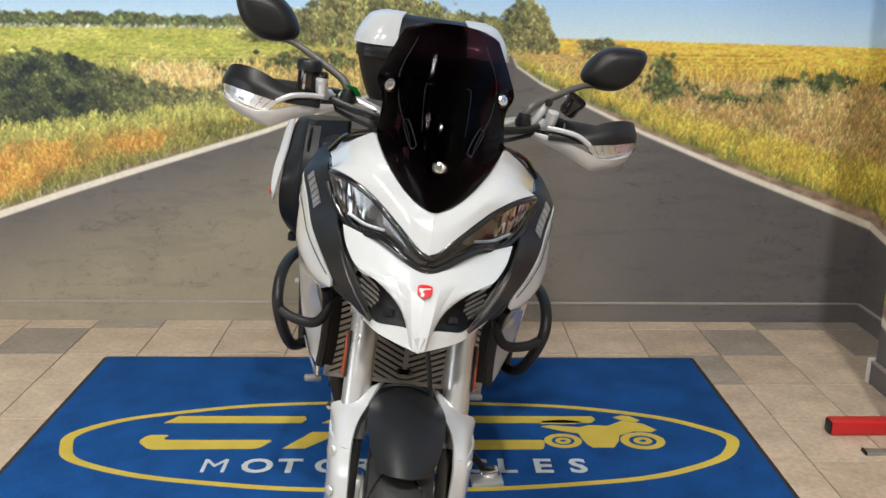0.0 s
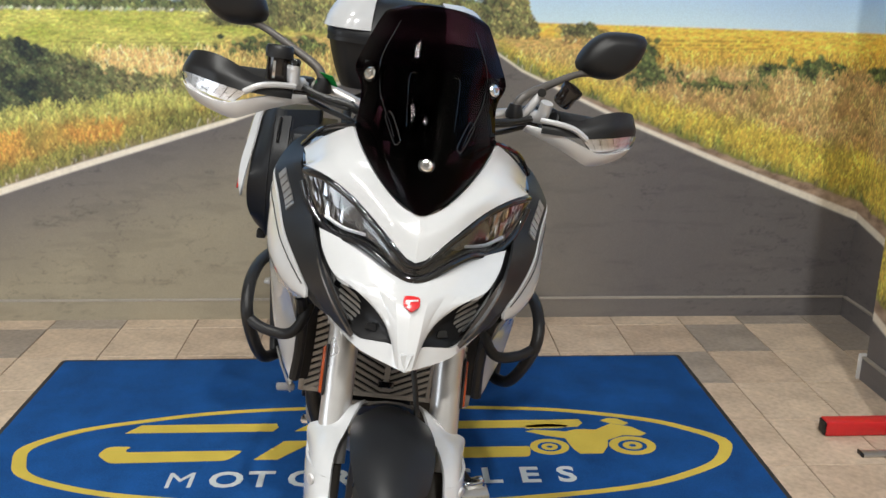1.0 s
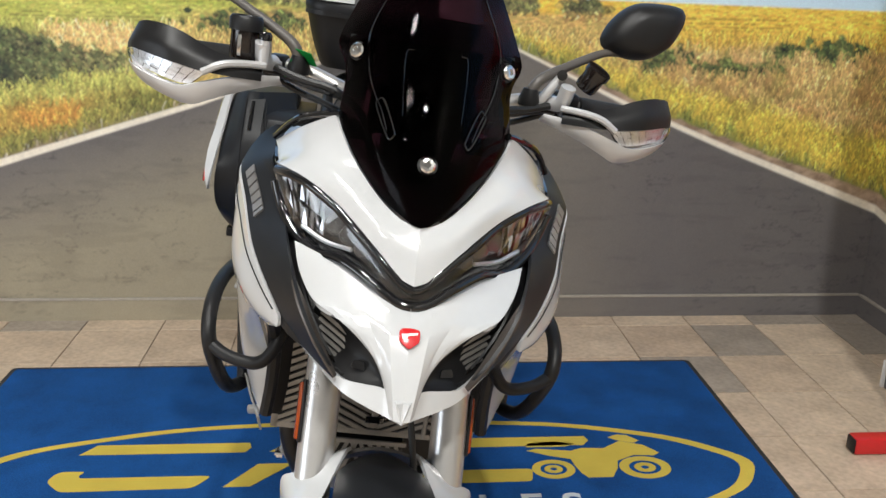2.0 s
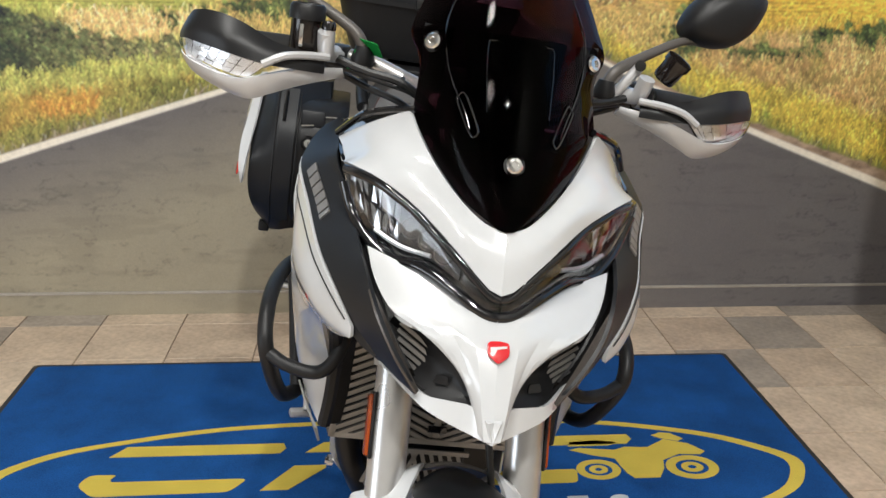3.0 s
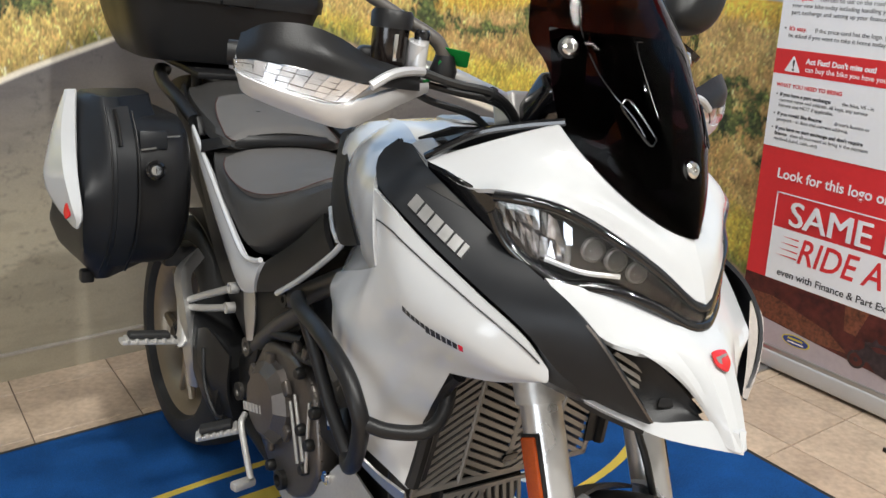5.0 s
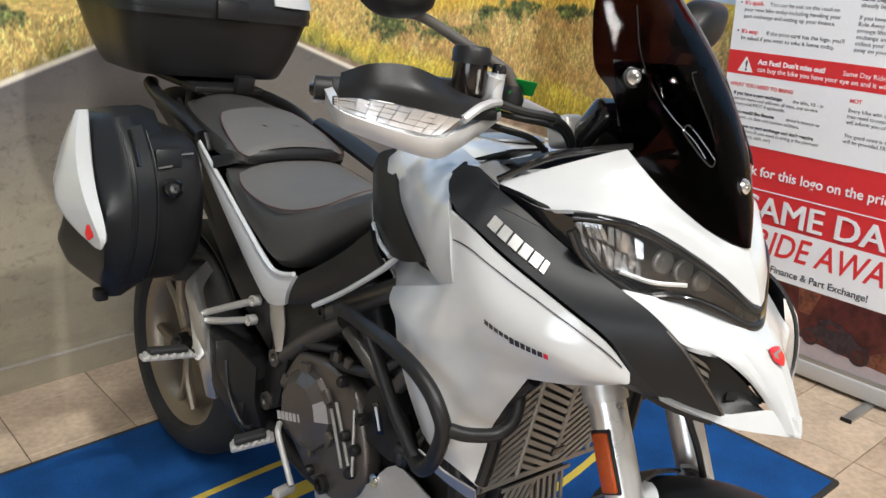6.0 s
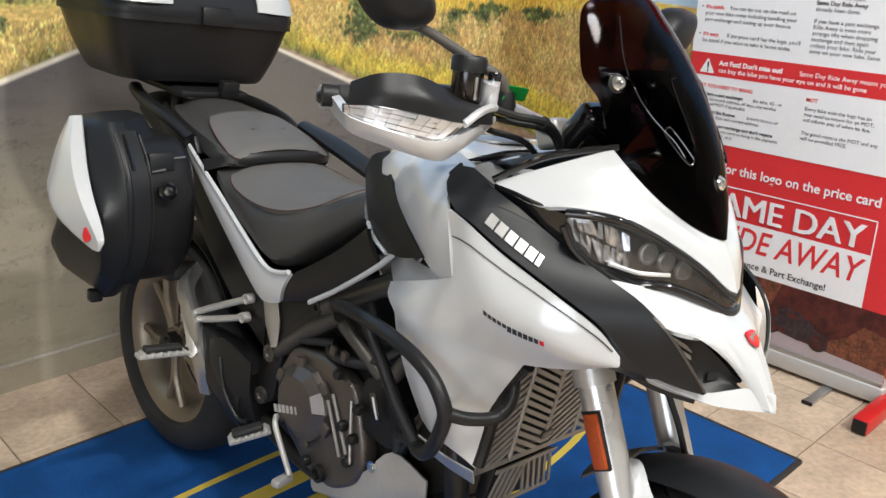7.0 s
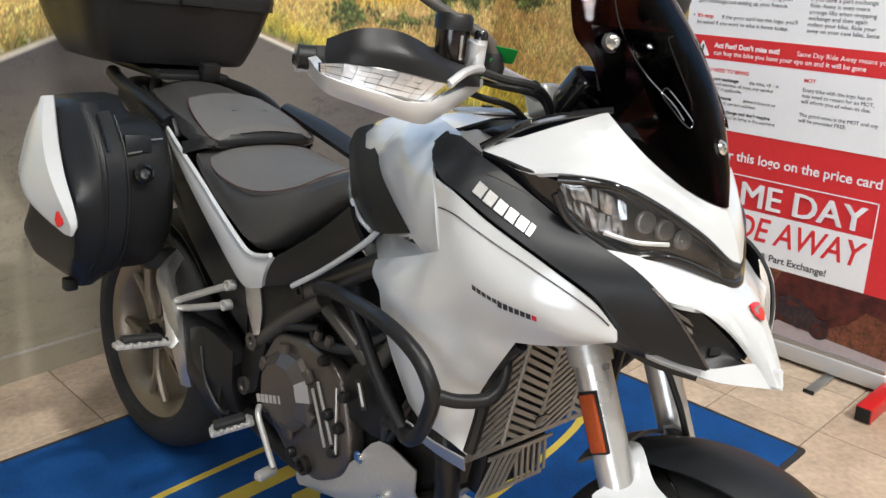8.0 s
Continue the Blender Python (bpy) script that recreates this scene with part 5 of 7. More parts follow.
part("inlet_box", loft([[(-0.10, 0.075, 0.785), (-0.10, 0.085, 0.85), (0.10, 0.085, 0.85), (0.10, 0.075, 0.785)], [(-0.14, 0.11, 0.79), (-0.14, 0.12, 0.88), (0.14, 0.12, 0.88), (0.14, 0.11, 0.79)], [(-0.17, 0.19, 0.80), (-0.17, 0.19, 0.93), (0.17, 0.19, 0.93), (0.17, 0.19, 0.80)]], 24, 8), MATT_BLACK, beak[0])
for k in range(5):
    z0 = 0.812 + 0.011 * k
    pair("inlet_slat", box(0.068 - 0.004 * abs(k - 3), 0.003, 0.0052, frame_of((-0.096, 0.068, z0 - 0.006), (0.86, -0.32, -0.5), (0.1, 1, 0)), 0), GUARD_METAL, beak, smooth=False)
pair("inlet_plate", prism(rounded([(-0.011, -0.006), (0.011, -0.006), (0.008, 0.006), (-0.008, 0.006)], 0.003), 0.003, frame_of((-0.062, 0.036, 0.808), (1, -0.4, 0), (0, 0.3, 1))), GLOSS_BLACK, beak, "small black plate in the inlet")
em = frame_of((0, 0.0105, 0.8645), (1, 0, 0), (0, 0.68, 0.73))
shield = part("nose_badge", prism(rounded([(-0.0145, 0.014), (-0.0145, -0.004), (0, -0.016), (0.0145, -0.004), (0.0145, 0.014), (0, 0.016)], 0.005), 0.003, em, 0.001), EMBLEM_RED, bike, "small red shield badge")
part("badge_swoosh", prism([(-0.011, 0.006), (0.011, 0.009), (0.011, 0.006), (-0.002, 0.0035), (-0.005, -0.004), (-0.010, -0.001)], 0.0006, em @ pose(0, 0, 0.0031)), BADGE, shield, smooth=False)

# black side blades
BLADE_IN = [(-0.215, 0.432, 1.056), (-0.226, 0.376, 1.036), (-0.227, 0.319, 1.017), (-0.199, 0.248, 0.974), (-0.188, 0.172, 0.945), (-0.175, 0.110, 0.920), (-0.156, 0.063, 0.880), (-0.127, 0.037, 0.834), (-0.094, 0.023, 0.792)]
BLADE_OUT = [(-0.236, 0.444, 1.058), (-0.254, 0.448, 1.044), (-0.270, 0.436, 1.024), (-0.282, 0.402, 1.000), (-0.281, 0.366, 0.987), (-0.263, 0.306, 0.954), (-0.240, 0.216, 0.914), (-0.209, 0.150, 0.876), (-0.181, 0.122, 0.839), (-0.153, 0.100, 0.810), (-0.121, 0.062, 0.794), (-0.096, 0.026, 0.788)]


def ruled_grid(edge_a, edge_b, n, across, bulge, out):
    a, b = spline(edge_a, n), spline(edge_b, n)
    o = np.array(Vector(out).normalized())
    return np.array([[a[i] * (1 - v) + b[i] * v + o * bulge * 4 * v * (1 - v) for v in np.linspace(0, 1, across)] for i in range(n)])


blade_grid = ruled_grid(BLADE_IN, BLADE_OUT, 32, 9, 0.0025, (-1, -0.5, 0.5))
blades = pair("side_blade", shell(blade_grid, 0.006, (-1, -0.5, 0.5)), SATIN_BLACK, None, "satin black side blade with a raised silver badge")
pair("blade_back", ruled([Vector(p) + Vector((0.008, 0.034, -0.008)) for p in BLADE_IN], [Vector(p) + Vector((0.02, 0.012, 0.0)) for p in BLADE_OUT], 20, 5, 0, (-1, -0.5, 0.5), 0.004), MATT_BLACK, blades)
pair("blade_facet", ruled([(-0.168, 0.088, 0.904), (-0.156, 0.062, 0.880), (-0.127, 0.036, 0.834), (-0.094, 0.022, 0.792)], [(-0.163, 0.095, 0.902), (-0.146, 0.078, 0.877), (-0.117, 0.050, 0.832), (-0.091, 0.028, 0.793)], 16, 3, 0, (0.6, -1, 0.1), 0.003), ENGINE_METAL, blades, "grey bevelled edge")


def on_grid(grid, u, v, lift=0.0):
    """A point on a panel at the shares u, v of its sides, lifted outwards."""
    g = np.array(grid)
    x, y = u * (g.shape[0] - 1.001), v * (g.shape[1] - 1.001)
    i, j = int(x), int(y)
    fx, fy = x - i, y - j
    p = g[i, j] * (1 - fx) * (1 - fy) + g[i + 1, j] * fx * (1 - fy) + g[i, j + 1] * (1 - fx) * fy + g[i + 1, j + 1] * fx * fy
    n = np.cross(g[i + 1, j] - g[i, j], g[i, j + 1] - g[i, j])
    n = n / np.linalg.norm(n)
    if n[0] > 0:
        n = -n
    return Vector(p + n * lift)


# black strip added to keep the gap below the blade dark
pair("blade_gasket", ruled([Vector(p) + Vector((0.012, 0.012, 0.002)) for p in BLADE_OUT], [Vector(p) + Vector((0.020, 0.022, -0.028)) for p in BLADE_OUT], 24, 4, 0, (-1, -0.3, 0.3), 0.003), MATT_BLACK, blades, "black strip behind the blade")

# badge: six plain slanted silver blocks
U0, U1, V0, V1 = 0.235, 0.445, 0.52, 0.80
for k in range(6):
    ua, ub = U0 + (U1 - U0) * k / 6, U0 + (U1 - U0) * (k + (0.82 if k < 5 else 0.42)) / 6
    lean = 0.012
    a = [on_grid(blade_grid, ua - lean, V0, 0.0035), on_grid(blade_grid, ua + lean, V1, 0.0035)]
    b = [on_grid(blade_grid, ub - lean, V0, 0.0035), on_grid(blade_grid, ub + lean, V1, 0.0035)]
    pair("badge_block", ruled(a, b, 4, 3, 0, (-1, -0.5, 0.5), 0.003), BADGE, blades, "")
pair("blade_insert", shell([[on_grid(blade_grid, 0.20 + 0.10 * u, 0.03 + 0.26 * v * (1 - u), 0.001) for v in np.linspace(0, 1, 5)] for u in np.linspace(0, 0.96, 6)], 0.002, (-1, -0.5, 0.5)), DARK_METAL, blades, "brushed grey insert")

# white side shrouds
FRONT_EDGE = [(-0.284, 0.412, 0.996), (-0.284, 0.368, 0.982), (-0.266, 0.306, 0.948), (-0.243, 0.216, 0.908), (-0.212, 0.152, 0.870), (-0.184, 0.124, 0.832)]
MID_EDGE = [(-0.282, 0.389, 0.892), (-0.279, 0.31, 0.862), (-0.256, 0.23, 0.842), (-0.222, 0.17, 0.822), (-0.184, 0.122, 0.817)]
BACK_EDGE = [(-0.277, 0.415, 0.787), (-0.248, 0.33, 0.770), (-0.225, 0.275, 0.772), (-0.205, 0.20, 0.787), (-0.188, 0.13, 0.813)]
shroud_grid = lofted_grid([FRONT_EDGE, MID_EDGE, BACK_EDGE], 34, 19)
# the part of the panel behind the notch, and the lower part; all three are one sheet
rear_grid = lofted_grid([
    [(-0.226, 0.590, 0.816), (-0.244, 0.53, 0.838), (-0.262, 0.46, 0.862), (-0.276, 0.410, 0.882), (-0.282, 0.389, 0.892)],
    [(-0.244, 0.575, 0.798), (-0.262, 0.52, 0.808), (-0.277, 0.46, 0.819), (-0.284, 0.42, 0.829), (-0.284, 0.397, 0.84)],
    [(-0.258, 0.538, 0.779), (-0.272, 0.50, 0.782), (-0.282, 0.462, 0.785), (-0.282, 0.435, 0.787), (-0.277, 0.415, 0.787)]], 18, 10)
rear_grid[-1] = shroud_grid[0, 9:]
LOW_A = [(-0.258, 0.538, 0.779), (-0.282, 0.462, 0.785), (-0.277, 0.415, 0.787), (-0.248, 0.33, 0.770), (-0.225, 0.275, 0.772)]
LOW_B = [(-0.264, 0.520, 0.745), (-0.272, 0.455, 0.715), (-0.258, 0.40, 0.69), (-0.228, 0.36, 0.675), (-0.202, 0.334, 0.672)]
LOW_C = [(-0.236, 0.465, 0.60), (-0.240, 0.43, 0.585), (-0.232, 0.40, 0.575), (-0.218, 0.372, 0.56), (-0.205, 0.352, 0.545)]
LOW_M = [(-0.255, 0.498, 0.68), (-0.260, 0.445, 0.65), (-0.248, 0.40, 0.63), (-0.226, 0.368, 0.618), (-0.200, 0.345, 0.612)]
seam = np.concatenate([rear_grid[:, -1], shroud_grid[1:18, -1]])
low_grid = lofted_grid([LOW_A, LOW_B, LOW_M, LOW_C], len(seam), 18)
low_grid = low_grid + (seam - low_grid[:, 0])[:, None] * np.clip(1 - np.linspace(0, 2.5, 18), 0, 1)[None, :, None]
shrouds = pair("side_shroud", welded_shell([shroud_grid, rear_grid, low_grid], 0.006, (-1, -0.2, 0.2)), WHITE, None, "gloss white radiator side panel with black pinstripe", crease=50)
pair("shroud_rim", tube([(-0.200, 0.275, 0.765), (-0.196, 0.305, 0.735), (-0.192, 0.333, 0.68), (-0.193, 0.345, 0.61), (-0.198, 0.353, 0.55)], 0.012, 8, 18), MATT_BLACK, shrouds, "black inner edge")
pair("rim_plate", ruled([(-0.203, 0.272, 0.768), (-0.198, 0.305, 0.735), (-0.194, 0.333, 0.68), (-0.195, 0.345, 0.61), (-0.200, 0.353, 0.55)], [(-0.168, 0.290, 0.768), (-0.164, 0.318, 0.735), (-0.162, 0.340, 0.68), (-0.164, 0.350, 0.61), (-0.170, 0.357, 0.55)], 14, 4, 0.002, (-0.2, -1, 0), 0.006), MATT_BLACK, shrouds, "black inner panel")
# the shaded gap between two panels, put in as a thin black tube
pair("pinstripe", tube([on_grid(shroud_grid, u, float(np.interp(u, (0.012, 0.05, 0.15, 0.3, 0.5, 0.7, 0.95), (0.188, 0.168, 0.136, 0.113, 0.10, 0.105, 0.14))), 0.0007) for u in np.linspace(0.012, 0.95, 34)], 0.0011, 6, 60), GAP_BLACK, shrouds)
for k in range(12):
    u0 = 0.252 + 0.0305 * k
    v = 0.530 - 0.001 * k
    tall = 0.034 if k < 5 else 0.058
    mt = EMBLEM_RED if k == 11 else GRAPHIC_BLACK
    quad = [[on_grid(shroud_grid, u0 + 0.004 * f, v + tall * f, 0.0006) for f in (0, 0.5, 1)], [on_grid(shroud_grid, u0 + 0.024 + 0.004 * f, v + tall * f, 0.0006) for f in (0, 0.5, 1)]]
    pair("side_graphic", ruled(quad[0], quad[1], 3, 3, 0, (-1, 0, 0), 0.0008), mt, shrouds)
# the white tank side that dips into the notch
pair("tank_side", shell(lofted_grid([
    [(-0.120, 0.685, 1.048), (-0.140, 0.61, 1.066), (-0.165, 0.53, 1.068), (-0.200, 0.440, 1.056)],
    [(-0.178, 0.655, 1.002), (-0.212, 0.585, 1.025), (-0.234, 0.515, 1.040), (-0.248, 0.440, 1.042)],
    [(-0.206, 0.622, 0.968), (-0.243, 0.555, 0.985), (-0.264, 0.495, 1.002), (-0.272, 0.430, 1.012)],
    [(-0.229, 0.568, 0.937), (-0.257, 0.515, 0.952), (-0.274, 0.462, 0.965), (-0.284, 0.412, 0.985)],
    [(-0.252, 0.482, 0.887), (-0.266, 0.452, 0.900), (-0.278, 0.422, 0.915), (-0.289, 0.395, 0.935)],
    [(-0.264, 0.432, 0.872), (-0.271, 0.416, 0.877), (-0.278, 0.402, 0.884), (-0.284, 0.388, 0.892)]], 14, 26), 0.007, (-1, 0, 0.4)), WHITE, shrouds, "gloss white tank side panel ending in a point")
pair("notch_facet", ruled([(-0.15, 0.679, 0.823), (-0.168, 0.626, 0.853), (-0.208, 0.538, 0.863), (-0.262, 0.431, 0.88)], [(-0.219, 0.590, 0.812), (-0.237, 0.53, 0.834), (-0.255, 0.46, 0.858), (-0.274, 0.395, 0.885)], 12, 4, 0, (-1, 0, 1), 0.003), WHITE, shrouds, "white recessed facet in the notch")

# radiator with slatted guard
rad = part("radiator", box(0.37, 0.035, 0.245, pose(0, 0.385, 0.65), 0.006), MATT_BLACK, bike, "black radiator behind a slatted aluminium guard")
LEAN_BACK = Matrix.Translation((0, 0.352, 0.738)) @ Matrix.Rotation(radians(9), 4, "X") @ Matrix.Translation((0, -0.37, -0.75))
rad.matrix_basis = LEAN_BACK
part("guard_spine", box(0.012, 0.004, 0.19, pose(0, 0.352, 0.64), 0.001), GUARD_METAL, rad)
for s in (-1, 1):
    part("guard_edge", box(0.012, 0.004, 0.22, pose(s * 0.182, 0.352, 0.64), 0.001), GUARD_METAL, rad)
    part("guard_edge", box(0.37, 0.004, 0.012, pose(0, 0.352, 0.64 + s * 0.105), 0.001), GUARD_METAL, rad)
    part("guard_rib", tube([(s * 0.095, 0.352, 0.535), (s * 0.095, 0.352, 0.745)], 0.0045, 6, 2), GUARD_METAL, rad)
    for k in range(17):
        z = 0.515 + 0.0165 * k
        for x0, x1, up in ((0.006, 0.092, 0.045), (0.1, 0.18, -0.045)):
            za, zb = z + (0 if up > 0 else 0.045), z + (up if up > 0 else 0)
            lo, hi = 0.537, 0.743
            pts = []
            for f in (0, 1):
                pts.append((x0 + (x1 - x0) * f, za + (zb - za) * f))
            (xa, ya), (xb, yb) = pts
            if max(ya, yb) < lo or min(ya, yb) > hi:
                continue
            for (px, py), (qx, qy) in ((pts[0], pts[1]),):
                t0 = 0 if lo <= py <= hi else ((lo if py < lo else hi) - py) / (qy - py)
                t1 = 1 if lo <= qy <= hi else ((lo if qy < lo else hi) - py) / (qy - py)
            A = Vector((s * (xa + (xb - xa) * t0), 0.352, ya + (yb - ya) * t0))
            B = Vector((s * (xa + (xb - xa) * t1), 0.352, ya + (yb - ya) * t1))
            if (B - A).length > 0.012:
                mm = frame_of((A + B) / 2, B - A, (0, 1, 0))
                part("slat", box((B - A).length, 0.003, 0.0085, mm, 0), GUARD_METAL, rad, smooth=False)
cool = part("oil_cooler", box(0.17, 0.03, 0.085, pose(-0.01, 0.395, 0.47), 0.005), MATT_BLACK, bike, "small oil cooler behind a slatted aluminium guard")
cool.matrix_basis = Matrix.Translation((-0.012, -0.012, -0.008)) @ LEAN_BACK
for z in (0.43, 0.512):
    part("guard_edge", box(0.18, 0.004, 0.01, pose(-0.01, 0.372, z), 0.001), GUARD_METAL, cool)
for k in range(11):
    x = -0.0925 + 0.0165 * k
    part("slat", box(0.007, 0.003, 0.082, pose(x, 0.372, 0.471, 0, 18 if x < -0.01 else -18, 0), 0), GUARD_METAL, cool, smooth=False)
part("guard_plate", box(0.034, 0.003, 0.014, pose(0, 0.349, 0.565), 0.003), GLOSS_BLACK, rad, "small dark maker's plate")


def ring_section(y, w, top, bottom, shoulder=0.5, crown=0.02, tuck=0.9):
    """A closed cross-section at y: half-width w, flat-crowned top, tucked-in bottom."""
    mid = bottom + (top - bottom) * shoulder
    right = [(-w * tuck, y, bottom), (-w, y, mid), (-w * 0.9, y, top - crown), (-w * 0.5, y, top - crown * 0.25)]
    return right + [(0, y, top)] + [(-x, yy, z) for x, yy, z in right[::-1]] + [(0, y, bottom)]


# tank
tank = part("fuel_tank", loft([ring_section(0.43, 0.10, 1.045, 0.92), ring_section(0.47, 0.15, 1.062, 0.90), ring_section(0.56, 0.19, 1.074, 0.87), ring_section(0.66, 0.19, 1.062, 0.86), ring_section(0.745, 0.155, 1.03, 0.86), ring_section(0.81, 0.115, 0.975, 0.86), ring_section(0.835, 0.09, 0.93, 0.87)], 36, 26), WHITE, bike, "gloss white fuel tank with black knee pads")
cap = part("filler_cap", lathe([(0, 0), (0.062, 0), (0.062, 0.004), (0.054, 0.007), (0.05, 0.005), (0.03, 0.009), (0, 0.010)], 32, frame_of((0, 0.575, 1.071), (1, 0, 0), (0, 1, -0.08))), ALUMINIUM, tank, "round silver filler cap")
part("cap_keyhole", lathe([(0, 0), (0.011, 0), (0.011, 0.003), (0, 0.003)], 16, frame_of((0, 0.575, 1.081), (1, 0, 0), (0, 1, -0.08))), DARK_METAL, cap)
pads = pair("knee_pad", shell(lofted_grid([[(-0.100, 0.835, 0.968), (-0.130, 0.79, 0.922), (-0.160, 0.738, 0.884), (-0.207, 0.63, 0.858)], [(-0.138, 0.772, 1.010), (-0.180, 0.712, 0.956), (-0.209, 0.656, 0.916), (-0.240, 0.555, 0.872)], [(-0.154, 0.708, 1.032), (-0.208, 0.628, 0.976), (-0.235, 0.570, 0.943), (-0.258, 0.484, 0.893)]], 18, 14), 0.012, (-1, 0.3, 0.2)), MATT_BLACK, (tank, tank), "matt black knee pad")
part("dash", box(0.17, 0.045, 0.10, pose(0, 0.345, 1.13, 35), 0.012, 3), GLOSS_BLACK, bike, "black instrument panel")
part("ignition_cover", box(0.11, 0.10, 0.04, pose(0, 0.43, 1.055, -10), 0.012, 3), MATT_BLACK, bike)
pair("blade_cap", ruled([(-0.216, 0.433, 1.057), (-0.224, 0.372, 1.038)], [(-0.188, 0.424, 1.067), (-0.190, 0.372, 1.058)], 6, 5, 0.002, (-0.3, 0, 1), 0.006), ALUMINIUM, blades, "silver upper insert")
pair("tank_infill", ruled([(-0.16, 0.42, 1.085), (-0.10, 0.40, 1.09)], [(-0.16, 0.50, 1.055), (-0.10, 0.48, 1.06)], 5, 4, 0, (0, 0, 1), 0.004), MATT_BLACK, (tank, tank))

# seats
seat = part("rider_seat", loft([ring_section(0.80, 0.06, 0.925, 0.88), ring_section(0.84, 0.10, 0.925, 0.85), ring_section(0.92, 0.145, 0.898, 0.78, 0.45, 0.03), ring_section(1.02, 0.18, 0.876, 0.715, 0.42, 0.034), ring_section(1.12, 0.184, 0.874, 0.755, 0.45, 0.034), ring_section(1.22, 0.177, 0.886, 0.80, 0.5, 0.03), ring_section(1.30, 0.16, 0.90, 0.845, 0.5, 0.025)], 36, 26), SEAT_DARK, bike, "dark grey rider seat with a lighter panel and red stitching")
pillion = part("pillion_seat", loft([ring_section(1.262, 0.140, 0.925, 0.89), ring_section(1.282, 0.152, 0.942, 0.885, 0.6, 0.03), ring_section(1.36, 0.152, 0.968, 0.885, 0.6, 0.03), ring_section(1.48, 0.145, 0.992, 0.91, 0.6, 0.03), ring_section(1.58, 0.125, 1.005, 0.94, 0.6, 0.03), ring_section(1.64, 0.09, 1.0, 0.96)], 36, 26), SEAT_DARK, bike, "dark grey pillion seat with a lighter panel")
part("seat_gap", ruled([(-0.182, 1.325, 0.868), (-0.13, 1.262, 0.894), (0, 1.243, 0.902), (0.13, 1.262, 0.894), (0.182, 1.325, 0.868)], [(-0.180, 1.335, 0.894), (-0.13, 1.270, 0.917), (0, 1.250, 0.924), (0.13, 1.270, 0.917), (0.180, 1.335, 0.894)], 24, 5, 0.003, (0, -1, 0.3), 0.03), MATT_BLACK, seat, "black strap between the seats")


def crown_patch(sections, ys, halves, lift):
    """A thin panel laid on the crown of a seat; it follows the seat's own top."""
    rows = []
    for (y, top, crown, w), h in zip(sections, halves):
        row = []
        for f in np.linspace(-1, 1, 11):
            x = h * f
            q = abs(x) / w
            drop = crown * (0.25 * min(1, q / 0.5) ** 2 + 0.75 * (max(0, q - 0.5) / 0.4) ** 1.6)
            row.append((x, y, top - drop + lift))
        rows.append(row)
    return rows


r_rows = crown_patch([(0.893, 0.907, 0.028, 0.133), (0.897, 0.906, 0.028, 0.135), (0.91, 0.902, 0.029, 0.14), (0.94, 0.893, 0.031, 0.152), (1.0, 0.880, 0.033, 0.175), (1.08, 0.874, 0.034, 0.183), (1.16, 0.878, 0.033, 0.182), (1.22, 0.886, 0.03, 0.177), (1.255, 0.892, 0.028, 0.17)], None, [0.030, 0.070, 0.102, 0.136, 0.168, 0.178, 0.176, 0.168, 0.152], 0.005)
grey1 = part("seat_panel", shell(lofted_grid(r_rows, 22, 24), 0.012, (0, 0, 1)), SEAT_GREY, seat, "lighter grey seat panel")
p_rows = crown_patch([(1.258, 0.922, 0.02, 0.140), (1.266, 0.934, 0.026, 0.146), (1.288, 0.945, 0.03, 0.151), (1.35, 0.966, 0.03, 0.152), (1.41, 0.980, 0.03, 0.15), (1.445, 0.987, 0.03, 0.147)], None, [0.128, 0.138, 0.142, 0.136, 0.120, 0.102], 0.006)
grey2 = part("seat_panel", shell(lofted_grid(p_rows, 22, 18), 0.012, (0, 0, 1)), SEAT_GREY, pillion, "lighter grey seat panel")
for owner, rr in ((grey1, r_rows), (grey2, p_rows)):
    for s in (0, -1):
        part("stitching", tube([Vector(r[s]) + Vector((0, 0, 0.0003)) for r in rr], 0.0012, 6, 40), STITCH, owner)
for k in range(7):
    part("name_mark", box(0.008, 0.005, 0.0012, pose(-0.045 + 0.015 * k, 1.335, 0.9655, 14), 0), GRAPHIC_BLACK, grey2, smooth=False)

# white seat-side trim, black side covers
T_UP = [(-0.150, 1.47, 0.935), (-0.165, 1.41, 0.900), (-0.181, 1.24, 0.820), (-0.191, 1.09, 0.742), (-0.194, 1.02, 0.712), (-0.194, 0.975, 0.714), (-0.194, 0.94, 0.725)]
T_LO = [(-0.152, 1.465, 0.915), (-0.165, 1.405, 0.865), (-0.180, 1.25, 0.765), (-0.188, 1.11, 0.672), (-0.188, 1.05, 0.635), (-0.188, 1.015, 0.634), (-0.188, 0.975, 0.648)]
trims = pair("seat_trim", ruled(T_UP, T_LO, 26, 7, 0.006, (-1, 0, 0.2), 0.01), WHITE, None, "white trim below the seat")
pair("trim_ridge", tube([Vector(p) + Vector((-0.002, 0, 0.003)) for p in T_UP], 0.0055, 8, 30), WHITE, trims)
C_UP = [(-0.193, 0.92, 0.733), (-0.194, 0.85, 0.775), (-0.195, 0.78, 0.822), (-0.199, 0.70, 0.885)]
C_LO = [(-0.188, 0.965, 0.652), (-0.188, 0.87, 0.688), (-0.192, 0.77, 0.745), (-0.20, 0.655, 0.825)]
pair("side_cover", ruled(C_UP, C_LO, 16, 6, 0.006, (-1, 0, 0), 0.01), MATT_BLACK, None, "matt black side cover below the tank")
pair("cover_line", tube([(-0.192, 0.865, 0.684), (-0.196, 0.77, 0.742), (-0.203, 0.655, 0.822), (-0.205, 0.61, 0.862)], 0.0058, 8, 20), WHITE, trims, "thin white edge")
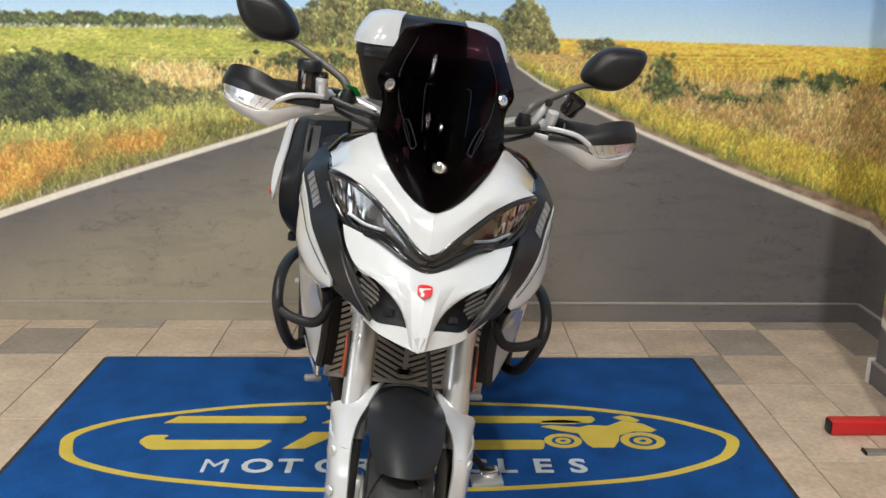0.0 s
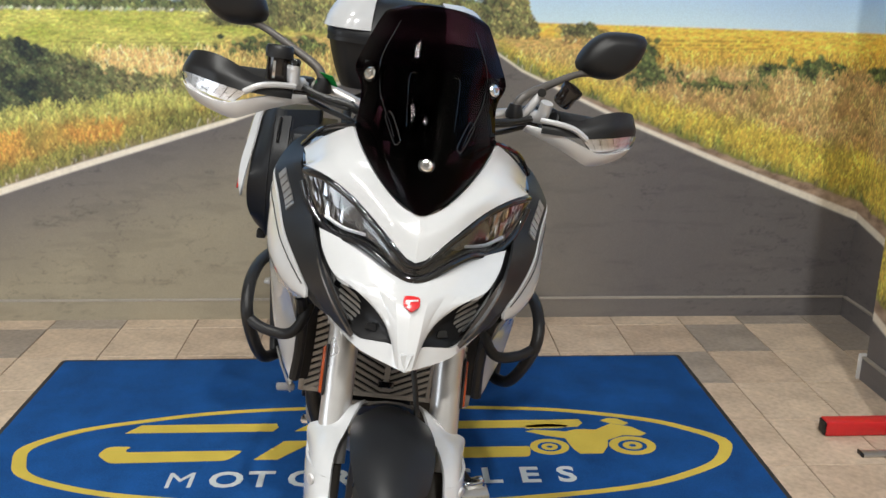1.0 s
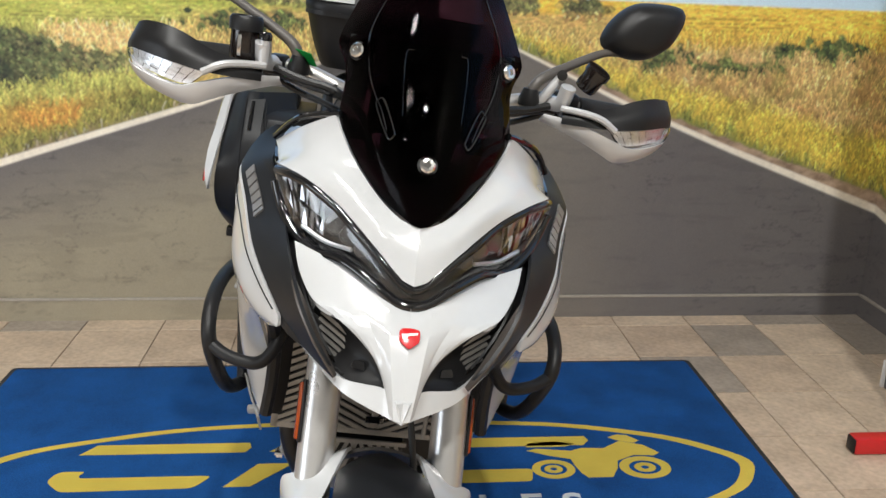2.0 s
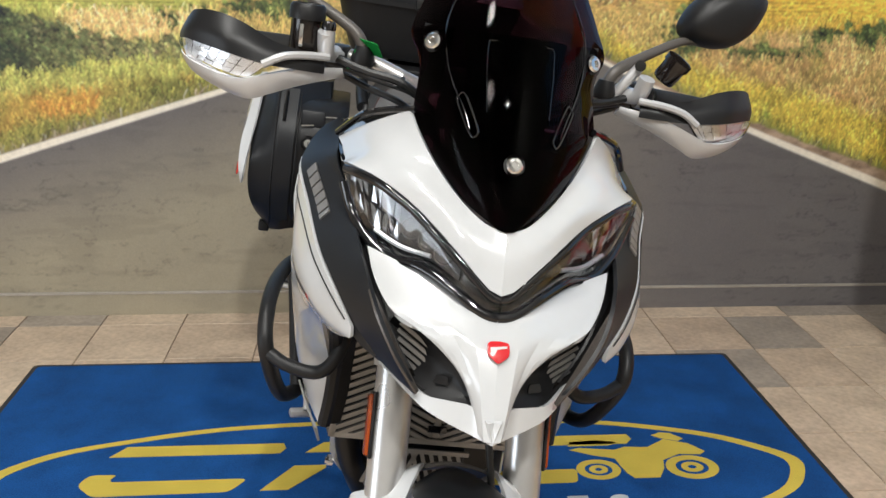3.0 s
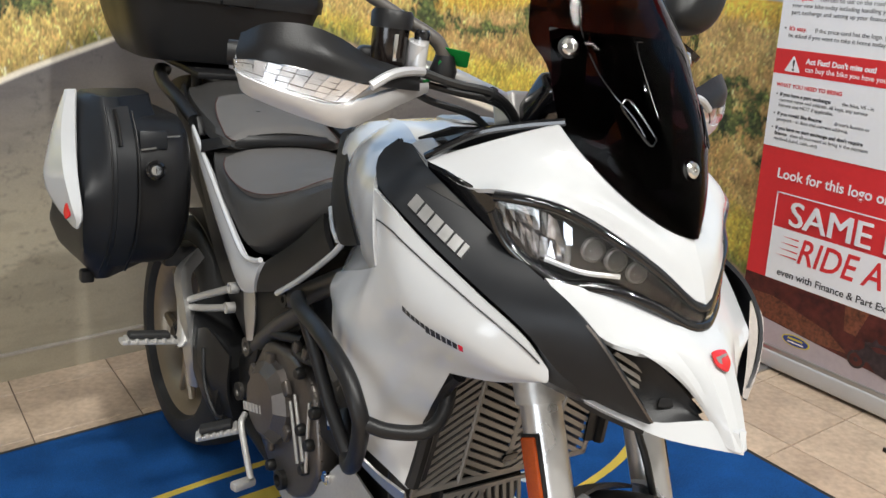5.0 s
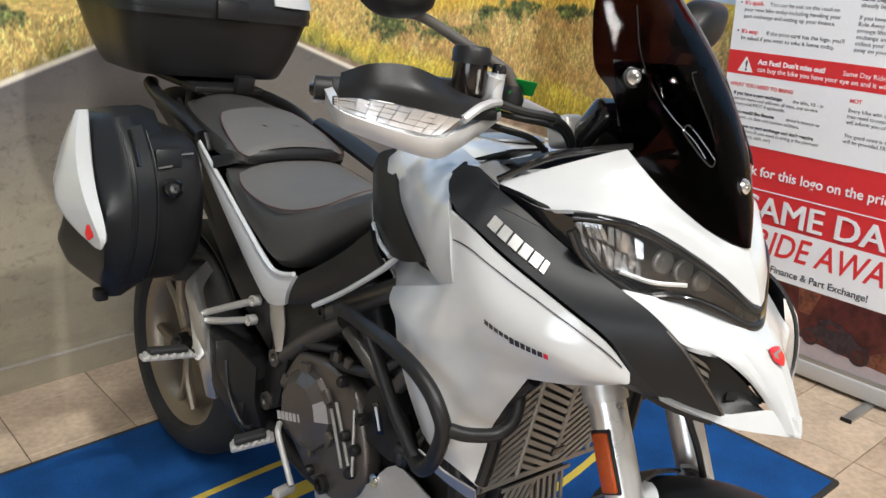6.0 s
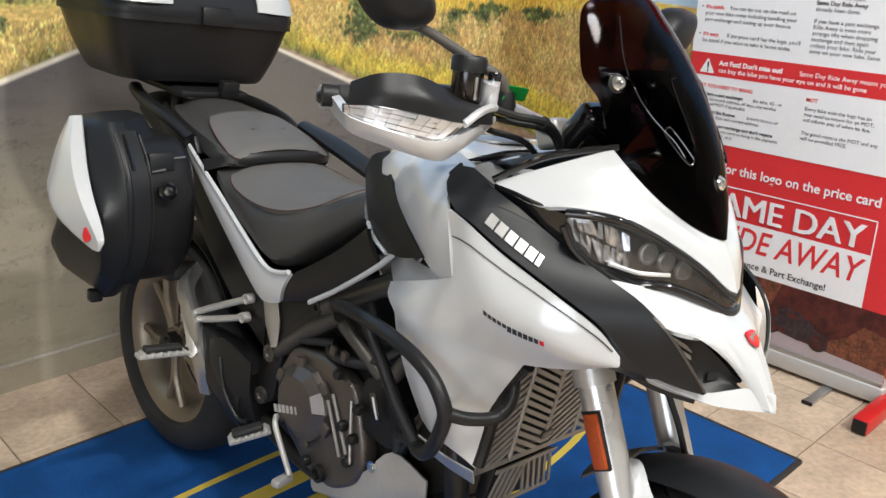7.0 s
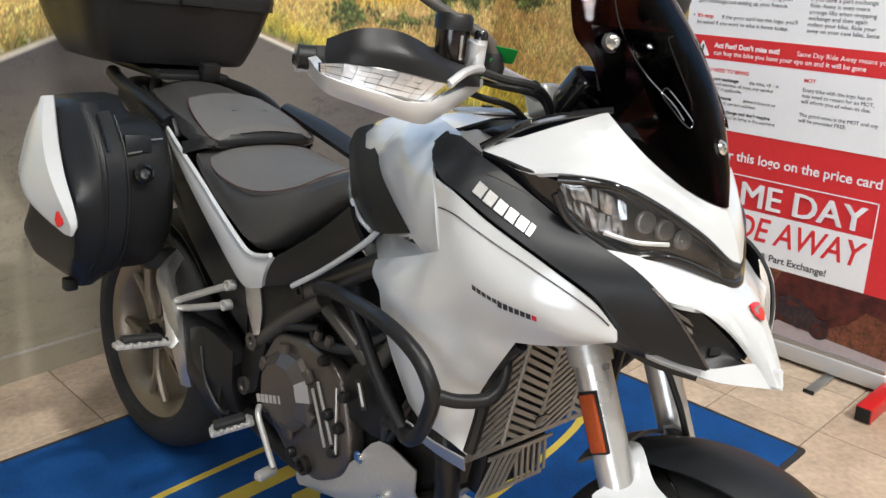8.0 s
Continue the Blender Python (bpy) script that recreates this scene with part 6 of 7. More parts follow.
pair("cover_line", tube([(-0.166, 0.735, 0.885), (-0.188, 0.685, 0.866), (-0.207, 0.63, 0.856)], 0.0045, 8, 14), SILVER_PAINT, trims)
pair("under_seat", ruled([(-0.15, 1.45, 0.88), (-0.16, 1.25, 0.77), (-0.165, 1.05, 0.65)], [(-0.12, 1.45, 0.70), (-0.14, 1.25, 0.58), (-0.15, 1.08, 0.5)], 10, 5, 0, (-1, 0, 0), 0.004), MATT_BLACK, None, "black under-seat panel")
part("tail_unit", loft([ring_section(1.05, 0.12, 0.80, 0.55), ring_section(1.3, 0.13, 0.86, 0.62), ring_section(1.5, 0.13, 0.93, 0.74), ring_section(1.7, 0.10, 0.97, 0.86), ring_section(1.88, 0.07, 0.985, 0.92)], 28, 16), MATT_BLACK, bike, "black tail unit")
part("inner_guard", loft([ring_section(1.15, 0.09, 0.62, 0.38), ring_section(1.28, 0.09, 0.66, 0.40), ring_section(1.4, 0.08, 0.70, 0.62)], 24, 8), MATT_BLACK, bike)
rails = pair("grab_rail", tube([(-0.165, 1.42, 0.925), (-0.172, 1.52, 0.962), (-0.165, 1.65, 0.985), (-0.125, 1.80, 1.0), (-0.09, 1.86, 0.995)], 0.017, 10, 26), MATT_BLACK, None, "black pillion grab rail")
pair("rail_mount", box(0.02, 0.05, 0.05, pose(-0.155, 1.42, 0.905, -30), 0.006), MATT_BLACK, rails)
pair("tail_side", ruled([(-0.158, 1.40, 0.90), (-0.15, 1.52, 0.955), (-0.11, 1.66, 0.985)], [(-0.14, 1.42, 0.82), (-0.14, 1.54, 0.87), (-0.11, 1.68, 0.92)], 10, 5, 0.006, (-1, 0, 0), 0.006), SATIN_BLACK, rails)

# rack and top case
rack = part("rack", box(0.2, 0.34, 0.018, pose(0, 1.76, 1.022, 3), 0.006), MATT_BLACK, bike, "black luggage rack")
for x in (-0.075, 0.075):
    part("rack_leg", box(0.022, 0.03, 0.075, pose(x, 1.66, 0.99), 0.005), DARK_METAL, rack)
part("rack_plate", box(0.05, 0.03, 0.045, pose(0.035, 1.585, 1.03, 10), 0.004), MATT_BLACK, rack)


def case_ring(z, w, y0, y1, r=0.09):
    pts = rounded([(-w, y0), (w, y0), (w * 0.92, y1), (-w * 0.92, y1)], r, 5)
    return [(x, y, z) for x, y in pts]


case = part("top_case", loft([case_ring(1.037, 0.20, 1.665, 1.98), case_ring(1.045, 0.215, 1.65, 2.0), case_ring(1.11, 0.243, 1.632, 2.04), case_ring(1.195, 0.268, 1.612, 2.07)], 40, 14), MATT_BLACK, bike, "black plastic top case with white lid panels")
lid = part("case_lid", loft([case_ring(1.203, 0.272, 1.606, 2.075), case_ring(1.222, 0.276, 1.604, 2.078), case_ring(1.27, 0.262, 1.622, 2.06), case_ring(1.33, 0.222, 1.665, 2.02), case_ring(1.352, 0.17, 1.71, 1.97)], 40, 16), SATIN_BLACK, case, "black lid")
part("case_seam", loft([case_ring(1.193, 0.274, 1.605, 2.076), case_ring(1.206, 0.274, 1.605, 2.076)], 40), MATT_BLACK, case)
part("case_latch", box(0.09, 0.02, 0.05, pose(0, 1.602, 1.215, -8), 0.006), MATT_BLACK, case)
pair("lid_panel", shell(lofted_grid([[(-0.126, 1.602, 1.239), (-0.209, 1.598, 1.237), (-0.273, 1.650, 1.237), (-0.292, 1.776, 1.239), (-0.290, 1.916, 1.241)], [(-0.124, 1.614, 1.278), (-0.199, 1.615, 1.283), (-0.261, 1.662, 1.283), (-0.276, 1.776, 1.285), (-0.273, 1.896, 1.285)], [(-0.118, 1.654, 1.337), (-0.173, 1.657, 1.339), (-0.225, 1.696, 1.341), (-0.236, 1.776, 1.341), (-0.232, 1.876, 1.341)], [(-0.105, 1.696, 1.361), (-0.147, 1.701, 1.361), (-0.176, 1.726, 1.361), (-0.183, 1.786, 1.361), (-0.180, 1.856, 1.361)]], 22, 14), 0.006, (-0.6, -0.6, 0.6)), WHITE, (case, case), "white lid panel")

# right-hand pannier: plan outlines from its foot to its lid
PAN_F = [(-0.372, 1.46), (-0.42, 1.38), (-0.440, 1.315), (-0.447, 1.275), (-0.445, 1.282), (-0.440, 1.325), (-0.435, 1.372), (-0.430, 1.405), (-0.424, 1.430), (-0.41, 1.45)]
PAN_L = [(-0.375, 1.52), (-0.428, 1.54), (-0.455, 1.54), (-0.460, 1.50), (-0.460, 1.47), (-0.455, 1.46), (-0.448, 1.455), (-0.438, 1.455), (-0.426, 1.455), (-0.405, 1.47)]
PAN_B = [-0.30, -0.37, -0.412, -0.415, -0.395, -0.376, -0.366, -0.352, -0.335, -0.32]
PAN_Z = [0.553, 0.60, 0.66, 0.714, 0.77, 0.82, 0.872, 0.922, 0.960, 0.974]


def pan_depth(z):
    return 1.285 + 0.10 * abs((z - 0.77) / 0.2) ** 2.4


rings = []
for (fx, fy), (ox, oy), z in zip(PAN_F, PAN_L, PAN_Z):
    d = pan_depth(z)
    rear = PAN_B[len(rings)]
    back = 0.09 * max(0, (z - 0.872) / 0.113)
    flat = rounded([(-0.345, d + 0.012), (-0.355, d), (-0.388, d), (fx + 0.002, max(fy, d + 0.004)), (ox, max(oy, fy + 0.05)), (rear, 1.60 - 0.5 * back), (rear + 0.05, 1.65 - back), (-0.25, 1.67 - back), (-0.25, d + 0.1)], 0.012, 3)
    rings.append([(x, y, z) for x, y in flat])
inner = []
for z, grow in ((0.575, 0.05), (0.60, 0.015), (0.68, 0.0), (0.80, 0.0), (0.885, 0.0), (0.922, 0.02), (0.932, 0.05)):
    d = pan_depth(z) + 0.012 + grow
    inner.append([(x, y, z) for x, y in rounded([(-0.20, d + 0.035), (-0.215, d + 0.006), (-0.26, d), (-0.35, d), (-0.35, 1.62), (-0.20, 1.62)], 0.02, 4)])
pannier = part("pannier", loft(inner, 48, 22), MATT_BLACK, bike, "black plastic side pannier with a white outer panel")
part("pannier_lid", loft(rings, 72, 28), SATIN_BLACK, pannier, "black pannier lid")


def pan_front(x, z, lift=0.0):
    """A place on the pannier's curved front face."""
    return (x, pan_depth(z) - lift + 0.03 * max(0, (-0.385 - x) / 0.055), z)


P_FRONT = [(-0.430, 1.434, 0.983), (-0.437, 1.402, 0.924), (-0.442, 1.372, 0.872), (-0.448, 1.325, 0.819), (-0.453, 1.272, 0.769), (-0.456, 1.254, 0.737), (-0.459, 1.270, 0.712)]
P_CREASE = [(-0.442, 1.447, 0.980), (-0.458, 1.424, 0.92), (-0.466, 1.392, 0.865), (-0.473, 1.337, 0.815), (-0.471, 1.283, 0.766), (-0.465, 1.264, 0.735), (-0.461, 1.274, 0.7115)]
P_OUT = [(-0.446, 1.456, 0.978), (-0.464, 1.454, 0.915), (-0.477, 1.452, 0.85), (-0.485, 1.462, 0.797), (-0.485, 1.43, 0.762), (-0.477, 1.36, 0.734), (-0.463, 1.29, 0.711)]
P_REAR = [(-0.440, 1.475, 0.977), (-0.456, 1.50, 0.91), (-0.468, 1.51, 0.85), (-0.476, 1.51, 0.80), (-0.481, 1.45, 0.757), (-0.474, 1.375, 0.730), (-0.463, 1.293, 0.710)]
panel = part("pannier_panel", ruled(P_FRONT, P_CREASE, 26, 4, 0.0, (-0.6, -1, 0.2), 0.006), WHITE, pannier, "white outer panel")
part("panel_side", shell(lofted_grid([P_CREASE, P_OUT, P_REAR], 26, 10), 0.006, (-1, -0.2, 0.2)), WHITE, panel)
pb = frame_of((-0.4715, 1.300, 0.742), (0.35, -0.93, -0.1), (0.1, 0.1, 1))
part("pannier_badge", prism(rounded([(-0.012, 0.016), (-0.012, -0.006), (0, -0.018), (0.012, -0.006), (0.012, 0.014), (0, 0.018)], 0.005), 0.003, pb, 0.0008), EMBLEM_RED, pannier, "small red shield badge")
part("pannier_band", shell(lofted_grid([[pan_front(-0.375, z, 0.004) for z in (0.60, 0.68, 0.77, 0.87, 0.955)], [pan_front(-0.335, z, 0.004) for z in (0.60, 0.68, 0.77, 0.87, 0.96)]], 20, 6), 0.01, (0, -1, 0)), SATIN_BLACK, pannier)
part("pannier_seam", tube([pan_front(-0.385, z, 0.001) for z in (0.58, 0.66, 0.77, 0.88, 0.955)], 0.0022, 6, 24), MATT_BLACK, pannier)
part("pannier_seam", tube([pan_front(-0.328, z, 0.001) for z in (0.58, 0.66, 0.77, 0.88, 0.95)], 0.0022, 6, 24), MATT_BLACK, pannier)
part("pannier_slot", tube([pan_front(-0.366, z, 0.003) for z in (0.950, 0.925, 0.900, 0.880)], 0.0055, 8, 14), GLOSS_BLACK, pannier, "dark slot in the lid edge")
latch = part("pannier_latch", box(0.062, 0.016, 0.042, pose(-0.292, pan_depth(0.89) + 0.010, 0.893, -12, 0, 0), 0.005), SATIN_BLACK, pannier, "black latch with bright edges")
part("latch_edge", box(0.032, 0.003, 0.0035, pose(-0.305, pan_depth(0.88) - 0.001, 0.877, 0, -8, 0), 0), ALUMINIUM, latch, smooth=False)
part("latch_edge", box(0.040, 0.003, 0.003, pose(-0.252, pan_depth(0.9) + 0.004, 0.902, 0, -4, 0), 0), ALUMINIUM, latch, smooth=False)
lk = Matrix.Translation((-0.297, 1.281, 0.835)) @ Vector((-0.15, -1, 0.12)).normalized().to_track_quat("Z", "Y").to_matrix().to_4x4()
lock = part("pannier_lock", lathe([(0, -0.01), (0.022, -0.01), (0.021, 0.004), (0.016, 0.009), (0.014, 0.006), (0, 0.006)], 24, lk), GLOSS_BLACK, pannier, "round lock with a bright barrel")
part("lock_barrel", lathe([(0, 0.004), (0.0105, 0.004), (0.0105, 0.009), (0, 0.0095)], 20, lk), CHROME, lock)
part("lock_slot", box(0.002, 0.009, 0.001, lk @ pose(0, 0, 0.0098), 0), GLOSS_BLACK, lock, smooth=False)
part("pannier_foot", box(0.03, 0.03, 0.03, pose(-0.40, 1.42, 0.558), 0.006), MATT_BLACK, pannier)
part("pannier_bracket", box(0.08, 0.06, 0.05, pose(-0.19, 1.42, 0.60), 0.008), MATT_BLACK, bike)

# frame tubes, sub-frame plates
def bar(name, pts, r, mat, label="", owner=None, n=12):
    return part(name, tube(pts, r, n), mat, owner or bike, label)


for s in (-1, 1):
    def sx(p):
        return (p[0] * -s, p[1], p[2])
    fr = bar("frame_tube", [sx(p) for p in ((-0.165, 0.845, 0.676), (-0.165, 0.74, 0.735), (-0.15, 0.55, 0.84), (-0.08, 0.36, 0.95))], 0.021, FRAME_METAL, "bronze-grey steel frame tube")
    bar("frame_tube", [sx(p) for p in ((-0.16, 1.0, 0.52), (-0.165, 0.9, 0.60), (-0.165, 0.795, 0.672))], 0.018, FRAME_METAL, "", fr)
    bar("frame_tube", [sx(p) for p in ((-0.16, 0.79, 0.655), (-0.155, 0.645, 0.575))], 0.014, FRAME_METAL, "", fr)
    bar("frame_tube", [sx(p) for p in ((-0.155, 0.645, 0.575), (-0.14, 0.5, 0.80))], 0.016, FRAME_METAL, "", fr)
    part("frame_plate", prism(rounded([(1.06, 0.635), (0.845, 0.69), (0.83, 0.655), (0.965, 0.555), (1.0, 0.40), (1.05, 0.37), (1.065, 0.46), (1.035, 0.53)], 0.018), 0.02, Matrix(((0, 0, 1, -0.172 if s > 0 else 0.152), (1, 0, 0, 0), (0, 1, 0, 0), (0, 0, 0, 1))), 0.003), DARK_METAL, fr, "dark cast frame plate")
    for y, z in ((1.017, 0.512), (1.041, 0.399)):
        boltm = Matrix.Translation(sx((-0.172, y, z))) @ pose(0, 0, 0, 0, 90 * s, 0)
        part("pivot_bolt", lathe([(0, 0), (0.02, 0), (0.02, 0.008), (0.011, 0.008), (0.009, 0.002), (0, 0.002)], 20, boltm), FRAME_METAL, fr)
    part("frame_bolt", lathe([(0, 0), (0.016, 0), (0.016, 0.010), (0.007, 0.010), (0.006, 0.004), (0, 0.004)], 18, Matrix.Translation(sx((-0.176, 0.852, 0.675))) @ pose(0, 0, 0, 0, 90 * s, 0)), DARK_METAL, fr)
    part("side_flash", ruled([sx((-0.176, 1.055, 0.628)), sx((-0.178, 1.035, 0.57)), sx((-0.176, 1.012, 0.53))], [sx((-0.176, 1.0, 0.645)), sx((-0.178, 0.985, 0.59)), sx((-0.176, 0.992, 0.535))], 8, 4, 0.008, (s, 0, 0), 0.004), ALUMINIUM, fr, "bare alloy flash")
    hang = bar("pillion_hanger", [sx(p) for p in ((-0.168, 1.125, 0.607), (-0.19, 1.24, 0.552), (-0.20, 1.335, 0.505))], 0.0085, CAST_ALLOY, "cast alloy pillion footrest hanger")
    bar("hanger_arm", [sx(p) for p in ((-0.168, 1.137, 0.557), (-0.19, 1.24, 0.522), (-0.20, 1.335, 0.495))], 0.0085, CAST_ALLOY, "", hang)
    for y, z in ((1.122, 0.608), (1.134, 0.558)):
        part("hanger_eye", lathe([(0, -0.010), (0.0125, -0.010), (0.0125, 0.010), (0.0085, 0.010), (0.0075, 0.0), (0, 0.0)], 18, Matrix.Translation(sx((-0.17, y, z))) @ pose(0, 0, 0, 0, 90 * s, 0)), CAST_ALLOY, hang)
    part("hanger_plate", loft([[sx(p) for p in ((-0.198, 1.372, 0.55), (-0.210, 1.37, 0.55), (-0.210, 1.335, 0.545), (-0.198, 1.335, 0.545))], [sx(p) for p in ((-0.20, 1.345, 0.50), (-0.214, 1.343, 0.50), (-0.214, 1.30, 0.487), (-0.2, 1.30, 0.487))], [sx(p) for p in ((-0.213, 1.30, 0.45), (-0.226, 1.298, 0.45), (-0.226, 1.258, 0.44), (-0.213, 1.26, 0.44))], [sx(p) for p in ((-0.220, 1.292, 0.43), (-0.236, 1.29, 0.43), (-0.236, 1.258, 0.425), (-0.220, 1.26, 0.425))]], 16, 10), CAST_ALLOY, hang)
    part("plate_bolt", lathe([(0, 0), (0.009, 0), (0.009, 0.006), (0.005, 0.006), (0.004, 0.002), (0, 0.002)], 14, Matrix.Translation(sx((-0.236, 1.273, 0.438))) @ pose(0, 0, 0, 0, 90 * s, 0)), DARK_METAL, hang)

    def peg(name, tip, root, rubber, owner=None, label=""):
        tip, root = Vector(sx(tip)), Vector(sx(root))
        way = (tip - root).normalized()
        m = frame_of((tip + root) / 2, way, (0, s, 0))
        length = (tip - root).length
        base = part(name, box(length, 0.03, 0.012, m @ pose(0, 0, -0.004), 0.004), CAST_ALLOY, owner or bike, label)
        for k in range(6):
            part("peg_tooth", box(0.01, 0.034, 0.014, m @ pose(-length / 2 + length * (k + 0.7) / 6.4, 0, -0.001), 0.004), CAST_ALLOY, base)
        part("peg_rubber", box(length * 0.72, 0.026, 0.014, m @ pose(length * 0.02, 0, 0.011), 0.005, 3), RUBBER, base, "black rubber pad")
        return base

    peg("pillion_peg", (-0.362, 1.278, 0.45), (-0.232, 1.275, 0.438), True, hang, "toothed alloy footpeg with rubber pad")
    peg("rider_peg", (-0.287, 0.995, 0.337), (-0.205, 0.955, 0.362), True, None, "toothed alloy footpeg with rubber pad")

# brake pedal on the right, gear lever on the left
for s in (1, -1):
    lev = bar("foot_lever", [(-0.212 * s, 0.925, 0.405), (-0.228 * s, 0.905, 0.395), (-0.23 * s, 0.872, 0.352), (-0.228 * s, 0.842, 0.305)], 0.0065, CAST_ALLOY, "alloy foot lever")
    part("lever_tip", box(0.05, 0.022, 0.018, pose(-0.24 * s, 0.85, 0.292, 0, 0, 12), 0.005), CAST_ALLOY, lev)

# engine
eng = part("engine_block", loft([[(-0.11, y, z), (-0.135, y, z + 0.1), (-0.11, y, z + h), (0.11, y, z + h), (0.135, y, z + 0.1), (0.11, y, z)] for y, z, h in ((0.47, 0.40, 0.16), (0.6, 0.32, 0.28), (0.75, 0.27, 0.36), (0.9, 0.27, 0.33), (1.02, 0.30, 0.25))], 28, 12), DARK_METAL, bike, "dark cast twin-cylinder engine")


def side_disc(centre, r, profile, mat, name, owner, label="", n=36, flip=1):
    m = Matrix.Translation(centre) @ pose(0, 0, 0, 0, -90 * flip, 0)
    return part(name, lathe([(rr * r, z) for rr, z in profile], n, m), mat, owner, label)


crank = part("crank_cover", prism(rounded([(0.99, 0.47), (0.93, 0.565), (0.80, 0.575), (0.715, 0.54), (0.685, 0.47), (0.665, 0.40), (0.69, 0.335), (0.77, 0.285), (0.86, 0.30), (0.95, 0.37)], 0.03), 0.045, Matrix(((0, 0, 1, -0.178), (1, 0, 0, 0), (0, 1, 0, 0), (0, 0, 0, 1))), 0.012, 3), ENGINE_METAL, eng, "bronze-grey engine side cover")
clutch = part("clutch_cover", lathe([(0, 0.040), (0.062, 0.038), (0.085, 0.020), (0.088, 0.0), (0.088, -0.02), (0, -0.02)], 11, Matrix.Translation((-0.172, 0.868, 0.455)) @ pose(0, 0, 0, 0, -90, 0) @ pose(0, 0, 0, 0, 0, 12)), ENGINE_METAL, eng, "round bronze-grey clutch cover with bevelled edge and raised badge", smooth=False)
for k in range(6):
    a = radians(60 * k + 20)
    part("cover_step", box(0.012, 0.034, 0.03, Matrix.Translation((-0.188, 0.868 + 0.083 * math.cos(a), 0.455 + 0.083 * math.sin(a))) @ pose(0, 0, 0, math.degrees(a), 0, 0), 0.004), ENGINE_METAL, clutch)
for k in range(6):
    part("badge_block", box(0.0025, 0.010 if k < 5 else 0.006, 0.017, pose(-0.2108, 0.932 - 0.0145 * k, 0.421 + 0.0046 * k, -18, 0, 0), 0), CAST_ALLOY, clutch, smooth=False)
for a, b in (((-0.183, 0.775, 0.51), (-0.186, 0.715, 0.40)), ((-0.183, 0.79, 0.49), (-0.186, 0.735, 0.385)), ((-0.183, 0.715, 0.52), (-0.186, 0.70, 0.385))):
    part("cover_rib", tube([a, b], 0.0034, 8, 3), ALUMINIUM, crank, "bright machined rib")
for y, z in ((0.735, 0.455), (0.70, 0.44), (0.71, 0.385), (0.845, 0.325), (0.76, 0.56), (0.69, 0.51)):
    side_disc((-0.18, y, z), 0.012, [(0, 0.014), (0.75, 0.014), (1, 0.008), (1, -0.002), (0, -0.002)], DARK_METAL, "cover_bolt", crank, "", 14)
side_disc((-0.176, 0.80, 0.315), 0.02, [(0, 0.006), (0.6, 0.006), (0.65, 0.016), (1, 0.014), (1, -0.002), (0, -0.002)], DARK_METAL, "oil_plug", crank, "", 18)
# cylinders, belt covers and hoses in the frame's shade
for c, sy in (((0, 0.62, 0.63), 18), ((0, 0.80, 0.62), -30)):
    cyl = part("cylinder", box(0.23, 0.15, 0.22, pose(*c, sy), 0.02, 3), MATT_BLACK, eng)
part("belt_cover", prism(rounded([(0.72, 0.46), (0.60, 0.45), (0.56, 0.54), (0.63, 0.60), (0.70, 0.575)], 0.02), 0.05, Matrix(((0, 0, 1, -0.17), (1, 0, 0, 0), (0, 1, 0, 0), (0, 0, 0, 1))), 0.008), MATT_BLACK, eng)
part("warning_label", box(0.002, 0.018, 0.06, pose(-0.186, 0.64, 0.535, -24), 0), GLOSS_BLACK, eng, "small black label with white bars", smooth=False)
part("label_bar", box(0.001, 0.006, 0.045, pose(-0.1875, 0.64, 0.535, -24), 0), BANNER_WHITE, eng, smooth=False)
for pts in (((-0.13, 0.86, 0.60), (-0.17, 0.80, 0.585), (-0.16, 0.70, 0.60), (-0.13, 0.62, 0.66)), ((-0.15, 0.98, 0.56), (-0.17, 0.90, 0.585), (-0.15, 0.82, 0.60)), ((-0.14, 0.60, 0.44), (-0.17, 0.56, 0.50), (-0.15, 0.50, 0.62))):
    bar("hose", pts, 0.011, CABLE, "", eng)
for y in (0.79, 0.755):
    part("hose_clip", box(0.012, 0.016, 0.022, pose(-0.178, y, 0.60, 10), 0.003), ENGINE_METAL, eng)
# exhaust and heat shield
exh = part("silencer", loft([[(x, y, z) for x, z in ((-0.10, zc - 0.07), (-0.195, zc - 0.06), (-0.208, zc + 0.03), (-0.17, zc + 0.075), (-0.09, zc + 0.07))] for y, zc in ((1.08, 0.36), (1.15, 0.37), (1.22, 0.40), (1.28, 0.43), (1.31, 0.445))], 24, 12), MATT_BLACK, bike, "short black exhaust silencer with an alloy end")
part("silencer_end", ruled([(-0.150, 1.44, 0.60), (-0.200, 1.40, 0.555), (-0.208, 1.342, 0.490), (-0.208, 1.296, 0.395), (-0.195, 1.28, 0.32)], [(-0.150, 1.39, 0.62), (-0.205, 1.345, 0.578), (-0.215, 1.279, 0.500), (-0.213, 1.232, 0.415), (-0.198, 1.225, 0.33)], 18, 5, 0.008, (-1, 0, 0), 0.03), ALUMINIUM, exh, "alloy end cover")
part("heat_shield", shell(lofted_grid([[(-0.20, 1.235, 0.475), (-0.205, 1.16, 0.50), (-0.195, 1.06, 0.475)], [(-0.21, 1.20, 0.41), (-0.215, 1.12, 0.40), (-0.2, 1.05, 0.40)], [(-0.19, 1.14, 0.33), (-0.195, 1.10, 0.325), (-0.185, 1.04, 0.335)]], 14, 12), 0.006, (-1, 0, 0)), MATT_BLACK, exh, "black heat shield")
part("shield_edge", tube([(-0.212, 1.165, 0.455), (-0.218, 1.13, 0.385), (-0.212, 1.075, 0.335), (-0.205, 1.045, 0.34)], 0.005, 8, 20), SATIN_BLACK, exh)
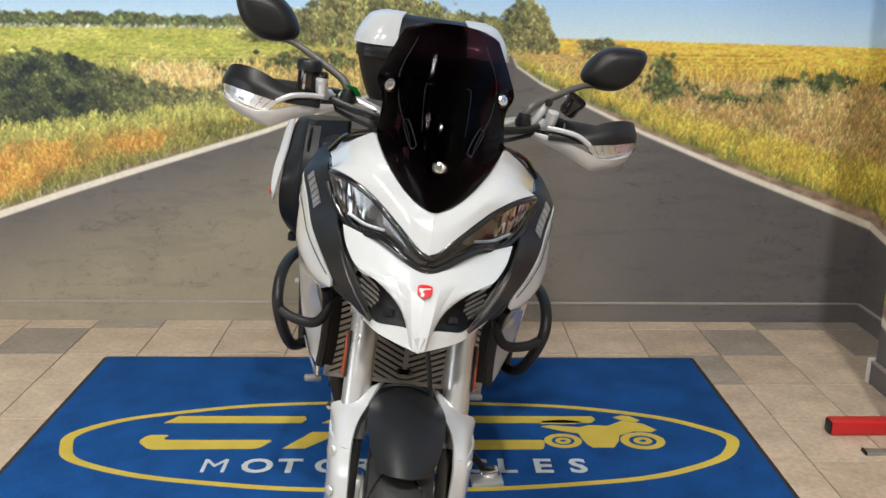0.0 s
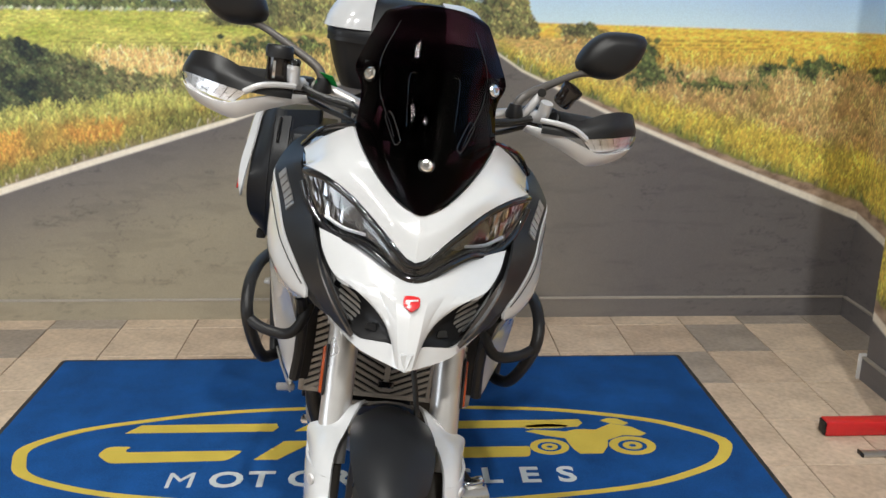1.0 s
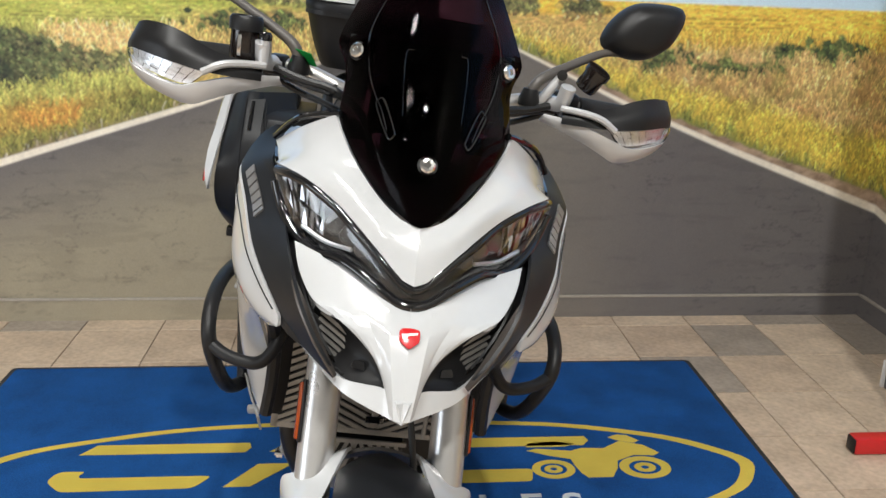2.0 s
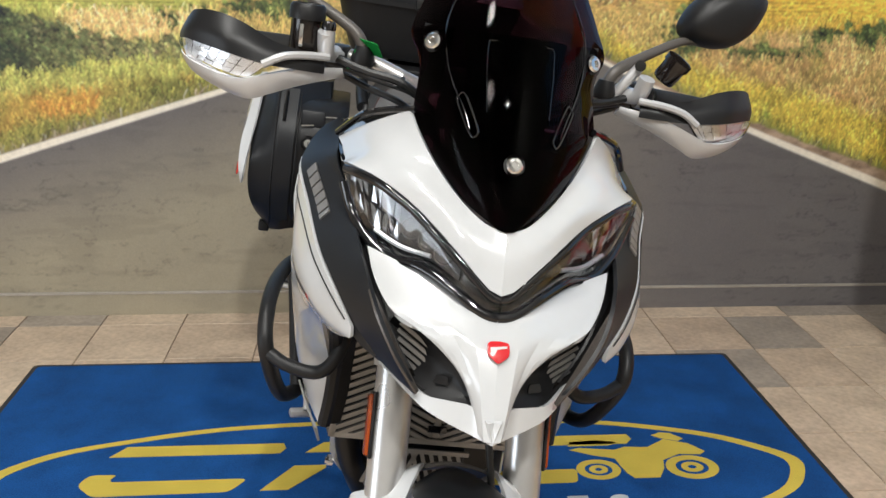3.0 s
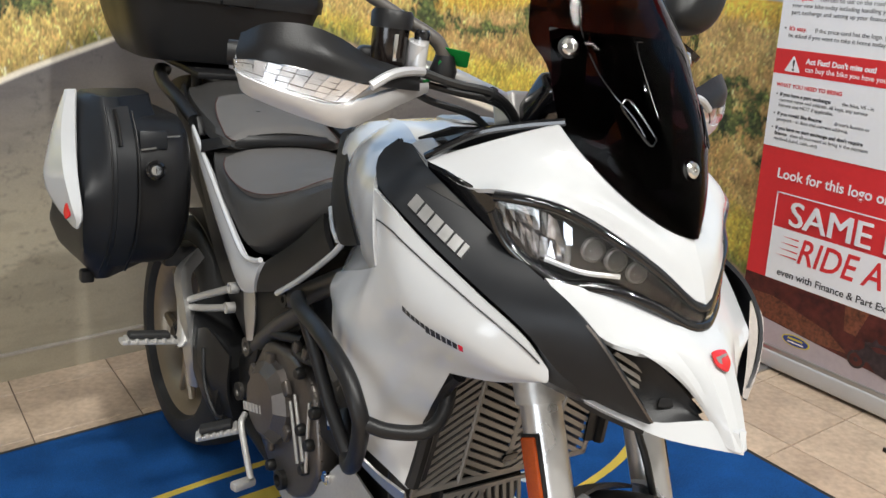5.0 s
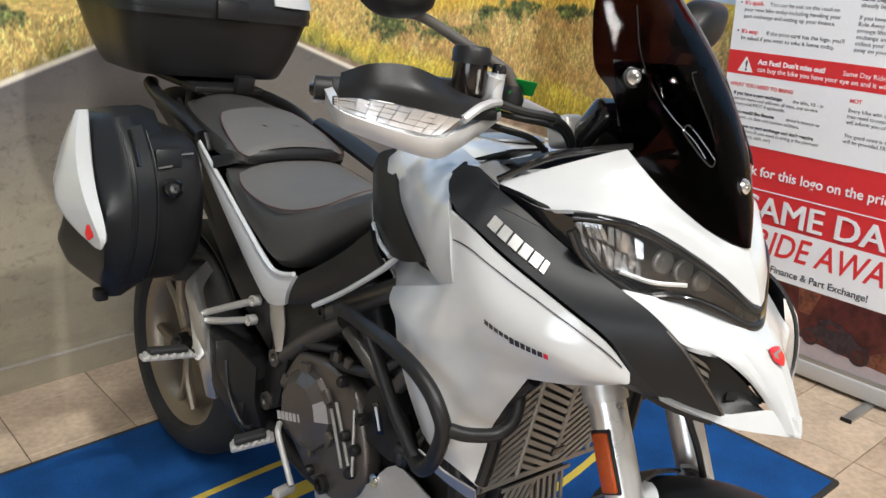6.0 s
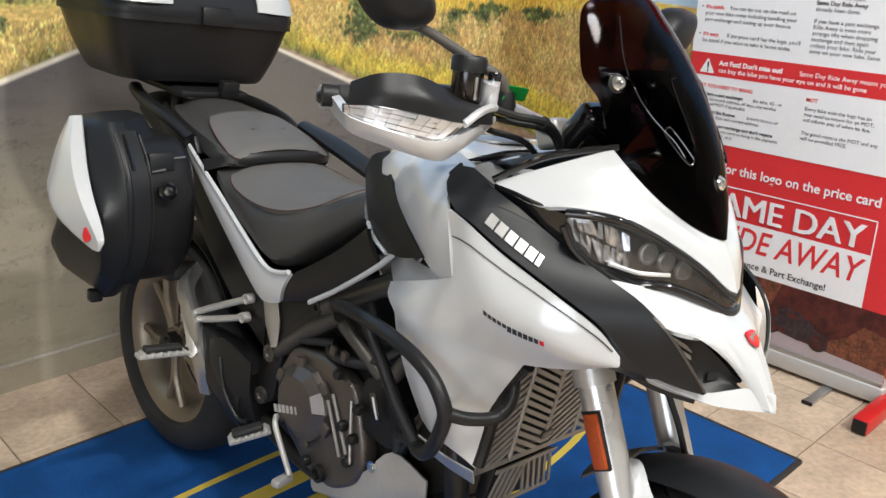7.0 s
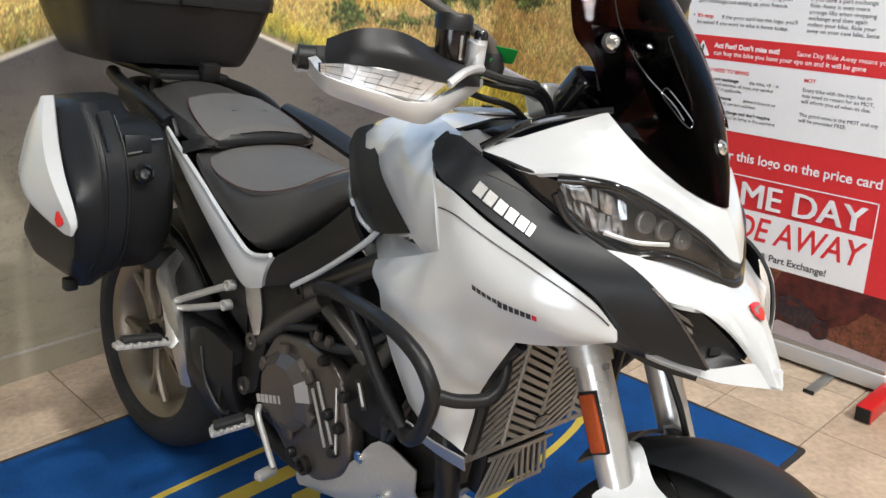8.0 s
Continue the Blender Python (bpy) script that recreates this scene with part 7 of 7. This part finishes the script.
bar("header_pipe", ((-0.13, 0.50, 0.62), (-0.15, 0.44, 0.48), (-0.10, 0.50, 0.33), (-0.09, 0.7, 0.25), (-0.10, 0.95, 0.25), (-0.13, 1.12, 0.32)), 0.024, DARK_METAL, "dark exhaust header")
arm = part("swingarm", loft([[(x, y, z) for x, z in ((x0, z0), (x1, z0), (x1, z1), (x0, z1))] for y, x0, x1, z0, z1 in ((1.03, -0.10, 0.13, 0.36, 0.48), (1.2, -0.02, 0.15, 0.33, 0.46), (1.4, 0.09, 0.165, 0.28, 0.40), (1.6, 0.10, 0.165, 0.26, 0.38), (1.68, 0.11, 0.155, 0.29, 0.35))], 20, 12), DARK_METAL, bike, "single-sided swingarm")
part("chain_guard", box(0.03, 0.5, 0.05, pose(0.11, 1.33, 0.43, 6), 0.01), MATT_BLACK, arm)
part("rear_hugger", shell([[(x, 1.59 - 0.345 * math.sin(radians(a)), 0.318 + 0.345 * math.cos(radians(a))) for x in np.linspace(-0.105, 0.075, 7)] for a in np.linspace(-5, 75, 14)], 0.004, (0, -0.6, 0.8)), MATT_BLACK, arm, "black rear hugger")
side_disc((-0.10, 1.59, 0.318), 0.035, [(0, 0.03), (0.6, 0.03), (0.7, 0.02), (1, 0.02), (1, -0.01), (0, -0.01)], DARK_METAL, "wheel_nut", rear_rim, "", 24)

# bash plate, side stand
bash = part("bash_plate", shell(lofted_grid([[(-0.165, 0.50, 0.435), (-0.168, 0.60, 0.452), (-0.168, 0.69, 0.36), (-0.155, 0.86, 0.262)], [(-0.15, 0.50, 0.37), (-0.158, 0.60, 0.32), (-0.15, 0.72, 0.265), (-0.135, 0.86, 0.225)], [(0.0, 0.52, 0.33), (0.0, 0.60, 0.24), (0.0, 0.72, 0.215), (0.0, 0.86, 0.20)], [(0.15, 0.50, 0.37), (0.158, 0.60, 0.32), (0.15, 0.72, 0.265), (0.135, 0.86, 0.225)], [(0.165, 0.50, 0.435), (0.168, 0.60, 0.452), (0.168, 0.69, 0.36), (0.155, 0.86, 0.262)]], 18, 22), 0.004, (0, -0.5, -1)), CAST_ALLOY, bike, "silver aluminium bash plate")
for y, z in ((0.645, 0.40), (0.575, 0.34)):
    side_disc((-0.168, y, z), 0.013, [(0, 0.012), (0.6, 0.012), (0.62, 0.008), (1, 0.008), (1, -0.004), (0, -0.004)], CHROME, "plate_bolt", bash, "", 16)
part("plate_slot", box(0.004, 0.05, 0.014, pose(-0.134, 0.79, 0.262, -28, 0, 0), 0.004), GLOSS_BLACK, bash)
stand = bar("side_stand", [(0.10, 0.88, 0.28), (0.19, 0.86, 0.18), (0.305, 0.83, 0.066)], 0.012, MATT_BLACK, "black side stand with a bright foot")
part("stand_foot", box(0.096, 0.062, 0.016, pose(0.315, 0.808, 0.0435, 0, -7.6, 3), 0.004), CAST_ALLOY, stand, "bright metal stand foot")
part("stand_boot", box(0.06, 0.032, 0.034, pose(0.322, 0.822, 0.064, 8, -20, 0), 0.011, 3), CHROME, stand, "bright rounded stand end")
part("lower_trim", ruled([(-0.25, 0.455, 0.575), (-0.232, 0.405, 0.553), (-0.212, 0.352, 0.54)], [(-0.24, 0.455, 0.553), (-0.222, 0.405, 0.53), (-0.205, 0.352, 0.515)], 10, 3, 0, (-1, 0, 0), 0.004), ALUMINIUM, bike, "bare aluminium strip below the side panel")

# crash bars
crash_r = tube([(-0.165, 0.82, 0.69), (-0.235, 0.70, 0.732), (-0.282, 0.59, 0.755), (-0.302, 0.50, 0.759), (-0.311, 0.43, 0.750), (-0.313, 0.38, 0.730), (-0.311, 0.354, 0.702), (-0.305, 0.347, 0.674), (-0.294, 0.365, 0.628), (-0.281, 0.393, 0.585), (-0.268, 0.425, 0.561), (-0.245, 0.47, 0.557), (-0.21, 0.54, 0.585)], 0.0132, 14, 70)
crashes = pair("crash_bar", crash_r, MATT_BLACK, None, "thick black tubular crash bar")
pair("crash_brace", tube([(-0.306, 0.348, 0.678), (-0.27, 0.325, 0.667), (-0.22, 0.306, 0.668), (-0.192, 0.305, 0.70), (-0.175, 0.33, 0.755)], 0.0115, 12, 30), MATT_BLACK, crashes)
pair("crash_brace", tube([(-0.284, 0.58, 0.752), (-0.274, 0.55, 0.70), (-0.262, 0.505, 0.62), (-0.252, 0.46, 0.562)], 0.0115, 12, 20), MATT_BLACK, crashes)
pair("crash_brace", tube([(-0.245, 0.47, 0.557), (-0.20, 0.55, 0.52), (-0.15, 0.60, 0.45)], 0.0125, 12, 14), MATT_BLACK, crashes)
part("seat_side", ruled([(0.178, 1.42, 0.972), (0.184, 1.25, 0.942), (0.176, 1.03, 0.890)], [(0.135, 1.40, 0.965), (0.14, 1.25, 0.925), (0.135, 1.06, 0.88)], 12, 4, 0.004, (0, 0, 1), 0.02), MATT_BLACK, rails[1], "black side strip beside the seat")

# handlebar, levers, guards, mirrors: right side as it stands, left mirrored about the turned steering axis
bars = pair("handlebar", tube([(0.0, 0.395, 1.118), (-0.07, 0.388, 1.122), (-0.13, 0.395, 1.14), (-0.20, 0.415, 1.16), (-0.30, 0.455, 1.162), (-0.44, 0.525, 1.155)], (0.014, 0.0115), 14, 40), FORK_SILVER, None, "silver tapered handlebar", BARS)
pair("bar_clamp", box(0.045, 0.05, 0.05, pose(-0.074, 0.39, 1.117, -20), 0.01, 3), CAST_ALLOY, bars, "cast bar clamp", BARS)
pair("grip", tube([(-0.315, 0.462, 1.162), (-0.435, 0.522, 1.155)], 0.0175, 14, 4), RUBBER, bars, "black rubber grip", BARS)
pair("bar_end", tube([(-0.436, 0.522, 1.155), (-0.456, 0.533, 1.155)], 0.017, 16, 3), MATT_BLACK, bars, "", BARS)
pair("switch_box", box(0.045, 0.05, 0.05, pose(-0.285, 0.45, 1.16, 0, 0, -26), 0.01, 3), MATT_BLACK, bars, "", BARS)
pair("lever", tube([(-0.265, 0.40, 1.155), (-0.33, 0.415, 1.15), (-0.42, 0.455, 1.145)], (0.008, 0.006), 8, 16), ALUMINIUM, bars, "", BARS)
pair("master_cylinder", tube([(-0.245, 0.41, 1.165), (-0.262, 0.385, 1.17), (-0.265, 0.372, 1.20)], 0.0135, 12, 10), SILVER_PAINT, bars, "", BARS)
pair("lever_clamp", box(0.03, 0.036, 0.034, pose(-0.243, 0.42, 1.163, 0, 0, -25), 0.006), MATT_BLACK, bars, "", BARS)
# right: tall round fluid pot
pot_m = Matrix.Translation((-0.296, 0.393, 1.165)) @ pose(0, 0, 0, 0, 0, 0)
pot = part("fluid_pot", lathe([(0, 0.0), (0.021, 0.0), (0.024, 0.006), (0.024, 0.05), (0, 0.05)], 28, pot_m), SMOKE, bars[0], "smoked round brake fluid pot with black cap")
part("pot_cap", lathe([(0, 0.048), (0.0275, 0.048), (0.0275, 0.066), (0.024, 0.071), (0.02, 0.071), (0.018, 0.068), (0, 0.068)], 28, pot_m), MATT_BLACK, pot)
part("pot_window", box(0.006, 0.003, 0.034, pose(-0.302, 0.3685, 1.19), 0.001), CHROME, pot)
part("pot_bracket", box(0.03, 0.012, 0.03, pose(-0.272, 0.392, 1.185), 0.004), DARK_METAL, pot)
post = part("perch_post", tube([(-0.262, 0.372, 1.165), (-0.262, 0.370, 1.204)], 0.010, 12, 3), SILVER_PAINT, bars[0], "pale alloy brake perch")
part("post_cap", lathe([(0, 0), (0.0105, 0), (0.011, 0.008), (0.008, 0.013), (0, 0.013)], 16, pose(-0.262, 0.370, 1.203)), GLOSS_BLACK, post)
# left: small clutch pot on a bracket
lpot_m = Matrix.Translation((0.282, 0.412, 1.198)) @ pose(0, 0, 0, 20, 25, 0)
lpot = part("clutch_pot", lathe([(0, 0.0), (0.018, 0.0), (0.02, 0.005), (0.02, 0.03), (0.023, 0.031), (0.023, 0.042), (0, 0.044)], 24, lpot_m), SMOKE, bars[1], "small smoked clutch fluid pot")
part("pot_screw", lathe([(0, 0), (0.009, 0), (0.009, 0.006), (0, 0.007)], 16, Matrix.Translation((0.238, 0.405, 1.215)) @ Vector((-0.3, -1, 0.1)).to_track_quat("Z", "Y").to_matrix().to_4x4()), DARK_METAL, lpot)
part("pot_arm", tube([(0.20, 0.42, 1.15), (0.225, 0.415, 1.19), (0.24, 0.415, 1.212)], 0.009, 10, 8), SILVER_PAINT, lpot)
# green tag tied to the brake side
tag = part("green_tag", prism(rounded([(-0.024, -0.013), (0.022, -0.018), (0.026, 0.012), (-0.02, 0.017)], 0.004), 0.0012, frame_of((-0.200, 0.386, 1.185), (0.72, -0.68, 0.0), (-0.55, -0.30, 0.62))), GREEN_TAG, bars[0], "bright green plastic key tag", smooth=False)
part("tag_strap", tube([(-0.218, 0.385, 1.178), (-0.222, 0.392, 1.155), (-0.228, 0.41, 1.145)], 0.0022, 6, 8), GREEN_TAG, tag)
# hand guards
U = [(-0.480, 0.440, 1.186), (-0.462, 0.402, 1.203), (-0.425, 0.376, 1.206), (-0.385, 0.366, 1.196), (-0.34, 0.363, 1.176), (-0.29, 0.365, 1.166), (-0.262, 0.372, 1.160)]
M1 = [(-0.488, 0.432, 1.165), (-0.468, 0.388, 1.178), (-0.42, 0.354, 1.178), (-0.385, 0.346, 1.172), (-0.34, 0.345, 1.162), (-0.29, 0.352, 1.154), (-0.262, 0.364, 1.150)]
LOW = [(-0.488, 0.428, 1.155), (-0.470, 0.388, 1.160), (-0.42, 0.352, 1.154), (-0.385, 0.340, 1.149), (-0.344, 0.337, 1.144), (-0.29, 0.349, 1.140), (-0.262, 0.362, 1.138)]
guard = pair("hand_guard", shell(lofted_grid([U, M1, LOW], 28, 10), 0.004, (-0.2, -1, 0.2)), MATT_BLACK, bars, "black and silver hand guard with a built-in indicator", BARS)
L0 = [(-0.489, 0.430, 1.155), (-0.472, 0.388, 1.158), (-0.42, 0.351, 1.153), (-0.385, 0.339, 1.148), (-0.350, 0.336, 1.143)]
L1 = [(-0.486, 0.432, 1.140), (-0.470, 0.392, 1.133), (-0.43, 0.360, 1.124), (-0.395, 0.348, 1.118), (-0.375, 0.344, 1.118)]
ind = pair("indicator", ruled(L0, L1, 18, 5, 0.003, (-0.3, -1, 0), 0.003), CLEAR, guard, "clear indicator lens with small lamps inside", BARS)
for c in ind:
    c.visible_shadow = False
back0, back1 = [Vector(p) + Vector((0.004, 0.012, -0.001)) for p in L0], [Vector(p) + Vector((0.004, 0.012, 0.001)) for p in L1]
pair("indicator_mirror", facets(back0, back1, 10, 4, 8, 0.0007), REFLECTOR, ind, "silvered cells", BARS, smooth=False)
pair("indicator_back", ruled([p + Vector((0, 0.006, 0)) for p in back0], [p + Vector((0, 0.006, 0)) for p in back1], 12, 3, 0, (-0.3, -1, 0), 0.003), MATT_BLACK, ind, "", BARS)
W0 = [(-0.435, 0.553, 1.162), (-0.462, 0.495, 1.152), (-0.485, 0.438, 1.140), (-0.470, 0.394, 1.131), (-0.43, 0.362, 1.121), (-0.395, 0.350, 1.116), (-0.36, 0.343, 1.124), (-0.32, 0.345, 1.136), (-0.275, 0.362, 1.146), (-0.235, 0.383, 1.148)]
W1 = [(-0.432, 0.553, 1.138), (-0.455, 0.495, 1.126), (-0.473, 0.441, 1.115), (-0.455, 0.402, 1.106), (-0.415, 0.372, 1.094), (-0.372, 0.358, 1.086), (-0.34, 0.356, 1.098), (-0.30, 0.362, 1.114), (-0.262, 0.374, 1.126), (-0.23, 0.39, 1.134)]
pair("guard_frame", ruled(W0, W1, 34, 6, 0.004, (-0.2, -1, 0), 0.012), SILVER_PAINT, guard, "silver-white guard frame", BARS)
pair("frame_arm", tube([(-0.352, 0.336, 1.143), (-0.325, 0.337, 1.158), (-0.295, 0.348, 1.163), (-0.258, 0.366, 1.163)], 0.0062, 8, 18), SILVER_PAINT, guard, "", BARS)
pair("frame_eye", lathe([(0.010, -0.007), (0.0175, -0.007), (0.019, 0.0), (0.0175, 0.006), (0.010, 0.006), (0.010, -0.007)], 20, Matrix.Translation((-0.440, 0.550, 1.150)) @ Vector((-0.9, 0.42, 0)).to_track_quat("Z", "Y").to_matrix().to_4x4()), SILVER_PAINT, guard, "", BARS)
pair("end_bolt", lathe([(0, -0.006), (0.0105, -0.006), (0.0105, 0.006), (0.007, 0.010), (0, 0.010)], 18, Matrix.Translation((-0.440, 0.550, 1.150)) @ Vector((-0.9, 0.42, 0)).to_track_quat("Z", "Y").to_matrix().to_4x4()), GLOSS_BLACK, guard, "", BARS)
# mirrors
def mirror_ring(y, s, cz=1.308, cx=-0.408):
    pts = [(-0.474, 1.364), (-0.484, 1.349), (-0.480, 1.322), (-0.462, 1.284), (-0.420, 1.253), (-0.365, 1.250), (-0.326, 1.268), (-0.328, 1.300), (-0.352, 1.336), (-0.385, 1.358), (-0.440, 1.366)]
    return [(cx + (x - cx) * s * 0.9, y, cz + 0.006 + (z - cz) * s * 0.9) for x, z in pts]


mir = pair("mirror", loft([mirror_ring(0.412, 0.30), mirror_ring(0.416, 0.62), mirror_ring(0.428, 0.86), mirror_ring(0.446, 0.98), mirror_ring(0.462, 1.0), mirror_ring(0.468, 0.97)], 32, 16), MATT_BLACK, None, "black rear-view mirror on a stalk", BARS)
pair("mirror_stalk", tube([(-0.37, 0.446, 1.270), (-0.335, 0.444, 1.262), (-0.27, 0.42, 1.230), (-0.222, 0.396, 1.204), (-0.206, 0.392, 1.180)], (0.0068, 0.010), 10, 28), GREY_PLASTIC, mir, "", BARS)
pair("mirror_glass", loft([mirror_ring(0.4685, 0.93), mirror_ring(0.4692, 0.93)], 32), CHROME, mir, "", BARS)
pair("mirror_base", lathe([(0, 0), (0.017, 0), (0.019, 0.01), (0.013, 0.03), (0, 0.032)], 20, pose(-0.206, 0.393, 1.155)), MATT_BLACK, mir, "", BARS)
# cables and hoses between bars and frame
for pts, r in (([(-0.26, 0.40, 1.165), (-0.20, 0.375, 1.15), (-0.14, 0.355, 1.14), (-0.09, 0.36, 1.10), (-0.07, 0.38, 1.03)], 0.0065), ([(-0.255, 0.42, 1.15), (-0.19, 0.395, 1.138), (-0.12, 0.365, 1.125), (-0.07, 0.37, 1.08)], 0.005), ([(-0.27, 0.43, 1.15), (-0.2, 0.43, 1.12), (-0.13, 0.40, 1.10), (-0.06, 0.40, 1.04)], 0.0055)):
    pair("cable", tube(pts, r, 8, 30), CABLE, bars, "", BARS)
pair("cable_tie", lathe([(0.0075, -0.003), (0.0105, -0.003), (0.0105, 0.003), (0.0075, 0.003)], 12, Matrix.Translation((-0.145, 0.357, 1.141)) @ Vector((0.9, -0.1, -0.3)).to_track_quat("Z", "Y").to_matrix().to_4x4()), CABLE, bars, "", BARS)
bar("brake_hose", [(-0.03, 0.30, 0.80), (0.015, 0.17, 0.74), (0.035, 0.13, 0.68), (0.05, 0.10, 0.60)], 0.0055, CABLE, "black brake hose")
